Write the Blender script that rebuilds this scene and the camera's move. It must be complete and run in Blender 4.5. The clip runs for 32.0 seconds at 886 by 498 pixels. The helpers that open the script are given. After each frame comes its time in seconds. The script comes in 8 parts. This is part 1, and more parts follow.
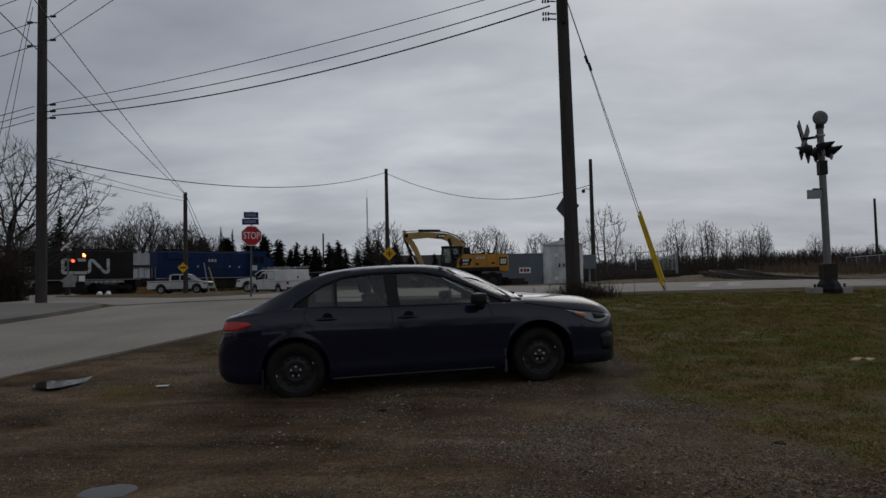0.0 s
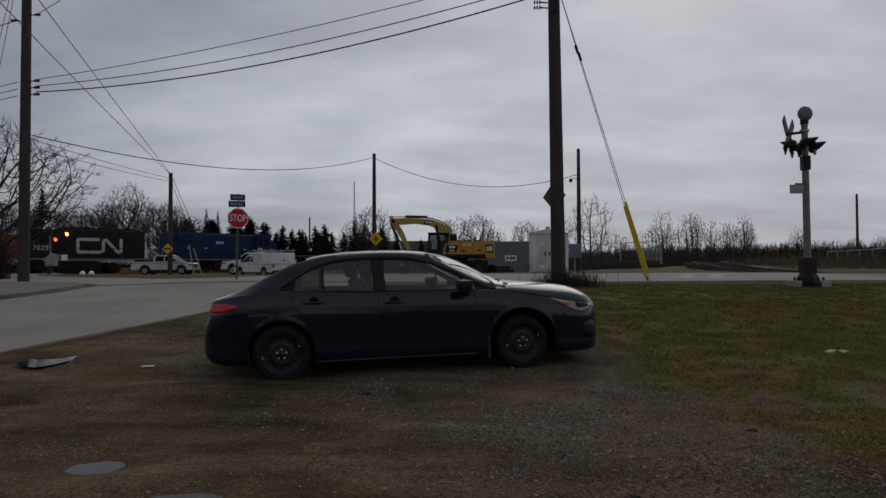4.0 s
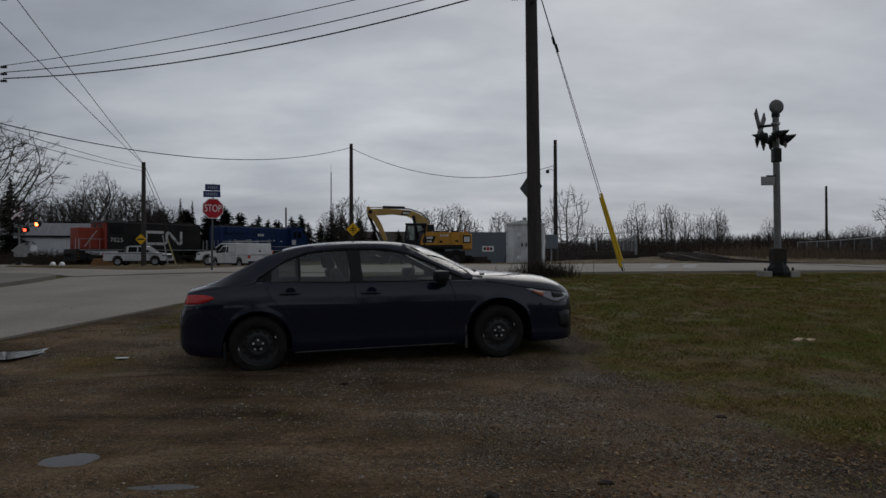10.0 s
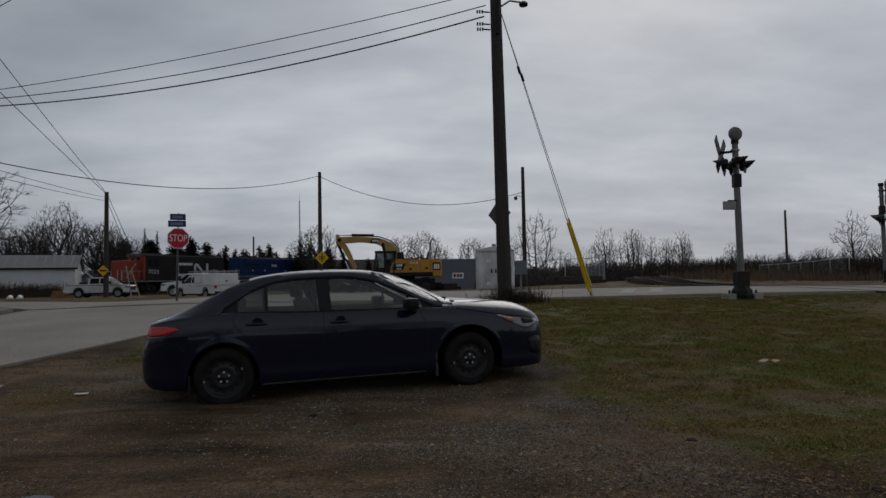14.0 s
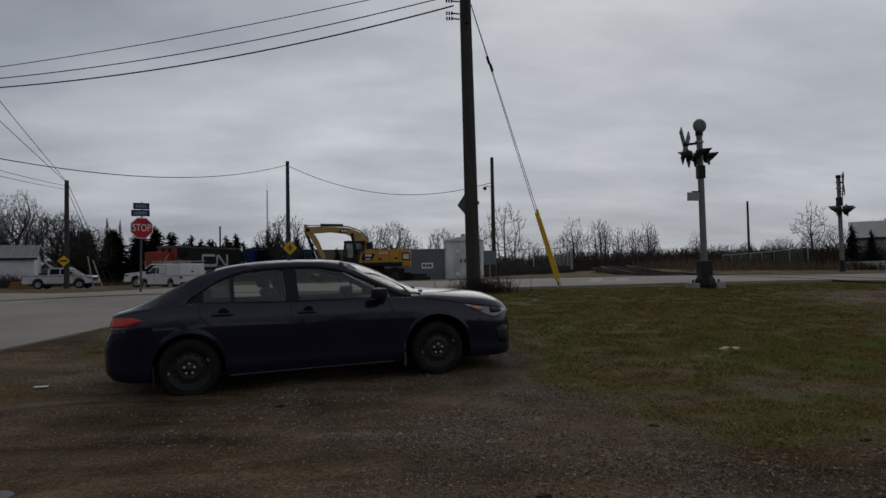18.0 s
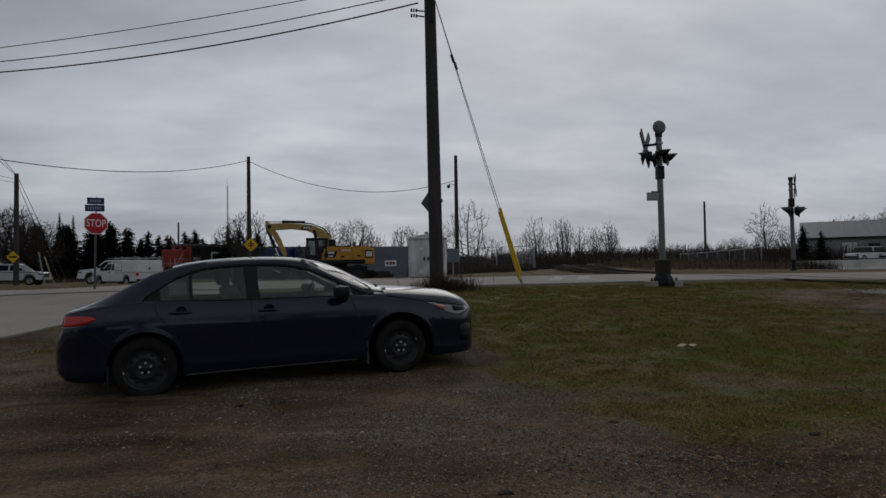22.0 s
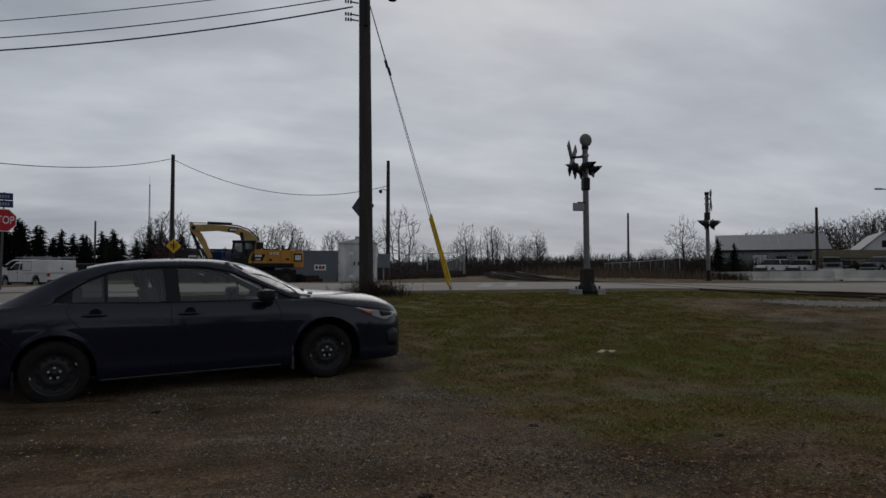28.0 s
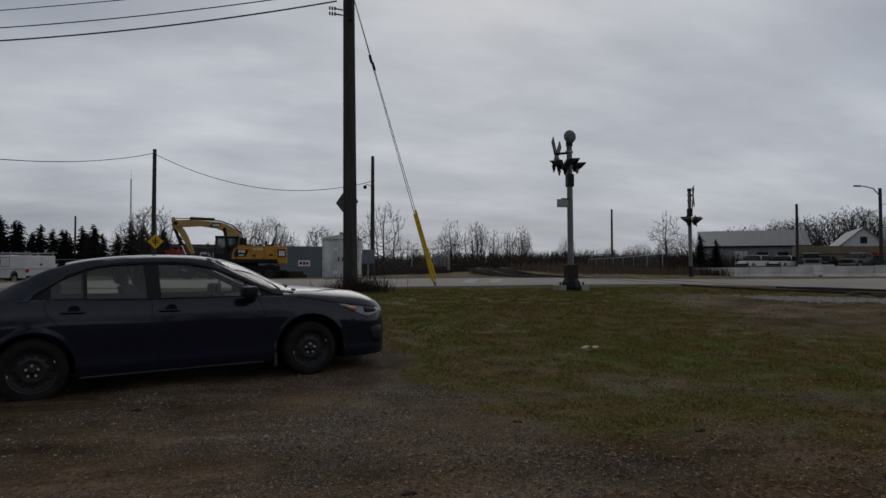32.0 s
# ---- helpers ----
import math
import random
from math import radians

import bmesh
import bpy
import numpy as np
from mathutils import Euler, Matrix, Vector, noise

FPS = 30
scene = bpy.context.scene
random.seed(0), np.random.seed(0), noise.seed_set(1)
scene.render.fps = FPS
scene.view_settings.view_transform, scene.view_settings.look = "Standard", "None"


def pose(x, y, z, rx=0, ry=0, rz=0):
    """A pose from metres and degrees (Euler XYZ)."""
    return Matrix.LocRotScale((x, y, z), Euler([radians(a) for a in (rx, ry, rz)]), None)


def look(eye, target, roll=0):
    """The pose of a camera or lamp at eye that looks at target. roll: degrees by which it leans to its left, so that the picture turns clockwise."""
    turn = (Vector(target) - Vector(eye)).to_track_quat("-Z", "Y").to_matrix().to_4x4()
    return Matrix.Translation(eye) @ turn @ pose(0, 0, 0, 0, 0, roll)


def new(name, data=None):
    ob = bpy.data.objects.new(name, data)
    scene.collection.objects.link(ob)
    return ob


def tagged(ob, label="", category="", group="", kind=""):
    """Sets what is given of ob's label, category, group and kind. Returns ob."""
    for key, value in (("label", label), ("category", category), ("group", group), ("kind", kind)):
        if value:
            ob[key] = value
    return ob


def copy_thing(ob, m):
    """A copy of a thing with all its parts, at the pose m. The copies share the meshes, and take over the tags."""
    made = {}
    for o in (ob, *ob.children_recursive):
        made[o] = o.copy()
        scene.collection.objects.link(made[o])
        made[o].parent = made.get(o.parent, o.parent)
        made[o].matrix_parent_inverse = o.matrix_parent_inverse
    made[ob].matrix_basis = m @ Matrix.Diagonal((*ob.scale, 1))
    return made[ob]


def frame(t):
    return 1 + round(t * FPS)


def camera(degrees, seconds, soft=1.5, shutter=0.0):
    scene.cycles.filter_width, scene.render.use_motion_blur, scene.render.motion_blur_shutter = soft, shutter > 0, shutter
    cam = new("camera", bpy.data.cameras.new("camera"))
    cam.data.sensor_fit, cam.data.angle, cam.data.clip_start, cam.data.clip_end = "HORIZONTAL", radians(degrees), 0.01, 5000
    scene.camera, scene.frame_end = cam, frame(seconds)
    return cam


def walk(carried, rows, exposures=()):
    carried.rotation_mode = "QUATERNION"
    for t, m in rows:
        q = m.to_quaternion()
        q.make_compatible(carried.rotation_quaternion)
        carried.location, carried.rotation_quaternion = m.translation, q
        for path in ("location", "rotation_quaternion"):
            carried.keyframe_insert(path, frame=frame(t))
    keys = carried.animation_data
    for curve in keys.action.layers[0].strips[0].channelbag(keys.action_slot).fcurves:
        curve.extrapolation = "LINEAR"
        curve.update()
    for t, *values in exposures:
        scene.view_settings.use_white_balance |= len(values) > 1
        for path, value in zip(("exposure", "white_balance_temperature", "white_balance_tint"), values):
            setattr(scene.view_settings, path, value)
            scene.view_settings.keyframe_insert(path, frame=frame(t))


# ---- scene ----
PATH = [
    (0, (0.188, 0.089, 1.264), (0.082, 2.084, 1.352), -1.3),
    (0.5, (0.196, 0.016, 1.271), (0.085, 2.011, 1.357), -1.2),
    (1, (0.192, -0.016, 1.263), (0.087, 1.98, 1.34), -0.5),
    (1.5, (0.188, -0.003, 1.265), (0.086, 1.993, 1.335), -0.5),
    (2, (0.196, -0.012, 1.266), (0.103, 1.985, 1.328), -0.5),
    (2.5, (0.194, -0.008, 1.265), (0.108, 1.989, 1.323), -0.4),
    (3, (0.188, -0.016, 1.27), (0.112, 1.982, 1.322), -0.4),
    (3.5, (0.19, 0.01, 1.268), (0.119, 2.009, 1.316), -0.3),
    (5.5, (0.192, 0.003, 1.266), (0.147, 2.002, 1.306), 0.1),
    (6, (0.195, -0.007, 1.267), (0.156, 1.993, 1.304), 0.1),
    (6.5, (0.197, -0.006, 1.265), (0.163, 1.994, 1.301), -0.0),
    (7, (0.195, -0.006, 1.267), (0.172, 1.993, 1.302), 0.2),
    (7.5, (0.194, -0.012, 1.264), (0.176, 1.988, 1.297), 0.1),
    (8, (0.197, -0.009, 1.263), (0.181, 1.991, 1.294), -0.1),
    (8.5, (0.197, -0.004, 1.267), (0.184, 1.995, 1.295), -0.1),
    (9, (0.197, -0.018, 1.262), (0.187, 1.982, 1.286), -0.2),
    (9.5, (0.204, -0.011, 1.261), (0.194, 1.988, 1.281), -0.4),
    (10, (0.198, -0.022, 1.267), (0.201, 1.978, 1.284), -0.2),
    (10.5, (0.199, -0.023, 1.262), (0.214, 1.977, 1.279), -0.1),
    (11, (0.199, -0.022, 1.26), (0.233, 1.978, 1.276), -0.1),
    (11.5, (0.205, 0.002, 1.265), (0.243, 2.002, 1.284), -0.4),
    (12, (0.206, 0.015, 1.267), (0.247, 2.014, 1.334), -1.7),
    (12.5, (0.206, 0.003, 1.269), (0.265, 1.999, 1.374), -1.3),
    (13, (0.2, 0.001, 1.268), (0.276, 1.997, 1.375), -1.0),
    (13.5, (0.204, -0.012, 1.27), (0.289, 1.983, 1.375), -1.1),
    (14, (0.204, -0.005, 1.267), (0.3, 1.991, 1.366), -1.0),
    (14.5, (0.208, -0.009, 1.267), (0.316, 1.986, 1.363), -1.0),
    (16.5, (0.216, -0.02, 1.265), (0.379, 1.971, 1.345), -1.1),
    (17, (0.217, -0.019, 1.262), (0.387, 1.973, 1.337), -1.2),
    (17.5, (0.212, -0.016, 1.267), (0.393, 1.975, 1.337), -1.1),
    (18, (0.218, -0.017, 1.264), (0.406, 1.973, 1.331), -1.1),
    (18.5, (0.21, -0.013, 1.267), (0.413, 1.976, 1.332), -0.9),
    (19, (0.217, -0.014, 1.261), (0.424, 1.974, 1.325), -1.1),
    (19.5, (0.22, -0.02, 1.259), (0.43, 1.968, 1.321), -0.9),
    (20, (0.221, -0.018, 1.264), (0.434, 1.97, 1.322), -0.9),
    (20.5, (0.221, -0.017, 1.259), (0.442, 1.97, 1.315), -0.8),
    (21, (0.222, -0.026, 1.258), (0.449, 1.961, 1.313), -1.0),
    (21.5, (0.221, -0.022, 1.262), (0.458, 1.963, 1.315), -0.9),
    (22, (0.219, -0.009, 1.268), (0.518, 1.968, 1.326), -0.9),
    (22.5, (0.231, -0.011, 1.278), (0.625, 1.947, 1.37), -0.7),
    (23, (0.242, -0.026, 1.274), (0.684, 1.922, 1.37), -0.9),
    (23.5, (0.243, -0.024, 1.281), (0.699, 1.922, 1.375), -0.8),
    (24, (0.249, -0.017, 1.273), (0.713, 1.926, 1.366), -1.0),
    (24.5, (0.246, -0.025, 1.27), (0.716, 1.916, 1.364), -0.6),
    (25, (0.247, -0.037, 1.27), (0.721, 1.903, 1.364), -0.8),
    (25.5, (0.246, -0.047, 1.269), (0.726, 1.892, 1.362), -0.6),
    (27.5, (0.245, -0.055, 1.266), (0.744, 1.88, 1.346), -0.2),
    (28, (0.243, -0.063, 1.266), (0.747, 1.871, 1.34), 0.0),
    (28.5, (0.242, -0.059, 1.273), (0.752, 1.874, 1.34), 0.3),
    (29, (0.24, -0.05, 1.274), (0.761, 1.88, 1.339), 0.3),
    (29.5, (0.251, -0.039, 1.276), (0.779, 1.889, 1.34), 0.3),
    (30, (0.25, -0.055, 1.275), (0.781, 1.872, 1.338), 0.1),
    (30.5, (0.254, -0.058, 1.275), (0.788, 1.868, 1.338), 0.1),
    (31, (0.251, -0.07, 1.279), (0.789, 1.855, 1.34), 0.0),
    (31.5, (0.254, -0.064, 1.282), (0.797, 1.86, 1.343), 0.0),
    (32, (0.254, -0.051, 1.273), (0.803, 1.871, 1.334), 0.0),
]
cam = camera(68.2, 32.0)
walk(cam, [(t, look(eye, target, roll)) for t, eye, target, roll in PATH])


def rnd(seed):
    return random.Random(seed)


# ---- world and light: an even overcast sky ----
world = bpy.data.worlds.new("overcast_sky")
scene.world = world
world.use_nodes = True


def build_sky():
    nt = world.node_tree
    nt.nodes.clear()
    N, L = nt.nodes.new, nt.links.new
    out, bg = N("ShaderNodeOutputWorld"), N("ShaderNodeBackground")
    sky = N("ShaderNodeTexSky")
    sky.sky_type, sky.sun_disc = "NISHITA", False
    sky.sun_elevation, sky.sun_rotation = radians(35), radians(20)
    sky.air_density, sky.dust_density = 1.0, 3.0
    tc = N("ShaderNodeTexCoord")
    sep = N("ShaderNodeSeparateXYZ")
    L(tc.outputs["Generated"], sep.inputs[0])

    def math(op, a, b=None):
        m = N("ShaderNodeMath")
        m.operation = op
        for i, v in enumerate((a, b)):
            if v is None:
                continue
            if isinstance(v, (int, float)):
                m.inputs[i].default_value = v
            else:
                L(v, m.inputs[i])
        return m.outputs[0]
    zz = math("ADD", math("MAXIMUM", sep.outputs["Z"], 0.0), 0.22)
    comb = N("ShaderNodeCombineXYZ")
    L(math("DIVIDE", sep.outputs["X"], zz), comb.inputs[0])
    L(math("DIVIDE", sep.outputs["Y"], zz), comb.inputs[1])
    layers = []
    for scale, detail, rough, off in ((0.75, 4, 0.50, 3.0), (2.3, 5, 0.55, 11.0)):
        mp = N("ShaderNodeMapping")
        mp.inputs["Location"].default_value = (off, off * 0.7, 0)
        mp.inputs["Rotation"].default_value = (0, 0, radians(-18))
        mp.inputs["Scale"].default_value = (scale * 0.75, scale * 1.25, 1)
        L(comb.outputs[0], mp.inputs[0])
        nz = N("ShaderNodeTexNoise")
        nz.inputs["Scale"].default_value = 1.0
        nz.inputs["Detail"].default_value = detail
        nz.inputs["Roughness"].default_value = rough
        L(mp.outputs[0], nz.inputs["Vector"])
        layers.append(nz.outputs["Fac"])
    mixv = math("ADD", math("MULTIPLY", layers[0], 0.62), math("MULTIPLY", layers[1], 0.38))
    ramp = N("ShaderNodeValToRGB")
    e = ramp.color_ramp.elements
    e[0].position, e[0].color = 0.33, (0.285, 0.310, 0.365, 1)
    e[1].position, e[1].color = 0.68, (0.585, 0.618, 0.665, 1)
    mid = e.new(0.5)
    mid.color = (0.405, 0.436, 0.490, 1)
    L(mixv, ramp.inputs[0])
    # paler towards the horizon; the unseen sky overhead is dimmed to light the ground less
    hz = N("ShaderNodeValToRGB")
    he = hz.color_ramp.elements
    he[0].position, he[0].color = 0.0, (0.86, 0.86, 0.86, 1)
    he[1].position, he[1].color = 1.0, (0.52, 0.52, 0.52, 1)
    for p, v in ((0.11, 0.965), (0.22, 0.975)):
        he.new(p).color = (v, v, v, 1)
    L(sep.outputs["Z"], hz.inputs[0])
    sc = N("ShaderNodeVectorMath")
    sc.operation = "SCALE"
    L(ramp.outputs["Color"], sc.inputs[0])
    west = N("ShaderNodeMapRange")
    west.interpolation_type = "SMOOTHSTEP"
    west.inputs["From Min"].default_value, west.inputs["From Max"].default_value = -0.75, 0.05
    west.inputs["To Min"].default_value, west.inputs["To Max"].default_value = 0.72, 1.0
    L(sep.outputs["X"], west.inputs["Value"])
    sc_in = math("MULTIPLY", hz.outputs[0], west.outputs[0])
    L(sc_in, sc.inputs["Scale"])
    skd = N("ShaderNodeVectorMath")
    skd.operation = "SCALE"
    L(sky.outputs["Color"], skd.inputs[0])
    skd.inputs["Scale"].default_value = 0.05
    mx = N("ShaderNodeMixRGB")
    mx.inputs[0].default_value = 0.93
    L(skd.outputs[0], mx.inputs[1])
    L(sc.outputs[0], mx.inputs[2])
    L(mx.outputs[0], bg.inputs["Color"])
    bg.inputs["Strength"].default_value = SKY_STRENGTH
    L(bg.outputs[0], out.inputs["Surface"])


SKY_STRENGTH = 1.08
build_sky()
sun = new("sun", bpy.data.lights.new("sun", "SUN"))
sun.data.energy, sun.data.angle, sun.data.color = 0.5, radians(40), (1.0, 0.97, 0.93)
sun.matrix_world = look((14, 60, 44), (0, 0, 0))
scene.view_settings.exposure = 0.0


# ---- materials ----
def mat(name, color, rough=0.6, metal=0.0, vary=0.25, scale=6.0, bump=0.15, fine=60.0, second=None, amount=0.4,
        coat=0.0, spec=0.20, emit=None, power=1.0, stretch=(1, 1, 1), random_obj=0.0):
    """A surface with a base colour that varies at two scales, stains of a second colour and a fine relief."""
    m = bpy.data.materials.new(name)
    m.use_nodes = True
    nt = m.node_tree
    N, L = nt.nodes.new, nt.links.new
    b = nt.nodes["Principled BSDF"]
    b.inputs["Roughness"].default_value = rough
    b.inputs["Metallic"].default_value = metal
    b.inputs["Specular IOR Level"].default_value = spec
    b.inputs["Coat Weight"].default_value = coat
    b.inputs["Coat Roughness"].default_value = 0.06
    tc, mp = N("ShaderNodeTexCoord"), N("ShaderNodeMapping")
    mp.inputs["Scale"].default_value = stretch
    L(tc.outputs["Object"], mp.inputs[0])
    big, small = N("ShaderNodeTexNoise"), N("ShaderNodeTexNoise")
    big.inputs["Scale"].default_value, big.inputs["Detail"].default_value = scale, 5
    small.inputs["Scale"].default_value, small.inputs["Detail"].default_value = fine, 4
    L(mp.outputs[0], big.inputs["Vector"])
    L(mp.outputs[0], small.inputs["Vector"])
    c = Vector(color[:3])
    other = Vector(second[:3]) if second else c * (1 - min(0.9, vary * 1.6))
    ramp = N("ShaderNodeValToRGB")
    ramp.color_ramp.elements[0].position, ramp.color_ramp.elements[1].position = 0.5 - amount * 0.5, 0.5 + amount * 0.5
    ramp.color_ramp.elements[0].color, ramp.color_ramp.elements[1].color = (*other, 1), (*c, 1)
    L(big.outputs["Fac"], ramp.inputs[0])
    mr = N("ShaderNodeMapRange")
    mr.inputs["From Min"].default_value, mr.inputs["From Max"].default_value = 0.3, 0.7
    mr.inputs["To Min"].default_value, mr.inputs["To Max"].default_value = 1 - vary, 1 + vary
    L(small.outputs["Fac"], mr.inputs["Value"])
    sc = N("ShaderNodeVectorMath")
    sc.operation = "SCALE"
    L(ramp.outputs[0], sc.inputs[0])
    L(mr.outputs[0], sc.inputs["Scale"])
    colour = sc.outputs[0]
    if random_obj:
        oi = N("ShaderNodeObjectInfo")
        mr2 = N("ShaderNodeMapRange")
        mr2.inputs["To Min"].default_value, mr2.inputs["To Max"].default_value = 1 - random_obj, 1 + random_obj
        L(oi.outputs["Random"], mr2.inputs["Value"])
        sc2 = N("ShaderNodeVectorMath")
        sc2.operation = "SCALE"
        L(colour, sc2.inputs[0])
        L(mr2.outputs[0], sc2.inputs["Scale"])
        colour = sc2.outputs[0]
    L(colour, b.inputs["Base Color"])
    rr = N("ShaderNodeMapRange")
    rr.inputs["To Min"].default_value, rr.inputs["To Max"].default_value = max(0.02, rough * 0.8), min(1, rough * 1.2)
    L(big.outputs["Fac"], rr.inputs["Value"])
    L(rr.outputs[0], b.inputs["Roughness"])
    if bump:
        bp = N("ShaderNodeBump")
        bp.inputs["Strength"].default_value, bp.inputs["Distance"].default_value = bump, 0.01
        L(small.outputs["Fac"], bp.inputs["Height"])
        L(bp.outputs[0], b.inputs["Normal"])
    if emit:
        b.inputs["Emission Color"].default_value = (*emit, 1)
        b.inputs["Emission Strength"].default_value = power
    return m


def glass(name, tint, gloss_rough=0.03, ior=1.45):
    m = bpy.data.materials.new(name)
    m.use_nodes = True
    nt = m.node_tree
    nt.nodes.clear()
    N, L = nt.nodes.new, nt.links.new
    out, mix, tr, gl, fr = (N("ShaderNodeOutputMaterial"), N("ShaderNodeMixShader"), N("ShaderNodeBsdfTransparent"),
                            N("ShaderNodeBsdfGlossy"), N("ShaderNodeFresnel"))
    tr.inputs[0].default_value = (*tint, 1)
    gl.inputs["Roughness"].default_value = gloss_rough
    fr.inputs["IOR"].default_value = ior
    L(fr.outputs[0], mix.inputs[0])
    L(tr.outputs[0], mix.inputs[1])
    L(gl.outputs[0], mix.inputs[2])
    L(mix.outputs[0], out.inputs[0])
    return m


M = {}
M["paint_navy"] = mat("navy_car_paint", (0.0050, 0.0072, 0.0205), 0.26, 0.0, 0.12, 3, 0.0, 300, (0.0060, 0.0080, 0.0185), 0.6, coat=0.55, spec=0.15)
M["plastic_black"] = mat("black_plastic", (0.012, 0.012, 0.013), 0.5, 0, 0.2, 8, 0.1, 120)
M["rubber"] = mat("tyre_rubber", (0.012, 0.0115, 0.011), 0.85, 0, 0.3, 10, 0.4, 90, (0.024, 0.021, 0.018), 0.5, spec=0.12)
M["steel_black"] = mat("black_steel_wheel", (0.016, 0.0165, 0.018), 0.40, 0.1, 0.3, 12, 0.1, 90, (0.026, 0.024, 0.022), 0.5, spec=0.25)
M["silver_sill"] = mat("road_dust_on_plastic", (0.075, 0.070, 0.064), 0.7, 0, 0.2, 6, 0.1, 60, (0.035, 0.033, 0.031), 0.5)
M["chrome"] = mat("bright_metal", (0.6, 0.6, 0.6), 0.25, 1.0, 0.1, 8, 0, 60)
M["car_glass"] = glass("tinted_car_glass", (0.76, 0.81, 0.78), 0.03, 1.75)
M["car_glass_dark"] = glass("dark_car_glass", (0.34, 0.37, 0.36), 0.03, 1.75)
M["seat"] = mat("grey_seat_cloth", (0.05, 0.05, 0.048), 0.9, 0, 0.3, 10, 0.3, 200)
M["lamp_red"] = mat("red_lamp_lens", (0.50, 0.018, 0.016), 0.18, 0, 0.1, 20, 0.05, 200, coat=0.6)
M["lamp_amber"] = mat("amber_lamp_lens", (0.34, 0.085, 0.03), 0.2, 0, 0.1, 20, 0.05, 200, coat=0.6)
M["lamp_clear"] = mat("clear_lamp_lens", (0.17, 0.175, 0.185), 0.15, 0.3, 0.15, 20, 0.05, 200, coat=0.8)
M["wood_pole"] = mat("weathered_pole_wood", (0.062, 0.053, 0.047), 0.9, 0, 0.35, 1.2, 0.6, 18, (0.035, 0.03, 0.028), 0.5, stretch=(6, 6, 0.5))
M["wire"] = mat("dark_cable", (0.02, 0.02, 0.021), 0.6, 0, 0.1, 5, 0, 20)
M["galv"] = mat("galvanised_steel", (0.34, 0.35, 0.36), 0.5, 0.6, 0.15, 3, 0.1, 40, (0.2, 0.2, 0.2), 0.6)
M["grey_paint"] = mat("weathered_grey_paint", (0.30, 0.31, 0.31), 0.55, 0.1, 0.15, 3, 0.15, 50, (0.18, 0.175, 0.165), 0.6)
M["dark_metal"] = mat("dark_painted_metal", (0.016, 0.016, 0.017), 0.5, 0.2, 0.2, 4, 0.1, 50)
M["concrete"] = mat("worn_concrete", (0.36, 0.34, 0.31), 0.9, 0, 0.2, 1.5, 0.5, 40, (0.22, 0.205, 0.185), 0.5)
M["concrete_white"] = mat("pale_barrier_concrete", (0.72, 0.70, 0.66), 0.85, 0, 0.12, 1.2, 0.3, 30, (0.36, 0.345, 0.32), 0.7)
M["yellow_plastic"] = mat("yellow_guy_guard", (0.72, 0.48, 0.02), 0.5, 0, 0.12, 3, 0.1, 40, (0.5, 0.32, 0.03), 0.6)
M["sign_red"] = mat("red_sign_sheeting", (0.42, 0.018, 0.03), 0.45, 0, 0.1, 4, 0.02, 60)
M["sign_white"] = mat("white_sign_sheeting", (0.75, 0.75, 0.74), 0.45, 0, 0.08, 4, 0.02, 60)
M["sign_blue"] = mat("dark_blue_sign", (0.02, 0.035, 0.12), 0.45, 0, 0.1, 4, 0.02, 60)
M["plate_legend"] = mat("dull_plate_legend", (0.26, 0.28, 0.33), 0.5, 0, 0.1, 4, 0.02, 60)
M["sign_yellow"] = mat("yellow_sign_sheeting", (0.72, 0.42, 0.015), 0.45, 0, 0.1, 4, 0.02, 60)
M["sign_back"] = mat("dull_sign_back", (0.10, 0.10, 0.105), 0.6, 0.4, 0.2, 4, 0.05, 60)
M["sign_black"] = mat("black_sign_legend", (0.012, 0.012, 0.012), 0.5, 0, 0.1, 4, 0.02, 60)
M["loco_black"] = mat("sooty_black_loco_paint", (0.009, 0.009, 0.010), 0.55, 0, 0.3, 0.8, 0.08, 20, (0.020, 0.018, 0.016), 0.5, spec=0.12)
M["loco_orange"] = mat("faded_orange_loco_paint", (0.27, 0.036, 0.018), 0.5, 0, 0.18, 0.9, 0.08, 20, (0.17, 0.030, 0.017), 0.6)
# cab roof: sky light on its top is put into this paler grey
M["roof_grey"] = mat("cab_roof_lit_grey", (0.085, 0.084, 0.082), 0.7, 0, 0.2, 1, 0.1, 20, (0.045, 0.044, 0.043), 0.5)
M["loco_blue"] = mat("blue_loco_paint", (0.006, 0.024, 0.088), 0.5, 0, 0.2, 0.8, 0.08, 20, (0.006, 0.016, 0.048), 0.5, spec=0.12)
M["loco_white"] = mat("dull_white_lettering", (0.48, 0.48, 0.46), 0.6, 0, 0.15, 2, 0.05, 30)
M["loco_under"] = mat("grimy_running_gear", (0.012, 0.011, 0.010), 0.85, 0, 0.4, 2, 0.3, 20, (0.024, 0.020, 0.017), 0.5, spec=0.1)
M["cat_yellow"] = mat("ochre_machine_paint", (0.52, 0.255, 0.030), 0.5, 0, 0.15, 1.2, 0.1, 30, (0.36, 0.175, 0.035), 0.6)
M["boom_yellow"] = mat("dusty_boom_paint", (0.50, 0.32, 0.095), 0.6, 0, 0.2, 1.6, 0.15, 30, (0.30, 0.20, 0.075), 0.6)
M["white_paint"] = mat("white_vehicle_paint", (0.70, 0.71, 0.72), 0.3, 0, 0.06, 1.5, 0.03, 60, (0.52, 0.51, 0.49), 0.7, coat=0.5)
M["silver_paint"] = mat("silver_vehicle_paint", (0.60, 0.61, 0.62), 0.3, 0.1, 0.08, 1.5, 0.03, 60, (0.32, 0.32, 0.31), 0.7, coat=0.5)
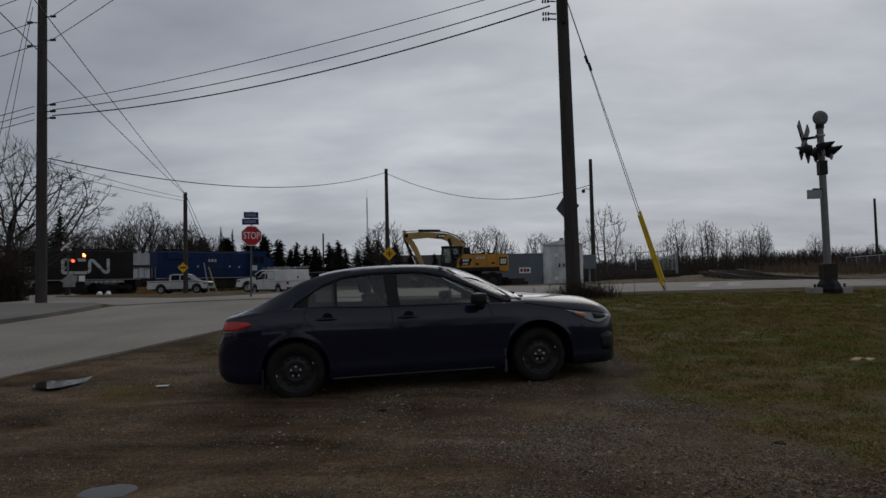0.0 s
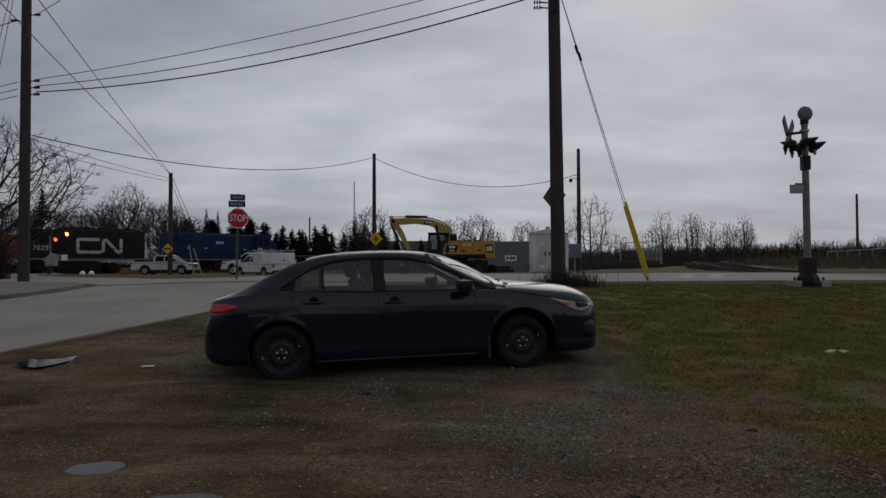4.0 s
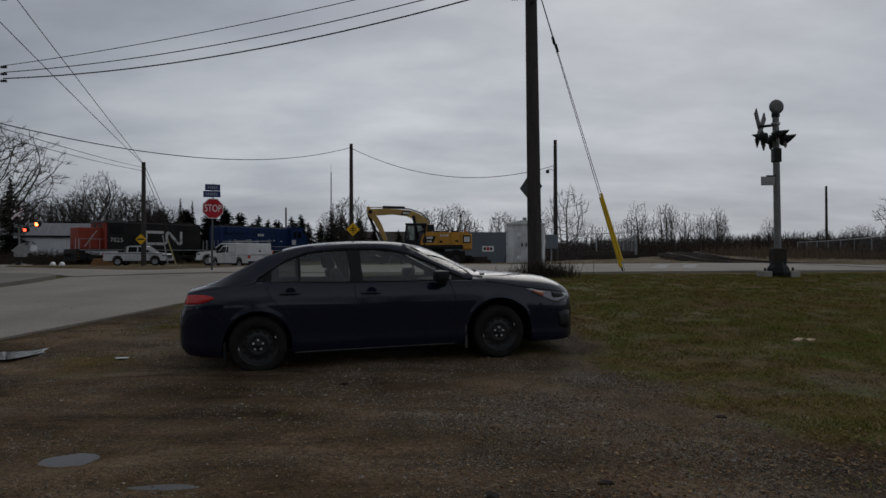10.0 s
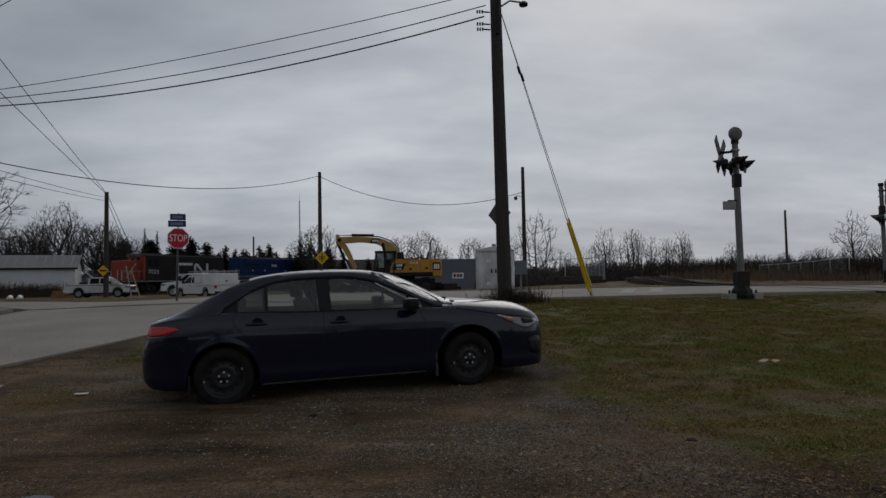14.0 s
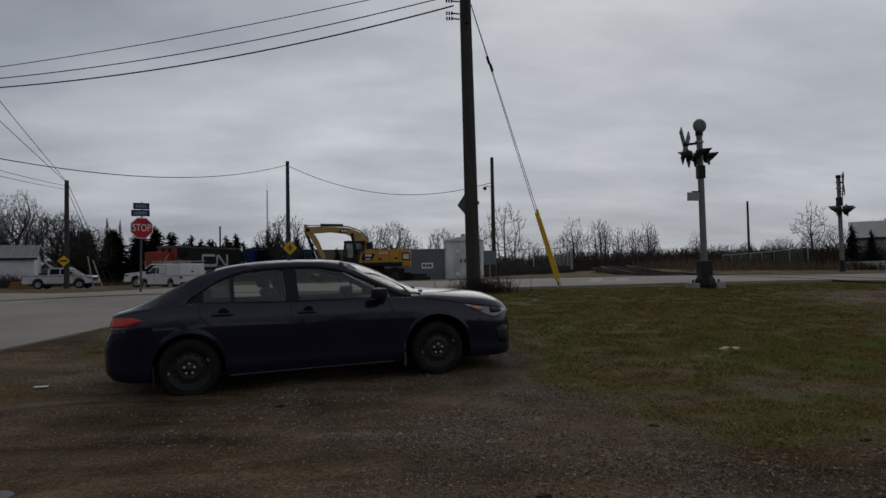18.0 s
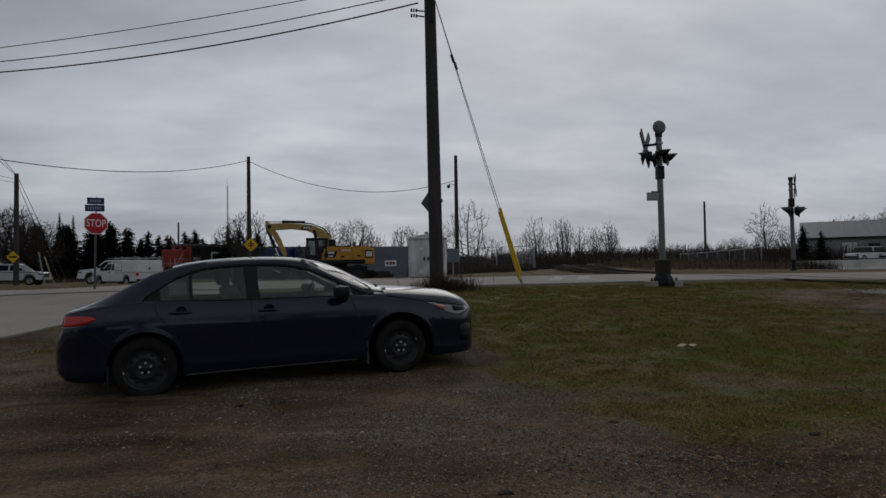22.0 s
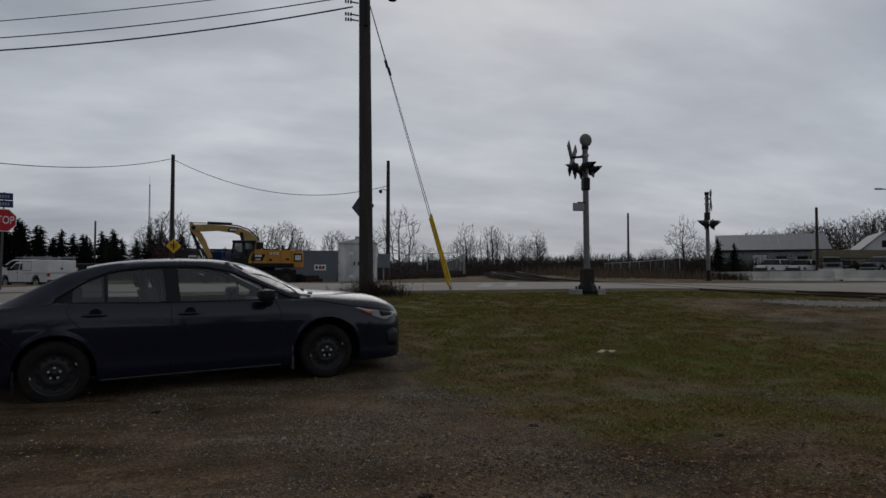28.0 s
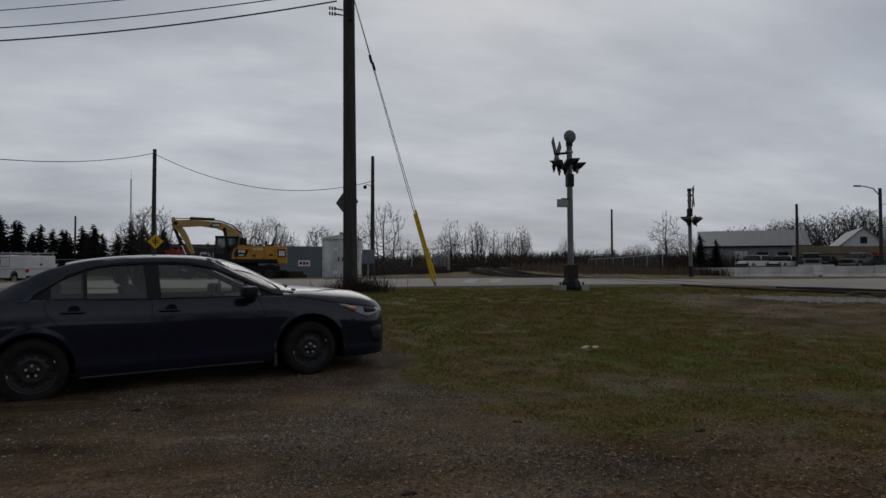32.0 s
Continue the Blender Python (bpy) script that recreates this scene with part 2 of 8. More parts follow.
M["rust"] = mat("rusty_rail_steel", (0.075, 0.052, 0.038), 0.75, 0.3, 0.35, 3, 0.3, 50, (0.035, 0.028, 0.024), 0.5)
M["tie"] = mat("creosoted_tie", (0.07, 0.055, 0.045), 0.95, 0, 0.4, 4, 0.6, 30, (0.03, 0.025, 0.022), 0.5, random_obj=0.3)
M["bark"] = mat("winter_bark", (0.062, 0.053, 0.046), 0.95, 0, 0.35, 2, 0.4, 20, (0.024, 0.021, 0.019), 0.5, spec=0.1)
M["twig"] = mat("winter_twigs", (0.062, 0.052, 0.045), 0.95, 0, 0.3, 1, 0, 8, (0.034, 0.028, 0.025), 0.5, spec=0.1)
M["needles"] = mat("dark_conifer_needles", (0.011, 0.018, 0.009), 0.9, 0, 0.4, 1, 0, 6, (0.006, 0.010, 0.006), 0.5, spec=0.08)
M["scrub"] = mat("dry_brown_scrub", (0.056, 0.042, 0.033), 0.95, 0, 0.4, 0.6, 0, 6, (0.030, 0.023, 0.018), 0.5, spec=0.1)
M["reed"] = mat("dry_tawny_reeds", (0.165, 0.115, 0.072), 0.95, 0, 0.3, 0.6, 0, 6, (0.095, 0.068, 0.045), 0.5)
M["container"] = mat("slate_blue_container_steel", (0.155, 0.18, 0.205), 0.6, 0.1, 0.12, 0.8, 0.05, 20, (0.115, 0.13, 0.15), 0.6)
M["shed_white"] = mat("white_metal_siding", (0.60, 0.61, 0.62), 0.55, 0, 0.08, 0.6, 0.05, 20, (0.45, 0.45, 0.45), 0.7)
M["shed_roof"] = mat("grey_metal_roof", (0.20, 0.205, 0.215), 0.5, 0.3, 0.1, 0.6, 0.05, 20, (0.15, 0.15, 0.155), 0.7)
M["siding_grey"] = mat("grey_green_siding", (0.25, 0.28, 0.285), 0.6, 0.1, 0.1, 0.5, 0.05, 20, (0.18, 0.20, 0.205), 0.7)


# ---- mesh helpers ----
def part(name, bm, material, parent=None, label="", smooth=False, m=None):
    me = bpy.data.meshes.new(name)
    if isinstance(bm, tuple):
        me.from_pydata(bm[0], [], bm[1])
    else:
        bmesh.ops.recalc_face_normals(bm, faces=bm.faces)
        bm.to_mesh(me)
        bm.free()
    for x in (material if isinstance(material, list) else [material]):
        me.materials.append(x)
    if smooth:
        me.shade_smooth()
    ob = new(name, me)
    if parent is not None:
        ob.parent = parent
    if m is not None:
        ob.matrix_basis = m
    if label:
        tagged(ob, label)
    return ob


def thing(name, m, label, category, group="", kind=""):
    ob = new(name)
    ob.empty_display_size = 0.2
    ob.matrix_basis = m
    return tagged(ob, label, category, group, kind)


def box(bm, x0, x1, y0, y1, z0, z1, bevel=0.0, m=None):
    b = bmesh.new() if bevel else bm
    vs = [b.verts.new((x, y, z)) for x in (x0, x1) for y in (y0, y1) for z in (z0, z1)]
    for q in ((0, 1, 3, 2), (4, 6, 7, 5), (0, 4, 5, 1), (2, 3, 7, 6), (0, 2, 6, 4), (1, 5, 7, 3)):
        b.faces.new([vs[i] for i in q])
    if bevel:
        bmesh.ops.bevel(b, geom=b.edges[:], offset=bevel, segments=2, affect="EDGES", profile=0.6)
        merge(bm, b, m)
    elif m is not None:
        for v in vs:
            v.co = m @ v.co
    return bm


def merge(bm, b, m=None):
    idx = {}
    for v in b.verts:
        idx[v] = bm.verts.new(m @ v.co if m is not None else v.co)
    for f in b.faces:
        bm.faces.new([idx[v] for v in f.verts])
    b.free()
    return bm


def bx(*a, bevel=0.0, m=None):
    return box(bmesh.new(), *a, bevel=bevel, m=m)


def frame_at(p, d):
    d = Vector(d).normalized()
    a = Vector((0, 0, 1)) if abs(d.z) < 0.95 else Vector((1, 0, 0))
    s = d.cross(a).normalized()
    return s, d.cross(s).normalized()


def cyl(bm, p0, p1, r0, r1=None, n=12, caps=True):
    r1 = r0 if r1 is None else r1
    p0, p1 = Vector(p0), Vector(p1)
    s, w = frame_at(p0, p1 - p0)
    rings = []
    for p, r in ((p0, r0), (p1, r1)):
        rings.append([bm.verts.new(p + (s * math.cos(2 * math.pi * i / n) + w * math.sin(2 * math.pi * i / n)) * r) for i in range(n)])
    for i in range(n):
        j = (i + 1) % n
        bm.faces.new((rings[0][i], rings[0][j], rings[1][j], rings[1][i]))
    if caps:
        bm.faces.new(rings[0][::-1])
        bm.faces.new(rings[1])
    return bm


def tube(bm, pts, r, n=6):
    pts = [Vector(p) for p in pts]
    rings = []
    for i, p in enumerate(pts):
        d = pts[min(i + 1, len(pts) - 1)] - pts[max(i - 1, 0)]
        s, w = frame_at(p, d)
        rr = r[i] if isinstance(r, (list, tuple)) else r
        rings.append([bm.verts.new(p + (s * math.cos(2 * math.pi * k / n) + w * math.sin(2 * math.pi * k / n)) * rr) for k in range(n)])
    for a, b in zip(rings, rings[1:]):
        for k in range(n):
            bm.faces.new((a[k], a[(k + 1) % n], b[(k + 1) % n], b[k]))
    bm.faces.new(rings[0][::-1])
    bm.faces.new(rings[-1])
    return bm


def lathe(bm, profile, m, n=24):
    """A ring of the profile (r, h) turned round the local z axis of m."""
    rings = []
    for r, h in profile:
        rings.append([bm.verts.new(m @ Vector((r * math.cos(2 * math.pi * i / n), r * math.sin(2 * math.pi * i / n), h))) for i in range(n)])
    for a, b in zip(rings, rings[1:]):
        for k in range(n):
            bm.faces.new((a[k], a[(k + 1) % n], b[(k + 1) % n], b[k]))
    return bm


def prism(bm, outline, y0, y1, m=None):
    """An outline in x, z pushed from y0 to y1."""
    a = [bm.verts.new(Vector((x, y0, z)) if m is None else m @ Vector((x, y0, z))) for x, z in outline]
    b = [bm.verts.new(Vector((x, y1, z)) if m is None else m @ Vector((x, y1, z))) for x, z in outline]
    bm.faces.new(a)
    bm.faces.new(b[::-1])
    for i in range(len(a)):
        j = (i + 1) % len(a)
        bm.faces.new((a[i], b[i], b[j], a[j]))
    return bm


def sheet(bm, a, b):
    """A strip of quads between two lines of points."""
    va, vb = [bm.verts.new(p) for p in a], [bm.verts.new(p) for p in b]
    for i in range(len(a) - 1):
        bm.faces.new((va[i], va[i + 1], vb[i + 1], vb[i]))
    return bm


def lettering(text, size, depth=0.004, spacing=1.0):
    cu = bpy.data.curves.new("lettering", "FONT")
    cu.body, cu.size, cu.extrude, cu.align_x, cu.align_y = text, size, depth, "CENTER", "CENTER"
    cu.space_character = spacing
    ob = bpy.data.objects.new("lettering", cu)
    scene.collection.objects.link(ob)
    bpy.context.view_layer.update()
    me = bpy.data.meshes.new_from_object(ob.evaluated_get(bpy.context.evaluated_depsgraph_get()))
    bpy.data.objects.remove(ob)
    return me


def letters(name, text, size, material, parent, m, depth=0.004, spacing=1.0):
    me = lettering(text, size, depth, spacing)
    me.materials.clear()
    me.materials.append(material)
    ob = new(name, me)
    ob.parent = parent
    ob.matrix_basis = m
    return ob


# ---- the lie of the land ----
PROFILE = ((-80, 0), (6, 0), (8, .05), (9.5, .17), (12, .36), (15, .55), (17, .66), (19, .78), (20.5, .83), (28, .86), (40, .68),
           (52, .48), (65, .38), (80, .35), (110, .4), (200, .5), (900, .6))


def step(a, b, v):
    v = min(1, max(0, (v - a) / (b - a)))
    return v * v * (3 - 2 * v)


def land(x, y):
    z = float(np.interp(y, [p[0] for p in PROFILE], [p[1] for p in PROFILE]))
    z *= 1 - .30 * (1 - step(-14, -4, x)) * (1 - step(24, 42, y))
    z -= 0.26 * math.exp(-((x + 14) / 5) ** 2 - ((y - 45.5) / 4.5) ** 2)
    z += 0.46 * math.exp(-((x - 16) / 9) ** 2 - ((y - 39) / 8.5) ** 2)
    return z + 0.88 * step(32, 52, x) * step(38, 58, y)


def rough_land(x, y):
    """The land with its small humps, ruts and puddle hollows."""
    z = land(x, y)
    near = 1 - step(26, 40, y)
    z += near * 0.022 * noise.fractal(Vector((x * 0.55, y * 0.55, 0)), 1.0, 2.0, 3)
    z += near * 0.010 * noise.noise(Vector((x * 3.1, y * 3.1, 4)))
    lot = 1 - step(1.5, 3.0, x)
    lot *= 1 - step(8.0, 9.5, y)
    z += lot * 0.012 * math.sin((y + 0.12 * x) * 4.2 + noise.noise(Vector((x * 0.4, y * 0.4, 1))) * 3)
    for px, py, rx, ry in PUDDLES:
        d = ((x - px) / (rx * 1.25)) ** 2 + ((y - py) / (ry * 1.35)) ** 2
        z -= 0.055 * math.exp(-d * 1.1)
    z += 0.12 * math.exp(-(((x - 5.2) / 1.1) ** 2 + ((y - 12.6) / 0.7) ** 2))
    return z


PUDDLES = ((-2.24, 4.20, 0.30, 0.22), (-1.34, 3.66, 0.30, 0.11), (-5.02, 8.60, 0.14, 0.46))


def grassy(x, y):
    """How grassy the ground is, 0 to 1."""
    w = 0.55 * noise.fractal(Vector((x * 0.7, y * 0.7, 2)), 1.0, 2.0, 3)
    edge = 9.1 + (4.5 - 9.1) * step(1.6, 2.9, x) + 0.10 * max(0, -x - 2) + 0.16 * max(0, x - 5)
    v = (y - edge) / 2.8 + w * 2.1 + 0.5
    v = min(1, max(0, v))
    bald = 0.5 + 0.9 * noise.fractal(Vector((x * 0.33, y * 0.45, 9)), 1.0, 2.0, 3)
    v *= min(1, max(0.74, bald + 0.55))
    v *= 1 - 0.85 * step(8.6, 11.0, x + 0.15 * (14 - y) + w) * step(7.0, 10.0, y) * (1 - 0.8 * step(14.6, 16.2, y + 0.25 * (x - 12)))
    v *= 1 - (1 - step(-4.9, -3.6, x + 0.8 * w)) * (1 - step(11.5, 14.0, y))
    v *= 1 - 0.72 * step(21.0, 24.5, y)
    return v


def axis(spans):
    out = []
    for a, b, d in spans:
        n = max(1, round((b - a) / d))
        out += [a + (b - a) * i / n for i in range(n)]
    return out + [spans[-1][1]]


def build_ground():
    xs = axis(((-900, -200, 100), (-200, -60, 14), (-60, -12, 1.6), (-12, -6, 0.4), (-6, 12, 0.13), (12, 22, 0.4), (22, 80, 2), (80, 220, 14), (220, 900, 100)))
    ys = axis(((-80, -10, 10), (-10, 1, 1), (1, 14, 0.12), (14, 21, 0.25), (21, 60, 1.2), (60, 140, 4), (140, 300, 20), (300, 900, 100)))
    nx, ny = len(xs), len(ys)
    verts = [(x, y, rough_land(x, y)) for y in ys for x in xs]
    faces = [(j * nx + i, j * nx + i + 1, (j + 1) * nx + i + 1, (j + 1) * nx + i) for j in range(ny - 1) for i in range(nx - 1)]
    me = bpy.data.meshes.new("ground")
    me.from_pydata(verts, [], faces)
    at = me.attributes.new("grass", "FLOAT", "POINT")
    at.data.foreach_set("value", [grassy(v[0], v[1]) for v in verts])
    gr = me.attributes.new("stone", "FLOAT", "POINT")
    gr.data.foreach_set("value", [stony(v[0], v[1]) for v in verts])
    me.shade_smooth()
    ob = new("ground", me)
    me.materials.append(ground_material())
    return tagged(ob, "muddy gravel lot running into patchy winter grass", "ground", kind="structure")


def stony(x, y):
    """Pale loose gravel: a worn patch in front of the car's nose, and the trackside ballast."""
    a = math.exp(-(((x - 0.9) / 1.7) ** 2 + ((y - 5.9) / 1.5) ** 2)) * 0.7
    b = math.exp(-(((x - 14.9) / 1.5) ** 2 + ((y - 13.2) / 0.45) ** 2)) * 0.8
    c = step(24, 27, y) * 0.30
    d = math.exp(-(((x + 4.0) / 1.6) ** 2 + ((y - 8.4) / 0.8) ** 2)) * 0.4
    e = math.exp(-(((x - 2.0) / 1.6) ** 2 + ((y - 4.5) / 1.5) ** 2)) * 0.5
    return min(1, a + b + c + d + e)


def ground_material():
    m = bpy.data.materials.new("mud_gravel_and_grass")
    m.use_nodes = True
    nt = m.node_tree
    N, L = nt.nodes.new, nt.links.new
    b = nt.nodes["Principled BSDF"]
    tc = N("ShaderNodeTexCoord")

    def nz(scale, detail=5, rough=0.55, stretch=None):
        n = N("ShaderNodeTexNoise")
        if stretch:
            mp = N("ShaderNodeMapping")
            mp.inputs["Scale"].default_value = stretch
            mp.inputs["Rotation"].default_value = (0, 0, radians(-9))
            L(tc.outputs["Object"], mp.inputs[0])
        n.inputs["Scale"].default_value, n.inputs["Detail"].default_value, n.inputs["Roughness"].default_value = scale, detail, rough
        L(mp.outputs[0] if stretch else tc.outputs["Object"], n.inputs["Vector"])
        return n.outputs["Fac"]

    def ramp(v, stops):
        r = N("ShaderNodeValToRGB")
        e = r.color_ramp.elements
        e[0].position, e[0].color = stops[0][0], (*stops[0][1], 1)
        e[1].position, e[1].color = stops[-1][0], (*stops[-1][1], 1)
        for p, c in stops[1:-1]:
            e.new(p).color = (*c, 1)
        L(v, r.inputs[0])
        return r.outputs[0]

    def mix(f, a, c, op="MIX"):
        x = N("ShaderNodeMixRGB")
        x.blend_type = op
        for i, v in enumerate((f, a, c)):
            if isinstance(v, float):
                x.inputs[i].default_value = v
            else:
                L(v, x.inputs[i])
        return x.outputs[0]
    mud = ramp(nz(0.9), [(0.34, (0.060, 0.039, 0.024)), (0.5, (0.128, 0.086, 0.053)), (0.66, (0.205, 0.145, 0.094))])
    mud = mix(0.75, mud, ramp(nz(34, 6), [(0.3, (0.22, 0.22, 0.22)), (0.7, (1.6, 1.55, 1.48))]), "MULTIPLY")
    mud = mix(0.9, mud, ramp(nz(1.0, 7, 0.65, (0.55, 2.4, 1)), [(0.36, (0.48, 0.47, 0.47)), (0.48, (0.95, 0.95, 0.95)), (0.66, (1.3, 1.28, 1.25))]), "MULTIPLY")
    vor = N("ShaderNodeTexVoronoi")
    vor.inputs["Scale"].default_value = 88
    L(tc.outputs["Object"], vor.inputs["Vector"])
    pebble = ramp(vor.outputs["Color"], [(0.2, (0.034, 0.022, 0.014)), (0.55, (0.112, 0.076, 0.048)), (0.9, (0.40, 0.32, 0.235))])
    at = N("ShaderNodeAttribute")
    at.attribute_name = "stone"
    fac = N("ShaderNodeMath")
    fac.operation = "MULTIPLY"
    L(at.outputs["Fac"], fac.inputs[0])
    L(ramp(nz(2.3), [(0.35, (0.1, 0.1, 0.1)), (0.65, (0.85, 0.85, 0.85))]), fac.inputs[1])
    base = mix(fac.outputs[0], mud, pebble)
    speck = ramp(vor.outputs["Color"], [(0.84, (0, 0, 0)), (0.93, (0.75, 0.75, 0.75))])
    thin = N("ShaderNodeMath")
    thin.operation = "MULTIPLY"
    L(speck, thin.inputs[0])
    L(ramp(nz(1.3, 4), [(0.42, (0.12, 0.12, 0.12)), (0.62, (1, 1, 1))]), thin.inputs[1])
    base = mix(thin.outputs[0], base, mix(0.5, base, ramp(nz(90), [(0.3, (0.24, 0.20, 0.16)), (0.7, (0.52, 0.47, 0.40))])))
    turf = ramp(nz(1.6), [(0.32, (0.094, 0.060, 0.020)), (0.46, (0.084, 0.074, 0.014)), (0.64, (0.068, 0.092, 0.010))])
    turf = mix(ramp(nz(0.42, 4), [(0.42, (0, 0, 0)), (0.60, (0.8, 0.8, 0.8))]), turf, ramp(nz(3.1), [(0.35, (0.080, 0.052, 0.024)), (0.65, (0.165, 0.110, 0.050))]))
    turf = mix(0.8, turf, ramp(nz(42, 6), [(0.3, (0.25, 0.25, 0.24)), (0.7, (2.1, 2.05, 1.85))]), "MULTIPLY")
    ag = N("ShaderNodeAttribute")
    ag.attribute_name = "grass"
    sharp = N("ShaderNodeMath")
    sharp.operation = "ADD"
    L(ag.outputs["Fac"], sharp.inputs[0])
    nn = N("ShaderNodeMath")
    nn.operation = "MULTIPLY_ADD"
    L(nz(7, 6), nn.inputs[0])
    nn.inputs[1].default_value, nn.inputs[2].default_value = 1.2, -0.6
    L(nn.outputs[0], sharp.inputs[1])
    sharp.use_clamp = True
    lift = N("ShaderNodeMath")
    lift.operation, lift.use_clamp = "MULTIPLY", True
    L(sharp.outputs[0], lift.inputs[0])
    lift.inputs[1].default_value = 1.5
    L(mix(lift.outputs[0], base, turf), b.inputs["Base Color"])
    rr = N("ShaderNodeMapRange")
    rr.inputs["From Min"].default_value, rr.inputs["From Max"].default_value = 0.35, 0.65
    rr.inputs["To Min"].default_value, rr.inputs["To Max"].default_value = 0.55, 0.95
    L(nz(1.1), rr.inputs["Value"])
    L(rr.outputs[0], b.inputs["Roughness"])
    b.inputs["Specular IOR Level"].default_value = 0.045
    bp = N("ShaderNodeBump")
    bp.inputs["Strength"].default_value, bp.inputs["Distance"].default_value = 0.7, 0.03
    h = N("ShaderNodeMath")
    h.operation = "ADD"
    L(nz(28, 8, 0.65), h.inputs[0])
    L(vor.outputs["Distance"], h.inputs[1])
    L(h.outputs[0], bp.inputs["Height"])
    L(bp.outputs[0], b.inputs["Normal"])
    return m


ground = build_ground()
M["water"] = mat("muddy_puddle_water", (0.022, 0.019, 0.015), 0.06, 0, 0.1, 2, 0.0, 20, spec=0.18)
for i, (x, y, rx, ry) in enumerate(PUDDLES):
    b = bmesh.new()
    ring = []
    for k in range(40):
        a = 2 * math.pi * k / 40
        w = 2.3 + 0.5 * noise.noise(Vector((math.cos(a) * 1.3 + i * 5, math.sin(a) * 1.3, 0)))
        ring.append(b.verts.new((x + math.cos(a) * rx * w, y + math.sin(a) * ry * w, 0)))
    b.faces.new(ring)
    zc = rough_land(x, y) * 0.4 + 0.6 * sum(rough_land(x + math.cos(a) * rx * 0.8, y + math.sin(a) * ry * 0.8) for a in (0, 1.05, 2.1, 3.14, 4.2, 5.2)) / 6
    p = part("puddle", b, M["water"], m=None)
    p.location.z = zc + 0.002
    tagged(p, "shallow muddy rain puddle in the gravel lot", "puddle", kind="structure")


# ---- roads ----
def spread(line, n):
    pts = [Vector(p) for p in line]
    seg = [0]
    for a, b in zip(pts, pts[1:]):
        seg.append(seg[-1] + (b - a).length)
    return [(float(np.interp(seg[-1] * i / n, seg, [p.x for p in pts])), float(np.interp(seg[-1] * i / n, seg, [p.y for p in pts]))) for i in range(n + 1)]


def surface(name, near, far, lift, material, label, category, n=90, across=10, thick=0.12, kind="structure"):
    a, b = spread(near, n), spread(far, n)
    verts, faces = [], []
    for i in range(n + 1):
        for k in range(across + 1):
            f = k / across
            x, y = a[i][0] * (1 - f) + b[i][0] * f, a[i][1] * (1 - f) + b[i][1] * f
            verts.append((x, y, land(x, y) + lift))
    w = across + 1
    for i in range(n):
        for k in range(across):
            faces.append((i * w + k, (i + 1) * w + k, (i + 1) * w + k + 1, i * w + k + 1))
    base = len(verts)
    for k in (0, across):
        for i in range(n + 1):
            v = verts[i * w + k]
            verts.append((v[0], v[1], v[2] - thick))
    for s, k in enumerate((0, across)):
        for i in range(n):
            p, q = base + s * (n + 1) + i, base + s * (n + 1) + i + 1
            faces.append((i * w + k, (i + 1) * w + k, q, p))
    ob = part(name, (verts, faces), material, smooth=False)
    return tagged(ob, label, category, kind=kind)


M["asphalt"] = mat("pale_worn_road_surface", (0.300, 0.268, 0.228), 0.85, 0, 0.22, 0.55, 0.4, 38, (0.205, 0.183, 0.156), 0.42)
M["pavement"] = mat("pale_concrete_pavement", (0.20, 0.185, 0.165), 0.9, 0, 0.15, 0.8, 0.4, 40, (0.13, 0.118, 0.104), 0.5)
surface("road_main", [(-70, 25.5), (-30, 24), (-15.3, 22.9), (-12.2, 21.2), (-10.9, 19.4), (-2.6, 18.2), (3.8, 18.0), (9, 18.3), (12, 18.3), (13.8, 18.1), (15.3, 17.4), (16.7, 16.8), (18.7, 15.8), (22, 13.9), (30, 9.2), (58, -7)],
        [(-70, 42), (-30, 38), (-25.5, 35.6), (-22.3, 33.3), (-19.5, 31.3), (-16.65, 29.5), (-14, 27.9), (-10.8, 25.6), (-7, 24.4), (-3, 24.1), (4, 24.2), (7.5, 24.4), (11.6, 24.3), (13.0, 23.2), (14.3, 21.2), (17.7, 20.6), (21, 20.5), (25, 21), (34, 20.5), (62, 15)],
        0.055, M["asphalt"], "pale worn asphalt road across the junction", "road", 130, 14)
surface("road_side", [(-8.5, -4), (-7.2, 4), (-5.9, 8.8), (-5.2, 10.5), (-4.6, 12.2), (-3.6, 15.0), (-2.6, 18.6)],
        [(-15, -4), (-13.5, 4), (-12.0, 9), (-11.2, 12), (-10.7, 15.0), (-10.6, 17.2), (-10.9, 19.8)],
        0.026, M["asphalt"], "pale worn side street leading to the junction", "road", 60, 10)
surface("road_crossing", [(-22.0, 33.0), (-27.5, 42), (-34, 54), (-42, 68)], [(-26, 34.6), (-33, 43), (-41, 55), (-50, 69)],
        0.05, M["asphalt"], "road leading over the level crossing", "road", 40, 6)
surface("pavement", [(-40, 5), (-13.0, 9.5), (-11.4, 13), (-10.9, 15.2), (-10.8, 17.0), (-11.1, 19.2), (-12.4, 21.0), (-15.4, 22.7), (-40, 24.3)],
        [(-42, 4), (-16.0, 9.5), (-14.5, 13), (-13.6, 15.0), (-13.4, 16.5), (-13.6, 18.0), (-14.4, 18.8), (-16.5, 19.8), (-42, 22)],
        0.11, M["pavement"], "raised concrete pavement with a curved kerb", "pavement", 70, 3, 0.2)


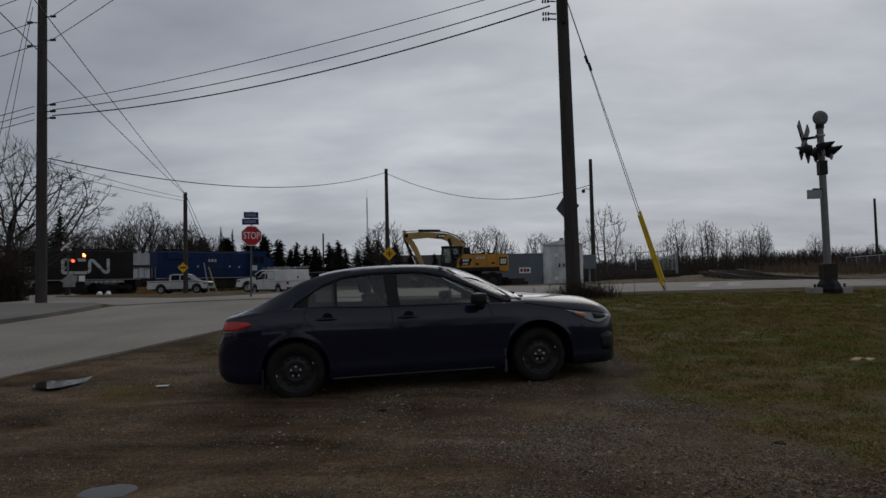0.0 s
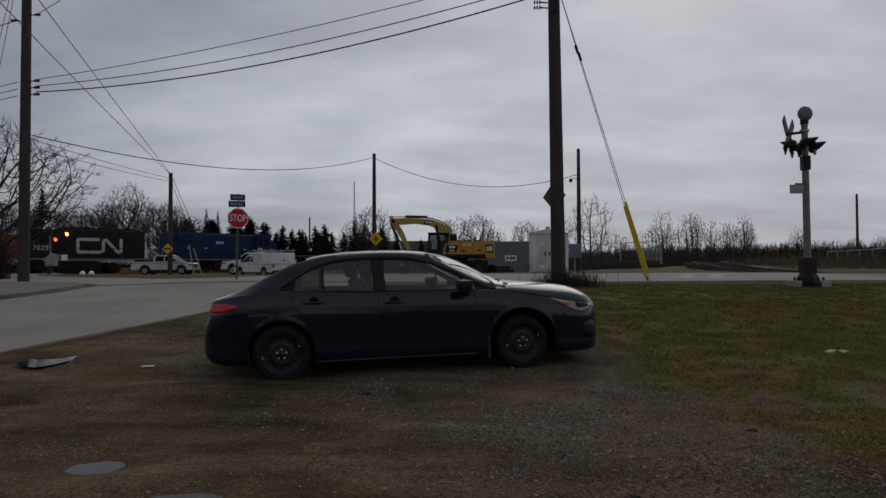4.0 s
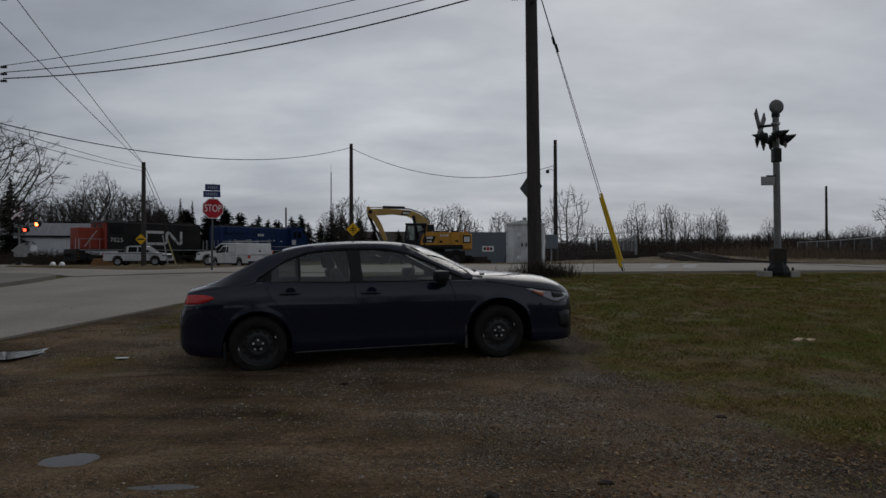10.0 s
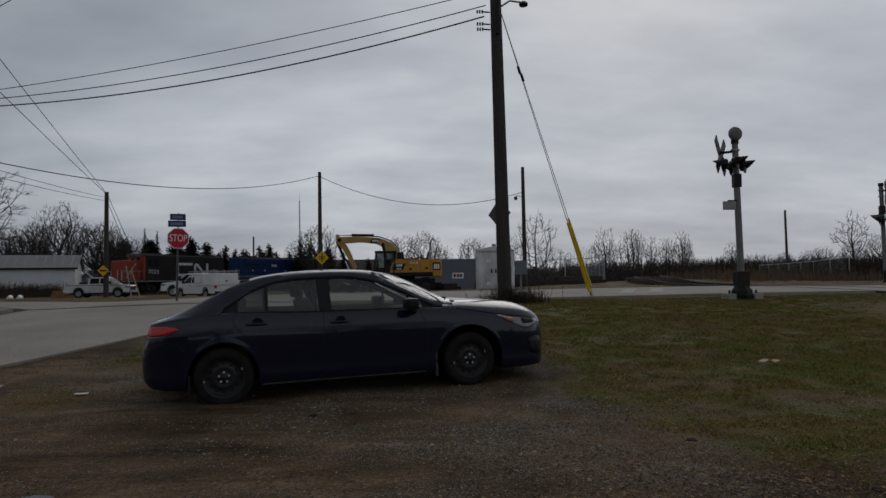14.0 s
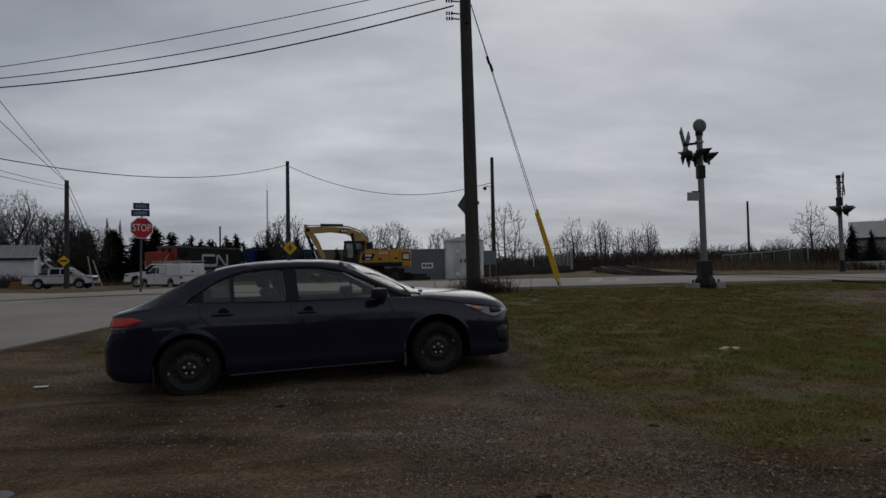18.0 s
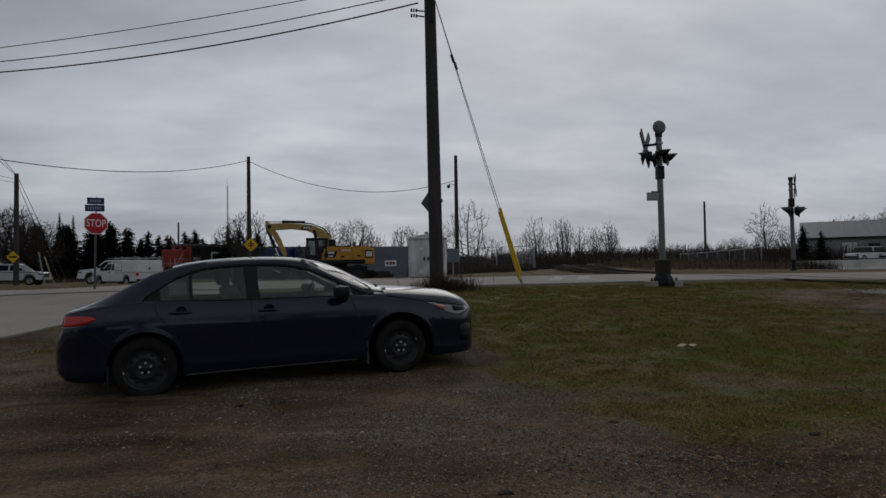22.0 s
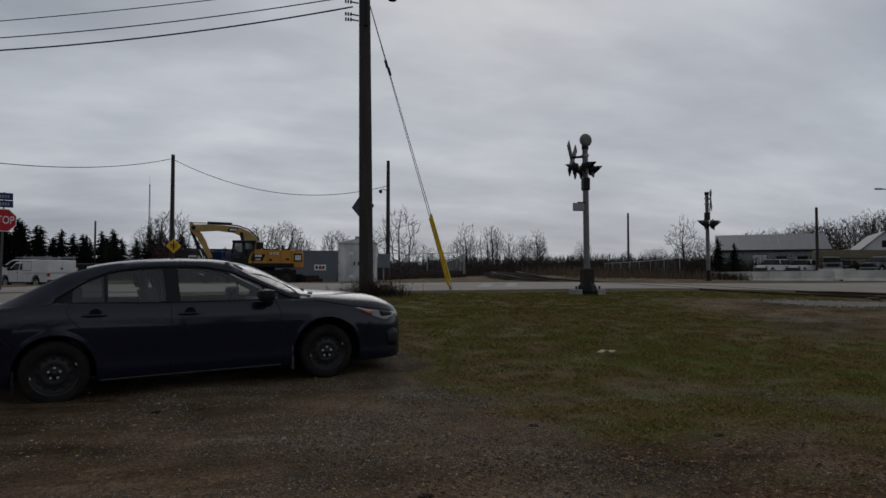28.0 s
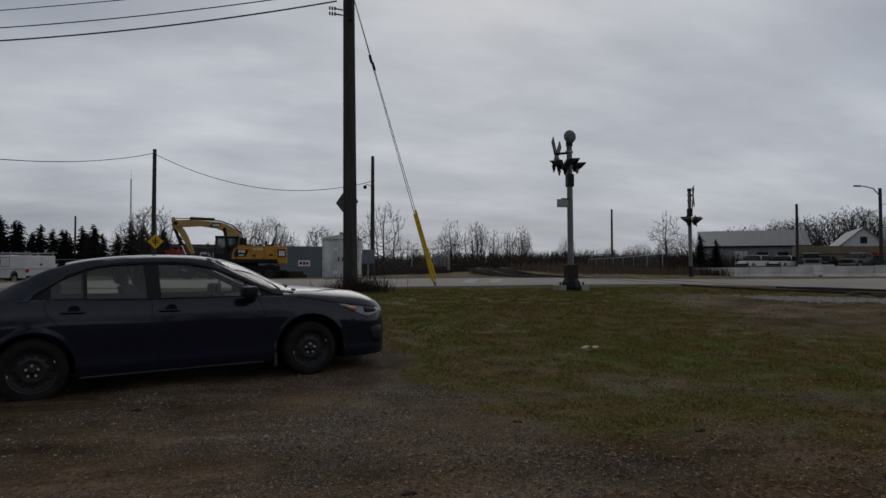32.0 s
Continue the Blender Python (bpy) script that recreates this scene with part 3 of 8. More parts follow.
# ---- utility poles ----
def pole(x, y, height, r0, r1, label, lean=0.0, top=None):
    z = land(x, y)
    t = thing("utility_pole", pose(x, y, z - 0.3, 0, lean), label, "utility pole", "utility poles")
    b = tube(bmesh.new(), [(0, 0, 0.3 * 0 + h) for h in (0, height * 0.3 + 0.3, height * 0.7 + 0.3, height + 0.3)],
             [r0, r0 + (r1 - r0) * 0.3, r0 + (r1 - r0) * 0.7, r1], 16)
    part("shaft", b, M["wood_pole"], t, smooth=False)
    return t


def insulator(parent, x, y, z, d=1):
    b = cyl(bmesh.new(), (x, y, z), (x + d * 0.22, y, z + 0.02), 0.02)
    part("bracket", b, M["dark_metal"], parent)
    b = bmesh.new()
    for k in range(3):
        cyl(b, (x + d * (0.2 + 0.07 * k), y, z + 0.02), (x + d * (0.24 + 0.07 * k), y, z + 0.02), 0.055, 0.04, 10)
    part("insulator", b, M["plastic_black"], parent)


street_pole = pole(-15.97, 23.5, 13.2, 0.20, 0.15, "tall dark wooden utility pole on the pavement")
for z in (11.1, 10.2, 7.75, 7.5, 7.25):
    insulator(street_pole, 0.17, -0.05, z)
for z in (11.0, 10.1, 12.0):
    insulator(street_pole, -0.17, -0.05, z - 0.1, -1)
near_pole = pole(2.76, 18.0, 8.75, 0.20, 0.155, "thick dark wooden utility pole with a lamp arm beside the road", -0.55)
b = tube(bmesh.new(), [(0.12, 0, 8.55), (0.4, -0.02, 8.72), (0.7, -0.05, 8.66)], 0.028, 8)
part("lamp_arm", b, M["galv"], near_pole)
b = lathe(bmesh.new(), [(0.0, 0.06), (0.08, 0.05), (0.13, 0), (0.12, -0.06), (0, -0.07)], pose(0.78, -0.05, 8.62), 14)
part("lamp_head", b, M["dark_metal"], near_pole, "dark cobra-head street lamp")
for z in (8.4, 8.05, 7.9):
    insulator(near_pole, -0.17, 0, z, -1)
b = bx(-0.06, 0.06, -0.25, -0.19, 7.7, 8.7, bevel=0.01)
part("cable_guard", b, M["dark_metal"], near_pole)
yard_pole_a = pole(-22.6, 50, 7.9, 0.19, 0.14, "wooden utility pole beside the gravel lot")
yard_pole_b = pole(-6.45, 48, 8.9, 0.17, 0.12, "slim wooden utility pole behind the junction")
yard_pole_c = pole(7.85, 44, 8.2, 0.16, 0.11, "slim wooden pole with a small security lamp", 0.0)
b = tube(bmesh.new(), [(-0.1, 0, 6.45), (-0.35, -0.02, 6.55), (-0.5, -0.02, 6.5)], 0.025, 6)
part("lamp_arm", b, M["galv"], yard_pole_c)
part("lamp_head", lathe(bmesh.new(), [(0, .12), (0.1, 0.1), (0.13, 0), (0.08, -0.12), (0, -0.12)], pose(-0.52, 0, 6.38), 12), M["dark_metal"], yard_pole_c)
far_pole = pole(41.4, 70, 7.7, 0.15, 0.11, "bare grey pole standing in the scrub")
far_pole_b = pole(46.9, 47.6, 6.2, 0.14, 0.11, "stout wooden pole behind the barriers")
lot_pole = pole(53.5, 45, 7.6, 0.16, 0.13, "pole with a curved street lamp arm by the parking lot")
b = tube(bmesh.new(), [(-0.1, 0, 7.3), (-0.8, 0, 7.85), (-1.7, 0, 8.0), (-2.3, 0, 8.02)], 0.05, 6)
part("lamp_arm", b, M["galv"], lot_pole)
part("lamp_head", bx(-2.9, -2.2, -0.12, 0.12, 7.94, 8.08, bevel=0.04), M["grey_paint"], lot_pole)
for k, (x, y, h) in enumerate(((-26.5, 112, 9.0), (20, 150, 11))):
    pole(x, y, h, 0.17, 0.13, "distant wooden pole beyond the yard")


def span(p, q, sag, r=0.014, label="thin overhead cable strung between poles", n=28):
    p, q = Vector(p), Vector(q)
    pts = []
    for i in range(n + 1):
        f = i / n
        v = p.lerp(q, f)
        v.z -= sag * 4 * f * (1 - f)
        pts.append(v - p)
    ob = part("overhead_cable", tube(bmesh.new(), pts, r, 5), M["wire"])
    ob.location = p
    return tagged(ob, label, "cable", "overhead cables")


W0 = (-15.5, 23.4)
span((*W0, 8.09), (2.5, 18.0, 9.45), 0.25, 0.013)
span((*W0, 7.85), (2.4, 18.0, 9.02), 0.42, 0.016)
span((*W0, 7.63), (2.35, 18.0, 8.70), 0.52, 0.022, "thick twisted overhead cable between poles")
span((*W0, 11.41), (4.0, 12.0, 14.6), 0.2, 0.013)
span((*W0, 10.51), (3.5, 12.0, 13.6), 0.25, 0.013)
for z, zz in ((11.2, 12.2), (10.3, 11.2), (12.3, 13.4), (8.0, 8.2), (7.75, 7.8), (7.5, 7.3)):
    span((-16.2, 23.4, z), (-60, 42, zz), 0.5, 0.014)
span((-22.6, 50, 8.3), (-10.76, 7.6, 12.3), 0.15, 0.018)
span((-22.6, 50, 8.25), (-11.99, 7.6, 11.24), 0.15, 0.018)
span((-6.45, 47.9, 9.15), (-15.7, 23.5, 6.05), 1.1, 0.020)
span((-6.45, 47.9, 9.1), (7.85, 44, 7.25), 1.42, 0.020)
span((-22.6, 50, 8.0), (-15.7, 23.5, 5.9), 0.1, 0.014)
span((-22.6, 50, 7.75), (-15.7, 23.5, 5.6), 0.1, 0.014)
span((-22.5, 50, 8.1), (-20.4, 53, 0.6), 0.0, 0.02, "steel guy wire of a utility pole")
span((-22.5, 50, 7.6), (-20.7, 52.5, 0.6), 0.0, 0.02, "steel guy wire of a utility pole")
for dx in (0.0, 0.55):
    span((-16.0 - 0.2, 23.3, 12.3 - dx), (-18.6 + dx, 23.0, 1.0), 0.0, 0.011, "steel guy wire of a utility pole")
span((53.4, 45, 7.0), (70, 40, 8.5), 0.3, 0.02)
span((53.4, 45, 6.6), (46.9, 47.6, 5.2), 0.5, 0.02)

# the guyed anchor with its yellow guard
guy = thing("guy_wire_anchor", pose(5.22, 18.3, land(5.22, 18.3)), "steel guy wires with yellow plastic guards anchored in grass", "guy wire")
for k, o in enumerate((0.0, 0.10)):
    top = Vector((2.76 + 0.05 * k - 5.22, -0.2, 9.1 - 0.15 * k - land(5.22, 18.3)))
    foot = Vector((0.02 + o * 0.8, 0, 0.05))
    part("wire", tube(bmesh.new(), [foot, top], 0.010, 6), M["galv"], guy)
    d = (top - foot).normalized()
    a, c = foot + d * (0.12 if k == 0 else 0.3), foot + d * (2.16 + (0.12 if k else 0))
    part("guard", cyl(bmesh.new(), a, c, 0.045, 0.035, 10), M["yellow_plastic"], guy, "yellow plastic guard")
    i = foot.lerp(top, 0.76 - 0.012 * k)
    part("insulator", cyl(bmesh.new(), i, i + d * 0.22, 0.04, 0.04, 8), M["plastic_black"], guy)
part("anchor_rod", cyl(bmesh.new(), (0.08, 0, -0.1), (0.0, 0, 0.2), 0.02), M["rust"], guy)


# ---- signs ----
def ngon_plate(n, r, y0, y1, phase=0.0, sx=1.0):
    out = [(math.cos(phase + 2 * math.pi * i / n) * r * sx, math.sin(phase + 2 * math.pi * i / n) * r) for i in range(n)]
    return prism(bmesh.new(), out, y0, y1)


sz = land(-6.84, 20)
stop = thing("stop_sign", pose(-6.84, 20, sz, 0, 0.9, 30), "red octagonal stop sign with street names on a steel post", "stop sign")
part("post", bx(-0.028, 0.028, 0.0, 0.05, -0.3, 2.25, bevel=0.006), M["sign_back"], stop)
hz = 2.70 - sz
plate = part("sign_plate", ngon_plate(8, 0.330, -0.012, 0.0, math.pi / 8), M["sign_white"], stop, m=pose(0, -0.003, hz))
part("sign_face", ngon_plate(8, 0.308, -0.016, -0.004, math.pi / 8), M["sign_red"], plate, "red sheeting")
letters("lettering", "STOP", 0.30, M["sign_white"], plate, pose(0, -0.019, 0, 90) @ Matrix.Diagonal((0.70, 1, 1, 1)), 0.002, 1.0)
part("sign_bracket", cyl(bmesh.new(), (0, 0.0, hz + 0.30), (0, 0.0, hz + 0.76), 0.022), M["galv"], stop)
for k, (h, rot, w) in enumerate(((0.44, -4, 0.50), (0.645, 4, 0.45))):
    s = part("street_name_plate", bx(-w / 2, w / 2, -0.012, 0.012, -0.095, 0.095, bevel=0.004), M["sign_blue"], stop, "dark blue street name plate", m=pose(-0.04 + 0.02 * k, -0.02, hz + h, 0, -2, rot))
    for j in range(5 if k else 6):
        x = -w / 2 + 0.07 + j * (w - 0.14) / (5 if k else 6)
        part("bar", bx(x, x + 0.036, -0.016, -0.0125, -0.042, 0.042), M["plate_legend"], s)


def diamond(parent, x, y, z, r, symbol, rz=0):
    p = part("warning_plate", ngon_plate(4, r, -0.01, 0.006, 0), M["sign_yellow"], parent, "yellow diamond warning plate", m=pose(x, y, z, 0, 0, rz))
    if symbol == "cross":
        part("symbol", bx(-0.035, 0.035, -0.016, -0.011, -r * .6, r * .6), M["sign_black"], p)
        for dz in (-0.07, 0.07):
            part("symbol", bx(-r * .45, r * .45, -0.016, -0.011, dz - 0.03, dz + 0.03), M["sign_black"], p)
    else:
        part("symbol", bx(-r * .6, r * .6, -0.016, -0.011, -0.06, 0.06), M["sign_black"], p)
    return p


diamond(yard_pole_a, -0.1, -0.24, 2.3, 0.42, "bar")
diamond(yard_pole_b, 0.15, -0.22, 2.9, 0.50, "cross")
part("warning_plate", ngon_plate(4, 0.42, 0.0, 0.014, 0, 1.0), M["sign_back"], near_pole, "dull back of a diamond sign", m=pose(-0.05, 0.26, 2.72, 0, 0, -50))


# ---- crossing signals ----
def hood_lamp(parent, m, lens=None):
    """A round signal lamp: black disc background, housing and a deep hood. It looks along local -y."""
    p = part("signal_lamp", lathe(bmesh.new(), [(0.0, -0.02), (0.255, -0.02), (0.255, 0.0), (0.19, 0.03), (0.16, 0.13), (0.0, 0.15)], pose(0, 0, 0, -90), 20), M["dark_metal"], parent, "black signal lamp with hood", m=m)
    b = bmesh.new()
    rings = []
    for yy, sp, r in ((-0.02, 130, 0.172), (-0.14, 95, 0.168), (-0.25, 60, 0.164), (-0.34, 22, 0.160)):
        rings.append([b.verts.new((math.sin(radians(sp * (k / 8 - 1))) * r, yy, math.cos(radians(sp * (k / 8 - 1))) * r)) for k in range(17)])
    for a, c in zip(rings, rings[1:]):
        for i in range(16):
            b.faces.new((a[i], a[i + 1], c[i + 1], c[i]))
    part("hood", b, M["dark_metal"], p)
    part("lens", lathe(bmesh.new(), [(0.0, 0.035), (0.08, 0.03), (0.15, 0.012), (0.155, 0.0)], pose(0, -0.02, 0, 90), 18), lens or M["lens_off"], p, "round red lens")
    return p


M["lens_off"] = mat("dark_red_lens", (0.10, 0.01, 0.01), 0.15, 0, 0.1, 8, 0.02, 60)
M["lens_lit"] = mat("lit_red_lens", (0.6, 0.02, 0.01), 0.2, 0, 0.1, 8, 0, 60, emit=(1.0, 0.06, 0.025), power=5.5)
M["lens_hot"] = mat("bright_lit_red_lens", (0.6, 0.02, 0.01), 0.2, 0, 0.1, 8, 0, 60, emit=(1.0, 0.15, 0.04), power=16.0)
M["signal_grey"] = mat("grey_signal_mast_paint", (0.20, 0.205, 0.205), 0.6, 0.1, 0.2, 3, 0.1, 40, (0.11, 0.11, 0.105), 0.6)


def crossbuck(parent, z, m):
    for s, rot in enumerate((45, -45)):
        b = part("crossbuck_blade", bx(-0.61, 0.61, -0.008 - 0.014 * s, 0.006 - 0.014 * s, -0.115, 0.115, bevel=0.003), M["sign_white"], parent, "white crossbuck blade", m=m @ pose(0, 0, 0, 0, rot, 0))
        part("blade_back", bx(-0.612, 0.612, 0.008 - 0.014 * s, 0.022 - 0.014 * s, -0.117, 0.117, bevel=0.003), M["dark_metal"], b, "dull dark blade back")
        for e in (-1, 1):
            part("red_border", bx(-0.60, 0.60, -0.0125 - 0.014 * s, -0.009 - 0.014 * s, e * 0.10 - 0.012, e * 0.10 + 0.012), M["sign_red"], b)


def crossing_mast(x, y, face, label, lit=False, bell=True, height=4.26, spots=((-0.40, 0), (0.40, 0)), lamp_z=None, size=0.80, plate=True, stand=0.40, footing=True):
    """A crossing signal. face: the heading in degrees towards which the crossbuck looks, from -y."""
    z = land(x, y)
    t = thing("crossing_signal", pose(x, y, z), label, "crossing signal", "crossing signals")
    part("mast", cyl(bmesh.new(), (0, 0, 0.5), (-0.03, 0, height), 0.088, 0.078, 18), M["signal_grey"], t)
    if footing:
        part("junction_base", bx(-0.16, 0.16, -0.16, 0.16, 0.33, 0.74, bevel=0.03), M["base_rusty"], t, "dark cast junction box base")
    b = lathe(bmesh.new(), [(0.17, 0.36), (0.2, 0.3), (0.27, 0.2), (0.29, 0.08), (0.28, 0.0), (0.0, 0.0)] if footing else [(0.09, 0.5), (0.10, 0.1), (0.14, 0.06), (0.14, 0.0), (0.0, 0.0)], pose(0, 0, 0.03), 8)
    part("foot_casting", b, M["dark_metal"], t)
    for sx in (-1, 1) if footing else ():
        part("foundation", bx(sx * 0.36 - 0.12, sx * 0.36 + 0.12, -0.2, 0.2, -0.12, 0.15, bevel=0.02), M["concrete"], t, "concrete foundation block")
        part("anchor_bolt", cyl(bmesh.new(), (sx * 0.36, -0.05, 0.14), (sx * 0.36, -0.05, 0.24), 0.028, n=8), M["rust"], t)
    if bell:
        part("bell", lathe(bmesh.new(), [(0, 0.03), (0.06, 0.035), (0.12, 0.025), (0.17, -0.01), (0.19, -0.05), (0.185, -0.075), (0.1, -0.07), (0, -0.07)], pose(-0.03, -0.10, height + 0.16, 90, 0, 0), 24), M["signal_grey"], t, "round grey crossing bell")
        part("bell_cap", cyl(bmesh.new(), (-0.03, 0, height - 0.05), (-0.03, 0, height + 0.36), 0.05, 0.015, 10), M["dark_metal"], t)
    part("mast_collar", cyl(bmesh.new(), (-0.03, 0, height - 0.10), (-0.03, 0, height + 0.02), 0.10, n=14), M["dark_metal"], t)
    f = pose(0, 0, 0, 0, 0, face)
    crossbuck(t, 0, f @ pose(0, -stand, height - 0.38))
    part("crossbuck_bracket", cyl(bmesh.new(), f @ Vector((0, -stand, height - 0.30)), f @ Vector((0, 0, height - 0.30)), 0.035), M["dark_metal"], t)
    part("terminal_box", bx(-0.115, 0.075, -0.10, 0.10, height - 1.28, height - 0.92, bevel=0.02), M["dark_metal"], t, "dark terminal box clamped round the mast")
    for dz in (height - 0.30, height - 0.56):
        part("clamp", lathe(bmesh.new(), [(0.08, 0.0), (0.11, 0.0), (0.11, 0.05), (0.08, 0.05)], pose(-0.03, 0, dz), 14), M["galv"], t)
    za = height - 0.68 if lamp_z is None else lamp_z
    part("lamp_arm", tube(bmesh.new(), [f @ Vector((min(-0.42, spots[0][0]), -0.02, za + spots[0][1])), f @ Vector((max(0.42, spots[1][0]), -0.02, za + spots[1][1]))], 0.04, 8), M["dark_metal"], t)
    for k, (sx, dz) in enumerate(spots):
        lens = (M["lens_lit"], M["lens_hot"])[k] if lit else None
        hood_lamp(t, f @ pose(sx, -0.24, za + dz) @ Matrix.Scale(size, 4), lens)
        hood_lamp(t, f @ pose(sx, 0.10, za + dz + 0.02, 0, 0, 180) @ Matrix.Scale(size, 4), M["lens_off"])
    if not plate:
        return t
    part("sign_arm", cyl(bmesh.new(), (-0.02, -0.05, 2.62), (-0.32, -0.08, 2.62), 0.018), M["dark_metal"], t)
    part("notice_plate", bx(-0.47, -0.11, -0.10, -0.085, 2.37, 2.60, bevel=0.01), M["grey_paint"], t, "small blank grey notice plate")
    return t


M["base_rusty"] = mat("rust_stained_base", (0.045, 0.038, 0.030), 0.8, 0.1, 0.3, 6, 0.3, 40, (0.02, 0.018, 0.016), 0.5)
crossing_mast(8.94, 17.0, -130, "grey crossing signal mast with bell, crossbuck and unlit lamps")
crossing_mast(19.65, 26.0, 58, "second crossing signal beyond the tracks", bell=False, height=4.1, lamp_z=2.62, plate=False, size=0.95, stand=0.14, footing=False, spots=((-0.22, -0.05), (0.30, 0.05)))
xs = crossing_mast(-36.6, 57.0, 8, "level crossing signal with lit red lamps", lit=True, bell=False, height=4.85, spots=((0.55, -1.2), (1.5, -0.72)), lamp_z=4.31, size=1.0)
part("gate_mechanism", bx(-0.3, 0.5, -0.3, 0.3, 0.75, 1.45, bevel=0.05), M["grey_paint"], xs, "grey gate mechanism box")
part("counterweight", prism(bmesh.new(), [(-0.5, 1.3), (0.3, 1.9), (1.1, 1.75), (0.9, 1.1), (0.1, 0.95)], -0.36, -0.31), M["grey_paint"], xs)
part("notice_plate", bx(1.2, 1.75, -0.34, -0.31, 1.25, 1.75), M["sign_white"], xs)


# ---- the parked saloon car ----
CAR_M = Matrix.Translation((-1.75, 7.04, -0.015)) @ pose(0, 0, 0, 0, -1.27, 13.7) @ pose(0, 0.86, 0)
R_W = 0.312
HUBS = ((-0.03, 0.362), (2.705, 0.402))


def smooth_line(table):
    """A monotone cubic through the points of a table of x, value."""
    xs, vs = [p[0] for p in table], [p[1] for p in table]
    n = len(xs)
    d = [(vs[i + 1] - vs[i]) / (xs[i + 1] - xs[i]) for i in range(n - 1)]
    s = [d[0]] + [0.0 if d[i - 1] * d[i] <= 0 else 2 * d[i - 1] * d[i] / (d[i - 1] + d[i]) for i in range(1, n - 1)] + [d[-1]]

    def at(x):
        if x <= xs[0]:
            return vs[0]
        if x >= xs[-1]:
            return vs[-1]
        i = max(k for k in range(n - 1) if xs[k] <= x)
        h = xs[i + 1] - xs[i]
        t = (x - xs[i]) / h
        return ((2 * t ** 3 - 3 * t * t + 1) * vs[i] + (t ** 3 - 2 * t * t + t) * h * s[i]
                + (3 * t * t - 2 * t ** 3) * vs[i + 1] + (t ** 3 - t * t) * h * s[i + 1])
    return at


body_w = smooth_line([(-0.885, 0.30), (-0.870, 0.50), (-0.83, 0.64), (-0.70, 0.757), (-0.55, 0.826), (-0.30, 0.872), (0.2, 0.889), (2.4, 0.890), (2.9, 0.887),
                      (3.2, 0.862), (3.45, 0.805), (3.62, 0.715), (3.74, 0.58), (3.82, 0.40), (3.86, 0.16)])
body_low = smooth_line([(-0.885, 0.47), (-0.870, 0.38), (-0.82, 0.285), (-0.73, 0.225), (-0.55, 0.205), (0.3, 0.19), (2.2, 0.19), (3.1, 0.175), (3.6, 0.165), (3.80, 0.185), (3.86, 0.25)])
belt_z = smooth_line([(-0.885, 0.57), (-0.870, 0.62), (-0.835, 0.67), (-0.80, 0.745), (-0.775, 0.83), (-0.752, 0.885), (-0.65, 0.915), (-0.5, 0.935), (-0.3, 0.955), (0.0, 0.970), (0.12, 0.974), (0.95, 0.952),
                      (2.0, 0.934), (2.36, 0.925), (2.6, 0.900), (2.8, 0.865), (3.05, 0.815), (3.41, 0.765), (3.57, 0.742), (3.70, 0.700), (3.78, 0.660), (3.83, 0.600), (3.86, 0.52)])
deck_z = smooth_line([(-0.885, 0.58), (-0.870, 0.64), (-0.835, 0.70), (-0.80, 0.79), (-0.775, 0.885), (-0.758, 0.924), (-0.735, 0.931), (-0.655, 0.950), (-0.534, 0.990), (-0.42, 1.023), (-0.2, 1.042), (0.2, 1.04), (2.3, 1.01),
                      (2.6, 1.022), (2.9, 1.003), (3.2, 0.974), (3.41, 0.944), (3.6, 0.880), (3.72, 0.815), (3.78, 0.768), (3.82, 0.700), (3.845, 0.625), (3.86, 0.54)])
flank = smooth_line([(0.0, 0.955), (0.03, 0.968), (0.10, 0.984), (0.17, 0.990), (0.21, 0.9885), (0.26, 0.9870), (0.40, 0.991), (0.56, 0.998), (0.68, 1.0), (0.75, 0.997), (0.82, 0.987), (0.91, 0.968), (1.0, 0.940)])


def body_y(x, z):
    """Half the body's width at the length x and the height z, with the lips of the wheel arches."""
    zb, zs = body_low(x), belt_z(x)
    y = body_w(x) * flank(min(1, max(0, (z - zb) / max(0.02, zs - zb))))
    for hub, r in HUBS:
        d = math.hypot(x - hub, z - R_W)
        if z > 0.2:
            y += 0.006 * math.exp(-((d - r - 0.010) / 0.028) ** 2)
    return y


LEVELS = (0.0, 0.03, 0.065, 0.10, 0.14, 0.17, 0.20, 0.23, 0.27, 0.33, 0.40, 0.48, 0.56, 0.63, 0.69, 0.74, 0.79, 0.84, 0.89, 0.93, 0.965, 1.0)
CROWN = ((0.025, 0.16), (0.06, 0.34), (0.12, 0.53), (0.20, 0.68), (0.32, 0.81), (0.47, 0.90), (0.65, 0.96), (0.83, 0.99), (1.0, 1.0))


def car_section(x):
    w, zb, zs, zt = body_w(x), body_low(x), belt_z(x), deck_z(x)
    za, arch = zb, False
    for hub, r in HUBS:
        d = abs(x - hub)
        if d < r:
            za, arch = max(za, R_W + math.sqrt(r * r - d * d)), True
    pts = [(0, zb + 0.02), (0.60 * w, zb + 0.02), (0.66 * w, za if arch else zb + 0.01)]
    pts += [(body_y(x, za + (zs - za) * f), za + (zs - za) * f) for f in LEVELS]
    top = pts[-1][0]
    if 0.10 < x < 2.40:
        pts += [(top - 0.03, zs + 0.006), (top - 0.05, zs - 0.03), (top * 0.93, 0.60), (top * 0.9, 0.50), (0.6, 0.49), (0.45, 0.48), (0.3, 0.48), (0.15, 0.48), (0, 0.48)]
    else:
        for u, s in CROWN:
            y = top * (1 - u)
            ridge = 0.011 * math.exp(-((y - 0.44) / 0.07) ** 2) * step(2.65, 2.9, x) * (1 - step(3.45, 3.7, x))
            pts.append((y, zs + (zt - zs) * s + ridge))
    return pts


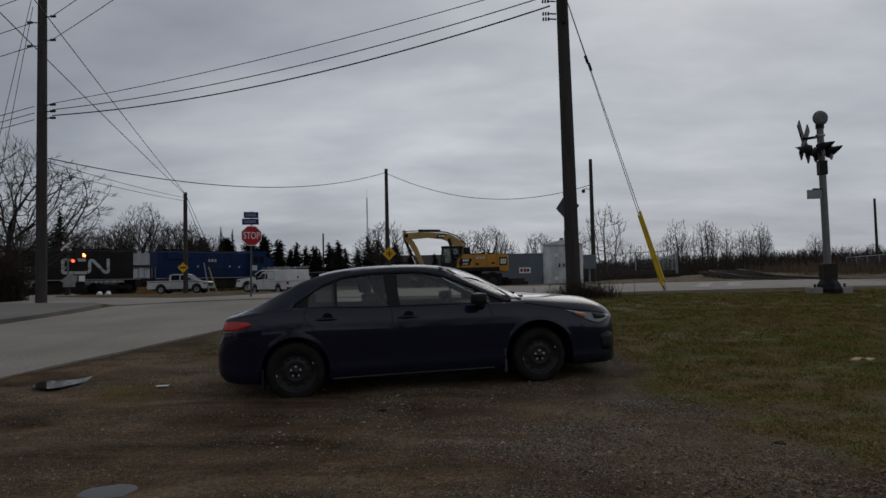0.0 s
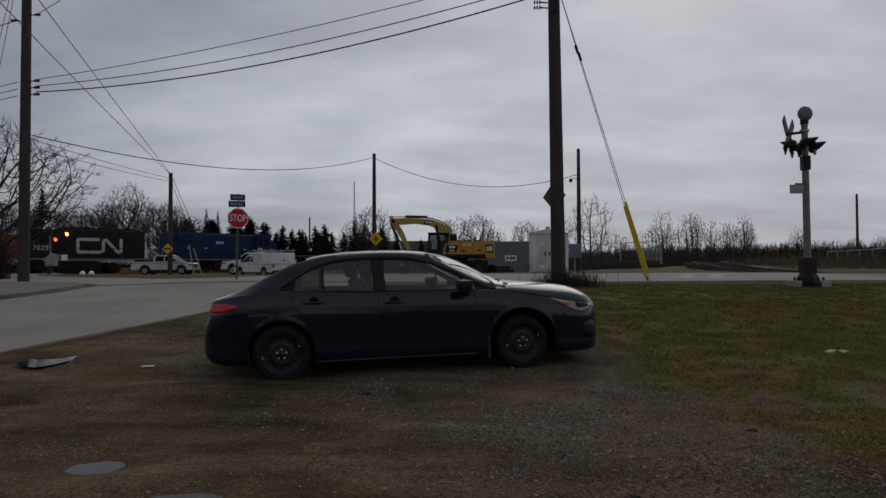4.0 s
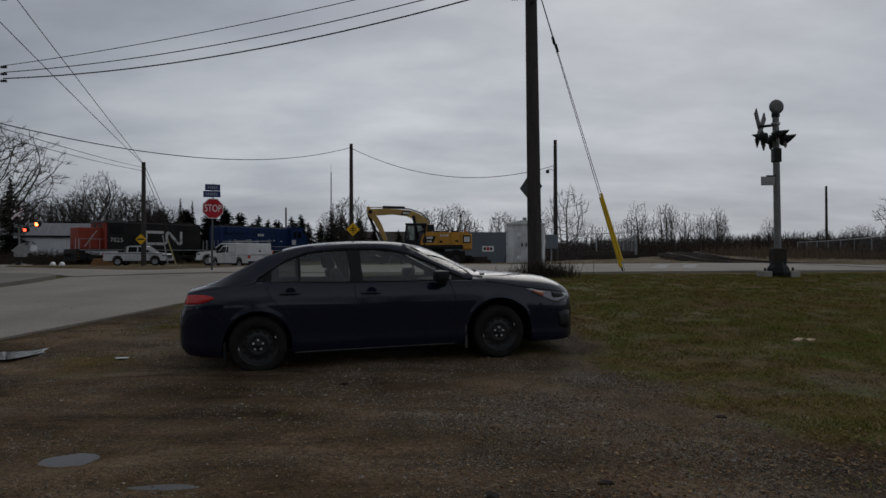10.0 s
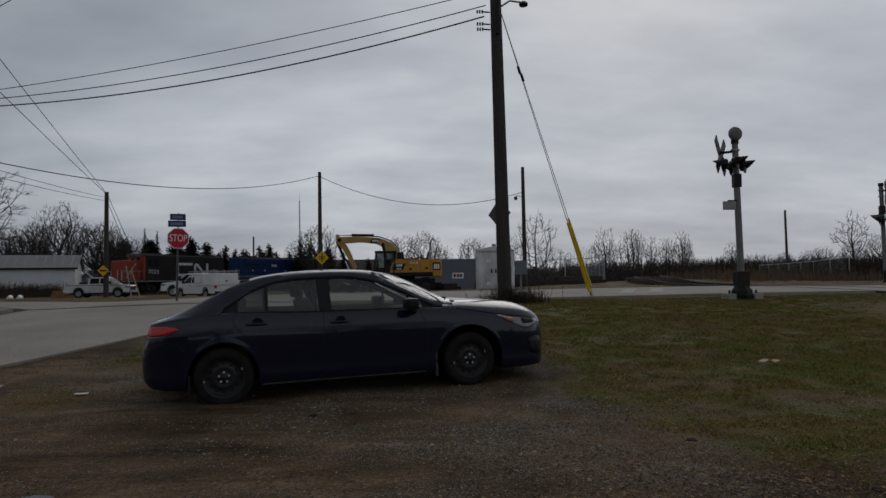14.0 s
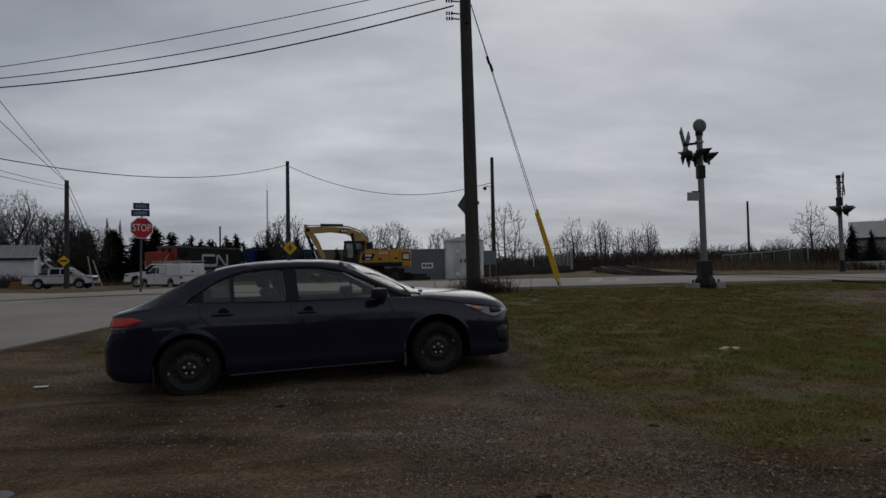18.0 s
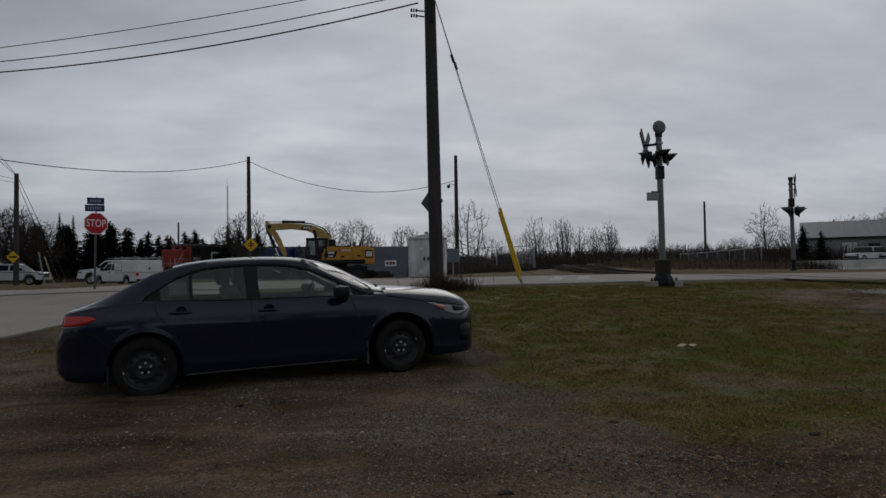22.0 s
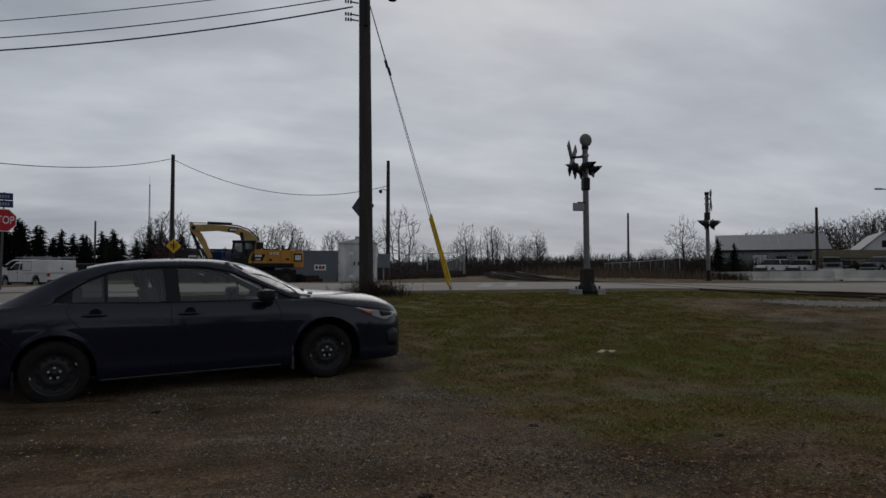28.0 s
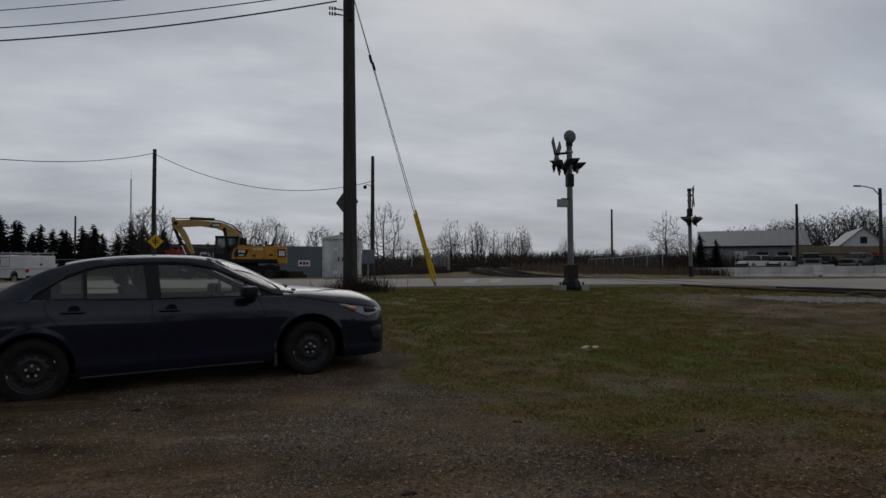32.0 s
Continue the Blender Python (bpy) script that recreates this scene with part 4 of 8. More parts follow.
REAR_CUT = [(0.10, 0.975), (0.075, 0.90), (0.105, 0.83), (0.17, 0.755), (0.27, 0.69), (0.315, 0.60)]
MID_CUT = [(1.025, 0.955), (1.03, 0.6), (1.035, 0.22)]
FRONT_CUT = [(2.115, 0.935), (2.17, 0.78), (2.195, 0.60), (2.19, 0.40), (2.17, 0.22)]
FENDER_CUT = [(2.56, 0.915), (2.80, 0.872), (3.05, 0.824), (3.41, 0.775), (3.60, 0.742)]
REAR_BUMPER_CUT = [(-0.70, 0.72), (-0.55, 0.70), (-0.46, 0.66), (-0.38, 0.58)]
FRONT_BUMPER_CUT = [(3.44, 0.62), (3.30, 0.56), (3.12, 0.50)]


def cut_x(cut, z):
    pts = sorted((q[1], q[0]) for q in cut)
    return float(np.interp(z, [q[0] for q in pts], [q[1] for q in pts]))


def flank_patch(name, upper, lower, material, parent, label="", out=0.004, side=-1, rows=4, steps=8, thick=0.012):
    """A lens or trim that lies on the flank between two lines of x, z points."""
    up, lo = smooth_rows(upper, steps), smooth_rows(lower, steps)
    b, grid = bmesh.new(), []
    for k in range(rows + 1):
        f = k / rows
        line = []
        for (xa, za), (xb, zb) in zip(up, lo):
            x, z = xa + (xb - xa) * f, za + (zb - za) * f
            line.append(b.verts.new((x, side * (body_y(x, z) + out + 0.004 * math.sin(math.pi * f)), z)))
        grid.append(line)
    for r, q in zip(grid, grid[1:]):
        for i in range(len(r) - 1):
            b.faces.new((r[i], r[i + 1], q[i + 1], q[i]))
    ob = part(name, b, material, parent, label, smooth=True)
    ob.modifiers.new("thickness", "SOLIDIFY").thickness = thick
    return ob


def smooth_rows(line, n):
    seg = [0]
    for a, b in zip(line, line[1:]):
        seg.append(seg[-1] + math.hypot(b[0] - a[0], b[1] - a[1]))
    return [(float(np.interp(seg[-1] * i / n, seg, [p[0] for p in line])), float(np.interp(seg[-1] * i / n, seg, [p[1] for p in line]))) for i in range(n + 1)]


def build_car():
    car = thing("parked_car", CAR_M, "dark navy saloon car with black steel wheels parked on gravel", "car")
    xs = set([-0.885, -0.88, -0.87, -0.86, -0.845, -0.83, -0.815, -0.80, -0.79, -0.778, -0.768, -0.758, -0.75, -0.74, -0.72, -0.69, -0.65, -0.6, -0.55, -0.5, -0.45, -0.42, 0.095, 0.105, 2.395, 2.405,
              3.14, 3.2, 3.26, 3.32, 3.38, 3.44, 3.50, 3.56, 3.62, 3.67, 3.71, 3.745, 3.77, 3.79, 3.81, 3.825, 3.84, 3.85, 3.86])
    for hub, r in HUBS:
        for k in range(-18, 19):
            xs.add(round(hub + (r + 0.001) * math.sin(k / 18 * math.pi / 2), 4))
    x = 0.40
    while x < 2.28:
        xs.add(round(x, 3))
        x += 0.065
    xs = sorted(xs)
    secs = [car_section(x) for x in xs]
    n, last = len(secs[0]), 2 + len(LEVELS)
    whole = bmesh.new()
    groups = {}
    grids = {}
    for side in (-1, 1):
        grid = [[whole.verts.new((x, side * y, z)) for y, z in sec] for x, sec in zip(xs, secs)]
        grids[side] = grid
        for i in range(len(xs) - 1):
            for k in range(n - 1):
                q = (grid[i][k], grid[i + 1][k], grid[i + 1][k + 1], grid[i][k + 1])
                if (q[0].co - q[1].co).length < 1e-6 and (q[2].co - q[3].co).length < 1e-6:
                    continue
                f = whole.faces.new(q if side < 0 else q[::-1])
                c = f.calc_center_median()
                outer = 3 <= k < last
                if k < 3 or (k > last and 0.10 < c.x < 2.40):
                    key = "underbody" if k < 3 else "cabin_tub"
                elif outer and cut_x(REAR_CUT, c.z) < c.x < cut_x(MID_CUT, c.z) and (c.z > 0.62 or c.x > 0.33):
                    key = "rear_door" + str(side)
                elif outer and cut_x(MID_CUT, c.z) < c.x < cut_x(FRONT_CUT, c.z):
                    key = "front_door" + str(side)
                elif c.x > 2.5 and c.x < 3.80 and c.z > float(np.interp(c.x, [p[0] for p in FENDER_CUT], [p[1] for p in FENDER_CUT])):
                    key = "bonnet"
                elif k >= last and -0.76 < c.x < 0.1:
                    key = "boot_lid"
                elif c.x > 3.1 and c.z < float(np.interp(c.x, [3.12, 3.30, 3.44], [0.50, 0.56, 0.62])) or c.x > 3.70:
                    key = "front_bumper"
                elif c.x < -0.375 and c.z < float(np.interp(c.x, [p[0] for p in REAR_BUMPER_CUT], [p[1] for p in REAR_BUMPER_CUT])) or c.x < -0.77:
                    key = "rear_bumper"
                elif outer and c.x > 2.1:
                    key = "front_wing" + str(side)
                else:
                    key = "body_shell"
                groups.setdefault(key, []).append(f)
    for e, key in ((0, "rear_bumper"), (-1, "front_bumper")):
        for k in range(n - 1):
            q = (grids[-1][e][k], grids[-1][e][k + 1], grids[1][e][k + 1], grids[1][e][k])
            if (q[0].co - q[3].co).length > 1e-6 and (q[1].co - q[2].co).length > 1e-6:
                groups[key].append(whole.faces.new(q))
    whole.normal_update()
    for key, faces in groups.items():
        idx, vs, fs = {}, [], []
        for f in faces:
            for v in f.verts:
                if v not in idx:
                    idx[v] = len(vs)
                    vs.append(v)
            fs.append([idx[v] for v in f.verts])
        name = key.rstrip("-1")
        m = M["plastic_black"] if name == "underbody" else (M["seat"] if name == "cabin_tub" else M["paint_navy"])
        ob = part(name, ([tuple(v.co) for v in vs], fs), m, car, smooth=True)
        if m == M["paint_navy"]:
            ob.data.normals_split_custom_set_from_vertices([tuple(v.normal) for v in vs])
    whole.free()
    return car


car = build_car()
for side in (-1, 1):
    for cut in (REAR_CUT, MID_CUT, FRONT_CUT, FENDER_CUT, REAR_BUMPER_CUT, FRONT_BUMPER_CUT):
        line = smooth_rows(cut, 24)
        pts = [(x, side * (body_y(x, min(z, belt_z(x))) + 0.0005), z) for x, z in line]
        part("panel_gap", tube(bmesh.new(), pts, 0.0035, 5), M["plastic_black"], car)
    pts = [(0.36 + 1.80 * i / 20, side * (body_y(1.0, 0.20) + 0.001), 0.212 + 0.004 * math.sin(i / 20 * math.pi)) for i in range(21)]
    part("sill", tube(bmesh.new(), pts, 0.011, 6), M["silver_sill"], car, "dusty sill edge")
# outlines of the glass house: x, height
WIN_TOP = [(-0.07, 0.985), (0.14, 1.125), (0.26, 1.195), (0.40, 1.252), (0.58, 1.297), (0.78, 1.314), (0.97, 1.320), (1.3, 1.318), (1.46, 1.300), (1.62, 1.262), (1.86, 1.172), (2.0, 1.105), (2.14, 1.03), (2.36, 0.925)]
ROOF = [(-0.60, 0.962), (-0.45, 1.020), (-0.235, 1.130), (-0.12, 1.188), (0.085, 1.285), (0.25, 1.333), (0.41, 1.366), (0.59, 1.388), (0.74, 1.400), (0.9, 1.408), (1.1, 1.412), (1.42, 1.405), (1.60, 1.390), (1.70, 1.375), (1.80, 1.352), (2.06, 1.243), (2.27, 1.140), (2.56, 1.012)]
roof_line, win_line = smooth_line(ROOF), smooth_line(WIN_TOP)


def glass_y(x, z):
    belt = belt_z(x)
    top = 1.32
    f = (z - belt) / (top - belt)
    w = 0.815 - 0.045 * step(1.6, 2.4, x) - 0.05 * (1 - step(-0.1, 0.6, x))
    return w - (w - 0.60) * max(0, f) ** 1.15


def win_top(x):
    return win_line(x)


def roof_z(x):
    return roof_line(x)


def build_greenhouse():
    # roof skin with rails
    xs = [0.25 + 1.5 * i / 20 for i in range(21)]
    b = bmesh.new()
    rows = []
    for x in xs:
        zt, zw = roof_z(x), win_top(x) + 0.012
        yw = glass_y(x, zw) + 0.004
        row = []
        half = [(yw, zw), (yw - 0.015, zw + 0.03), (0.52, zt - 0.012), (0.40, zt), (0.2, zt + 0.012), (0, zt + 0.015)]
        for y, z in half:
            row.append((x, -y, z))
        for y, z in half[-2::-1]:
            row.append((x, y, z))
        rows.append([b.verts.new(p) for p in row])
    for r, s in zip(rows, rows[1:]):
        for i in range(len(r) - 1):
            b.faces.new((r[i], s[i], s[i + 1], r[i + 1]))
    r = part("roof", b, M["paint_navy"], car, smooth=True)
    r.modifiers.new("thickness", "SOLIDIFY").thickness = 0.02
    for side in (-1, 1):
        # A pillar: from the window line to the windscreen edge
        a, c = [], []
        for i in range(17):
            f = i / 16
            x = 1.62 + (2.54 - 1.62) * f
            z = win_top(min(x, 2.36)) + 0.008
            a.append((x, side * (glass_y(min(x, 2.36), z) + 0.004), z if x < 2.36 else 0.925 + (x - 2.36) * 0.25))
            g = step(1.62, 1.80, x)
            far = Vector((x, side * (0.575 - 0.03 * g + 0.17 * step(1.75, 2.6, x)), roof_z(x) - 0.012 - 0.012 * f))
            c.append(tuple(Vector(a[-1]).lerp(far, 1 - 0.52 * step(1.66, 1.95, x))))
        if side > 0:
            rim_line = list(c)
        b = sheet(bmesh.new(), a, c)
        p = part("a_pillar", b, M["paint_navy"], car, smooth=True)
        p.modifiers.new("thickness", "SOLIDIFY").thickness = 0.02
        # C pillar: from the window line to the rear glass edge, down to the shoulder
        rows = []
        b = bmesh.new()
        for i in range(27):
            x = 0.62 + (-0.56 - 0.62) * i / 26
            up = Vector((x, side * (0.56 + 0.09 * (1 - step(-0.5, 0.3, x))), roof_z(x) - 0.012))
            if x > -0.06:
                z = win_top(x) + 0.008
                lo = Vector((x, side * (glass_y(x, z) + 0.004), z))
            else:
                zs = belt_z(x)
                lo = Vector((x, side * (body_y(x, zs) + 0.001), zs - 0.004))
            up.z = max(up.z, lo.z + 0.01)
            gap = (up - lo).length
            rows.append([b.verts.new(lo.lerp(up, f) + Vector((0, side * 0.16, 0.05)) * gap * f * (1 - f)) for f in (0, 0.2, 0.45, 0.7, 0.9, 1)])
        for r0, r1 in zip(rows, rows[1:]):
            for k in range(5):
                b.faces.new((r0[k], r0[k + 1], r1[k + 1], r1[k]))
        p = part("c_pillar", b, M["paint_navy"], car, smooth=True)
        p.modifiers.new("thickness", "SOLIDIFY").thickness = 0.015

        def strip(name, x0, x1, mat_, out=0.006, lean=0.0):
            b = bmesh.new()
            n = 6
            lo, hi = [], []
            for k in range(n + 1):
                f = k / n
                xa, xb = x0 + lean * f, x1 + lean * f
                za = belt_z(xa) + (win_top(xa) + 0.01 - belt_z(xa)) * f
                zb = belt_z(xb) + (win_top(xb) + 0.01 - belt_z(xb)) * f
                lo.append((xa, side * (glass_y(xa, za) + out), za))
                hi.append((xb, side * (glass_y(xb, zb) + out), zb))
            sheet(b, lo, hi)
            p = part(name, b, mat_, car)
            p.modifiers.new("thickness", "SOLIDIFY").thickness = 0.012
        strip("b_pillar", 0.985, 1.125, M["plastic_black"], 0.008, -0.02)
        strip("window_divider", 0.405, 0.44, M["plastic_black"], 0.006, 0.0)
        strip("window_divider", 0.095, 0.125, M["plastic_black"], 0.006, 0.0)
        strip("window_divider", 2.005, 2.03, M["plastic_black"], 0.006, -0.02)

        def pane(name, x0, x1, mat_, n=14):
            b = bmesh.new()
            lo, mi, hi = [], [], []
            for k in range(n + 1):
                x = x0 + (x1 - x0) * k / n
                zb, zt = belt_z(x) - 0.005, win_top(x)
                zt = max(zt, zb + 0.004)
                for lst, f in ((lo, 0), (mi, 0.5), (hi, 1)):
                    z = zb + (zt - zb) * f
                    lst.append((x, side * glass_y(x, z), z))
            sheet(b, lo, mi)
            sheet(b, mi, hi)
            p = part(name, b, mat_, car, smooth=True)
            p.visible_shadow = False
        pane("quarter_trim", -0.06, 0.10, M["plastic_black"])
        pane("rear_quarter_window", 0.12, 0.41, M["car_glass_dark"])
        pane("rear_door_window", 0.435, 0.99, M["car_glass"])
        pane("front_door_window", 1.12, 2.01, M["car_glass"])
        pane("front_quarter_window", 2.025, 2.16, M["car_glass"])
        pane("mirror_sail", 2.16, 2.36, M["plastic_black"])
        # rubber seal along the belt and window frame
        pts = [(x, side * (glass_y(x, belt_z(x)) + 0.012), belt_z(x) + 0.006) for x in [-0.06 + 2.4 * i / 24 for i in range(25)]]
        part("belt_seal", tube(bmesh.new(), pts, 0.010, 6), M["plastic_black"], car)
        pts = [(x, side * (glass_y(x, win_top(x)) + 0.006), win_top(x) + 0.004) for x in [-0.06 + 2.4 * i / 40 for i in range(41)]]
        part("window_frame", tube(bmesh.new(), pts, 0.011, 6), M["plastic_black"], car)
        # door handles with their recess
        for x in (0.315, 1.20):
            z = belt_z(x) - 0.118
            y = side * (body_y(x, z) - 0.004)
            h = part("door_handle", tube(bmesh.new(), [(x - 0.11, y, z), (x - 0.06, y + side * 0.028, z + 0.004), (x + 0.06, y + side * 0.028, z + 0.002), (x + 0.11, y, z)], 0.014, 8), M["paint_navy"], car)
            part("handle_cup", lathe(bmesh.new(), [(0, 0.0), (0.045, 0.004), (0.055, 0.008), (0.058, 0.0)], pose(x + 0.01, y + side * 0.0, z + 0.012, -90 * side), 16), M["paint_navy"], h)
        # wing mirror
        mir = part("wing_mirror", bx(1.90, 2.06, side * 1.0 - 0.11, side * 1.0 + 0.11, 0.93, 1.06, bevel=0.045), M["plastic_black"], car, "black wing mirror")
        part("mirror_stalk", bx(1.98, 2.08, side * 0.86 - 0.06, side * 0.86 + 0.06, 0.89, 0.95, bevel=0.02), M["plastic_black"], mir)
        # lamps
        flank_patch("tail_lamp", [(-0.752, 0.872), (-0.70, 0.874), (-0.60, 0.872), (-0.51, 0.862), (-0.462, 0.836)], [(-0.80, 0.770), (-0.72, 0.772), (-0.62, 0.778), (-0.54, 0.800), (-0.462, 0.832)], M["lamp_red"], car, "red wrap-round tail lamp", 0.006, side, 5, 14)
        flank_patch("tail_lamp_trim", [(-0.80, 0.772), (-0.70, 0.770), (-0.61, 0.776)], [(-0.80, 0.752), (-0.72, 0.752), (-0.64, 0.764)], M["lamp_clear"], car, "clear reversing lens strip", 0.006, side, 2, 8)
        hl = flank_patch("headlamp", [(3.045, 0.812), (3.20, 0.788), (3.40, 0.760), (3.56, 0.738), (3.66, 0.715)], [(3.06, 0.802), (3.23, 0.712), (3.38, 0.645), (3.46, 0.618), (3.66, 0.675)], M["lamp_clear"], car, "narrow swept-back headlamp", 0.004, side, 5, 14)
        flank_patch("indicator", [(3.13, 0.786), (3.20, 0.776), (3.30, 0.757)], [(3.15, 0.762), (3.22, 0.722), (3.27, 0.712)], M["lamp_amber"], hl, "amber indicator lens", 0.016, side, 3, 6, 0.004)
        flank_patch("lamp_bezel", [(3.40, 0.752), (3.50, 0.738), (3.58, 0.726)], [(3.41, 0.690), (3.48, 0.684), (3.58, 0.688)], M["plastic_black"], hl, "dark projector bezel", 0.015, side, 3, 6, 0.004)
        # black lower grille corner and mud flap, sill strip
        flank_patch("bumper_vent", [(3.48, 0.50), (3.60, 0.53), (3.70, 0.50)], [(3.50, 0.33), (3.60, 0.30), (3.70, 0.31)], M["plastic_black"], car, "black bumper vent", 0.0008, side, 3, 6, 0.002)
        for xm, zt in ((-0.372, 0.36), (2.292, 0.42)):
            b = bx(xm - 0.012, xm + 0.014, side * 0.835 - 0.05, side * 0.835 + 0.045, 0.15, zt, bevel=0.006)
            part("mud_flap", b, M["silver_sill"] if xm > 0 else M["plastic_black"], car, "dusty mud flap")

    def screen(name, top, foot, mat_):
        (xt, yt, zt), (xb, yb, zb) = top, foot
        b = bmesh.new()
        rows = []
        for i in range(7):
            f = i / 6
            x, y, z = xt + (xb - xt) * f, yt + (yb - yt) * f, zt + (zb - zt) * f + 0.012 * math.sin(math.pi * f)
            rows.append([b.verts.new((x - 0.05 * (1 - (k / 4 - 1) ** 2) * f, y * (k / 4 - 1), z + 0.02 * (1 - (k / 4 - 1) ** 2))) for k in range(9)])
        for r, s in zip(rows, rows[1:]):
            for k in range(8):
                b.faces.new((r[k], r[k + 1], s[k + 1], s[k]))
        p = part(name, b, mat_, car, smooth=True)
        p.visible_shadow = False
    # the windscreen: crowned between the two pillar edges
    b, rows = bmesh.new(), []
    for i in range(9):
        f = i / 8
        x = 1.72 + 0.80 * f
        ex = [float(np.interp(x, [q[0] for q in rim_line], [q[j] for q in rim_line])) for j in (1, 2)]
        top = max(roof_z(x) + 0.030 * math.sin(math.pi * min(1, f * 1.15 + 0.1)), ex[1] + 0.02)
        rows.append([b.verts.new((x + 0.10 * f * (1 - u * u), ex[0] * u, top + (ex[1] - top) * u * u * abs(u))) for u in [k / 5 - 1 for k in range(11)]])
    for r, s in zip(rows, rows[1:]):
        for k in range(10):
            b.faces.new((r[k], r[k + 1], s[k + 1], s[k]))
    part("windscreen", b, M["car_glass"], car, smooth=True).visible_shadow = False
    screen("rear_window", (0.27, 0.55, 1.296), (-0.40, 0.62, 0.996), M["car_glass_dark"])
    part("front_grille", bx(3.66, 3.775, -0.40, 0.40, 0.25, 0.44, bevel=0.03), M["plastic_black"], car, "black lower grille")
    part("bumper_lip", bx(3.40, 3.76, -0.50, 0.50, 0.160, 0.200, bevel=0.015), M["plastic_black"], car)
    part("number_plate_panel", bx(3.86, 3.872, -0.16, 0.16, 0.40, 0.51), M["sign_white"], car)
    part("wiper_cowl", bx(2.44, 2.60, -0.66, 0.66, 0.975, 1.0, bevel=0.01), M["plastic_black"], car)
    part("wiper", tube(bmesh.new(), [(2.52, -0.55, 1.03), (2.45, -0.1, 1.06), (2.50, 0.3, 1.045)], 0.012, 6), M["plastic_black"], car)
    # cabin
    for y in (-0.36, 0.36):
        s = part("front_seat", bx(1.05, 1.55, y - 0.24, y + 0.24, 0.45, 0.62, bevel=0.06), M["seat"], car, "dark cloth front seat")
        part("seat_back", bx(-0.07, 0.07, -0.24, 0.24, 0.0, 0.62, bevel=0.06), M["seat"], s, m=pose(1.06, y, 0.52, 0, -22, 0))
        part("headrest", bx(-0.05, 0.05, -0.13, 0.13, 0.0, 0.2, bevel=0.045), M["seat"], s, m=pose(0.80, y, 1.10, 0, -14, 0))
    for y in (-0.56, 0.56):
        part("seat_belt", tube(bmesh.new(), [(0.93, y, 1.22), (0.98, y * 0.86, 1.0), (1.12, y * 0.5, 0.72)], 0.018, 5), M["plastic_black"], car)
    for y in (-0.40, 0.40):
        part("rear_headrest", bx(0.10, 0.20, y - 0.13, y + 0.13, 0.98, 1.13, bevel=0.045), M["seat"], car)
    part("rear_seat", bx(0.18, 0.36, -0.62, 0.62, 0.5, 1.0, bevel=0.06, m=pose(0, 0, 0, 0, -14, 0)), M["seat"], car, "dark rear bench")
    part("dashboard", bx(2.02, 2.45, -0.70, 0.70, 0.6, 0.93, bevel=0.07), M["seat"], car)
    part("steering_wheel", tube(bmesh.new(), [(1.86 + 0.07 * math.sin(a), 0.36 + 0.18 * math.cos(a), 0.90 + 0.17 * math.sin(a)) for a in [2 * math.pi * k / 18 for k in range(19)]], 0.016, 6), M["plastic_black"], car)


build_greenhouse()


M["nut_steel"] = mat("bright_wheel_nut", (0.55, 0.55, 0.56), 0.4, 0.2, 0.1, 8, 0, 60)


def road_wheel(parent, x, y, z, r, width, side, rim_r, mat_rim, holes=True, nuts=True):
    """A tyre on a pressed steel wheel; side is the way the outer face looks along y."""
    m = pose(x, y, z, -90 * side, 0, 0)
    w2 = width / 2
    tyre = part("tyre", lathe(bmesh.new(), [(rim_r, -w2), (r - 0.035, -w2), (r - 0.008, -w2 + 0.02), (r, -w2 + 0.05), (r, w2 - 0.05), (r - 0.008, w2 - 0.02), (r - 0.03, w2), (rim_r + 0.03, w2 - 0.004), (rim_r, w2 - 0.015)], m, 40), M["rubber"], parent, smooth=True)
    b = lathe(bmesh.new(), [(rim_r + 0.012, w2 - 0.004), (rim_r, w2 - 0.012), (rim_r - 0.012, w2 - 0.03), (rim_r - 0.03, w2 - 0.055), (rim_r * 0.60, w2 - 0.035), (rim_r * 0.5, w2 - 0.02), (rim_r * 0.40, w2 - 0.035), (rim_r * 0.16, w2 - 0.03), (rim_r * 0.15, w2 - 0.01), (0.0, w2 - 0.008)], m, 40)
    rim = part("wheel_rim", b, mat_rim, parent, smooth=True)
    if holes:
        for k in range(12):
            a = 2 * math.pi * k / 12
            p = Vector((math.cos(a) * rim_r * 0.72, math.sin(a) * rim_r * 0.72, w2 - 0.038))
            part("vent_hole", lathe(bmesh.new(), [(0.020, 0), (0.0, 0.003)], m @ Matrix.Translation(p), 10), M["sign_black"], rim)
    if nuts:
        for a in (0.4, 3.3):
            part("balance_weight", tube(bmesh.new(), [m @ Vector((math.cos(a + d) * (rim_r - 0.004), math.sin(a + d) * (rim_r - 0.004), w2 - 0.006)) for d in (-0.06, 0, 0.06)], 0.005, 5), M["nut_steel"], rim)
        for k in range(5):
            a = 2 * math.pi * k / 5 + 0.3
            part("wheel_nut", cyl(bmesh.new(), m @ Vector((math.cos(a) * 0.052, math.sin(a) * 0.052, w2 - 0.035)), m @ Vector((math.cos(a) * 0.052, math.sin(a) * 0.052, w2 - 0.005)), 0.014, 0.010, 6), M["nut_steel"], rim)
    return tyre


for x, _ in HUBS:
    for side in (-1, 1):
        road_wheel(car, x, side * 0.76, R_W, R_W, 0.21, side, 0.205, M["steel_black"])


# ---- service vehicles in the gravel lot ----
M["veh_glass"] = mat("dark_vehicle_glass", (0.008, 0.009, 0.010), 0.15, 0, 0.05, 4, 0, 40, spec=0.06)


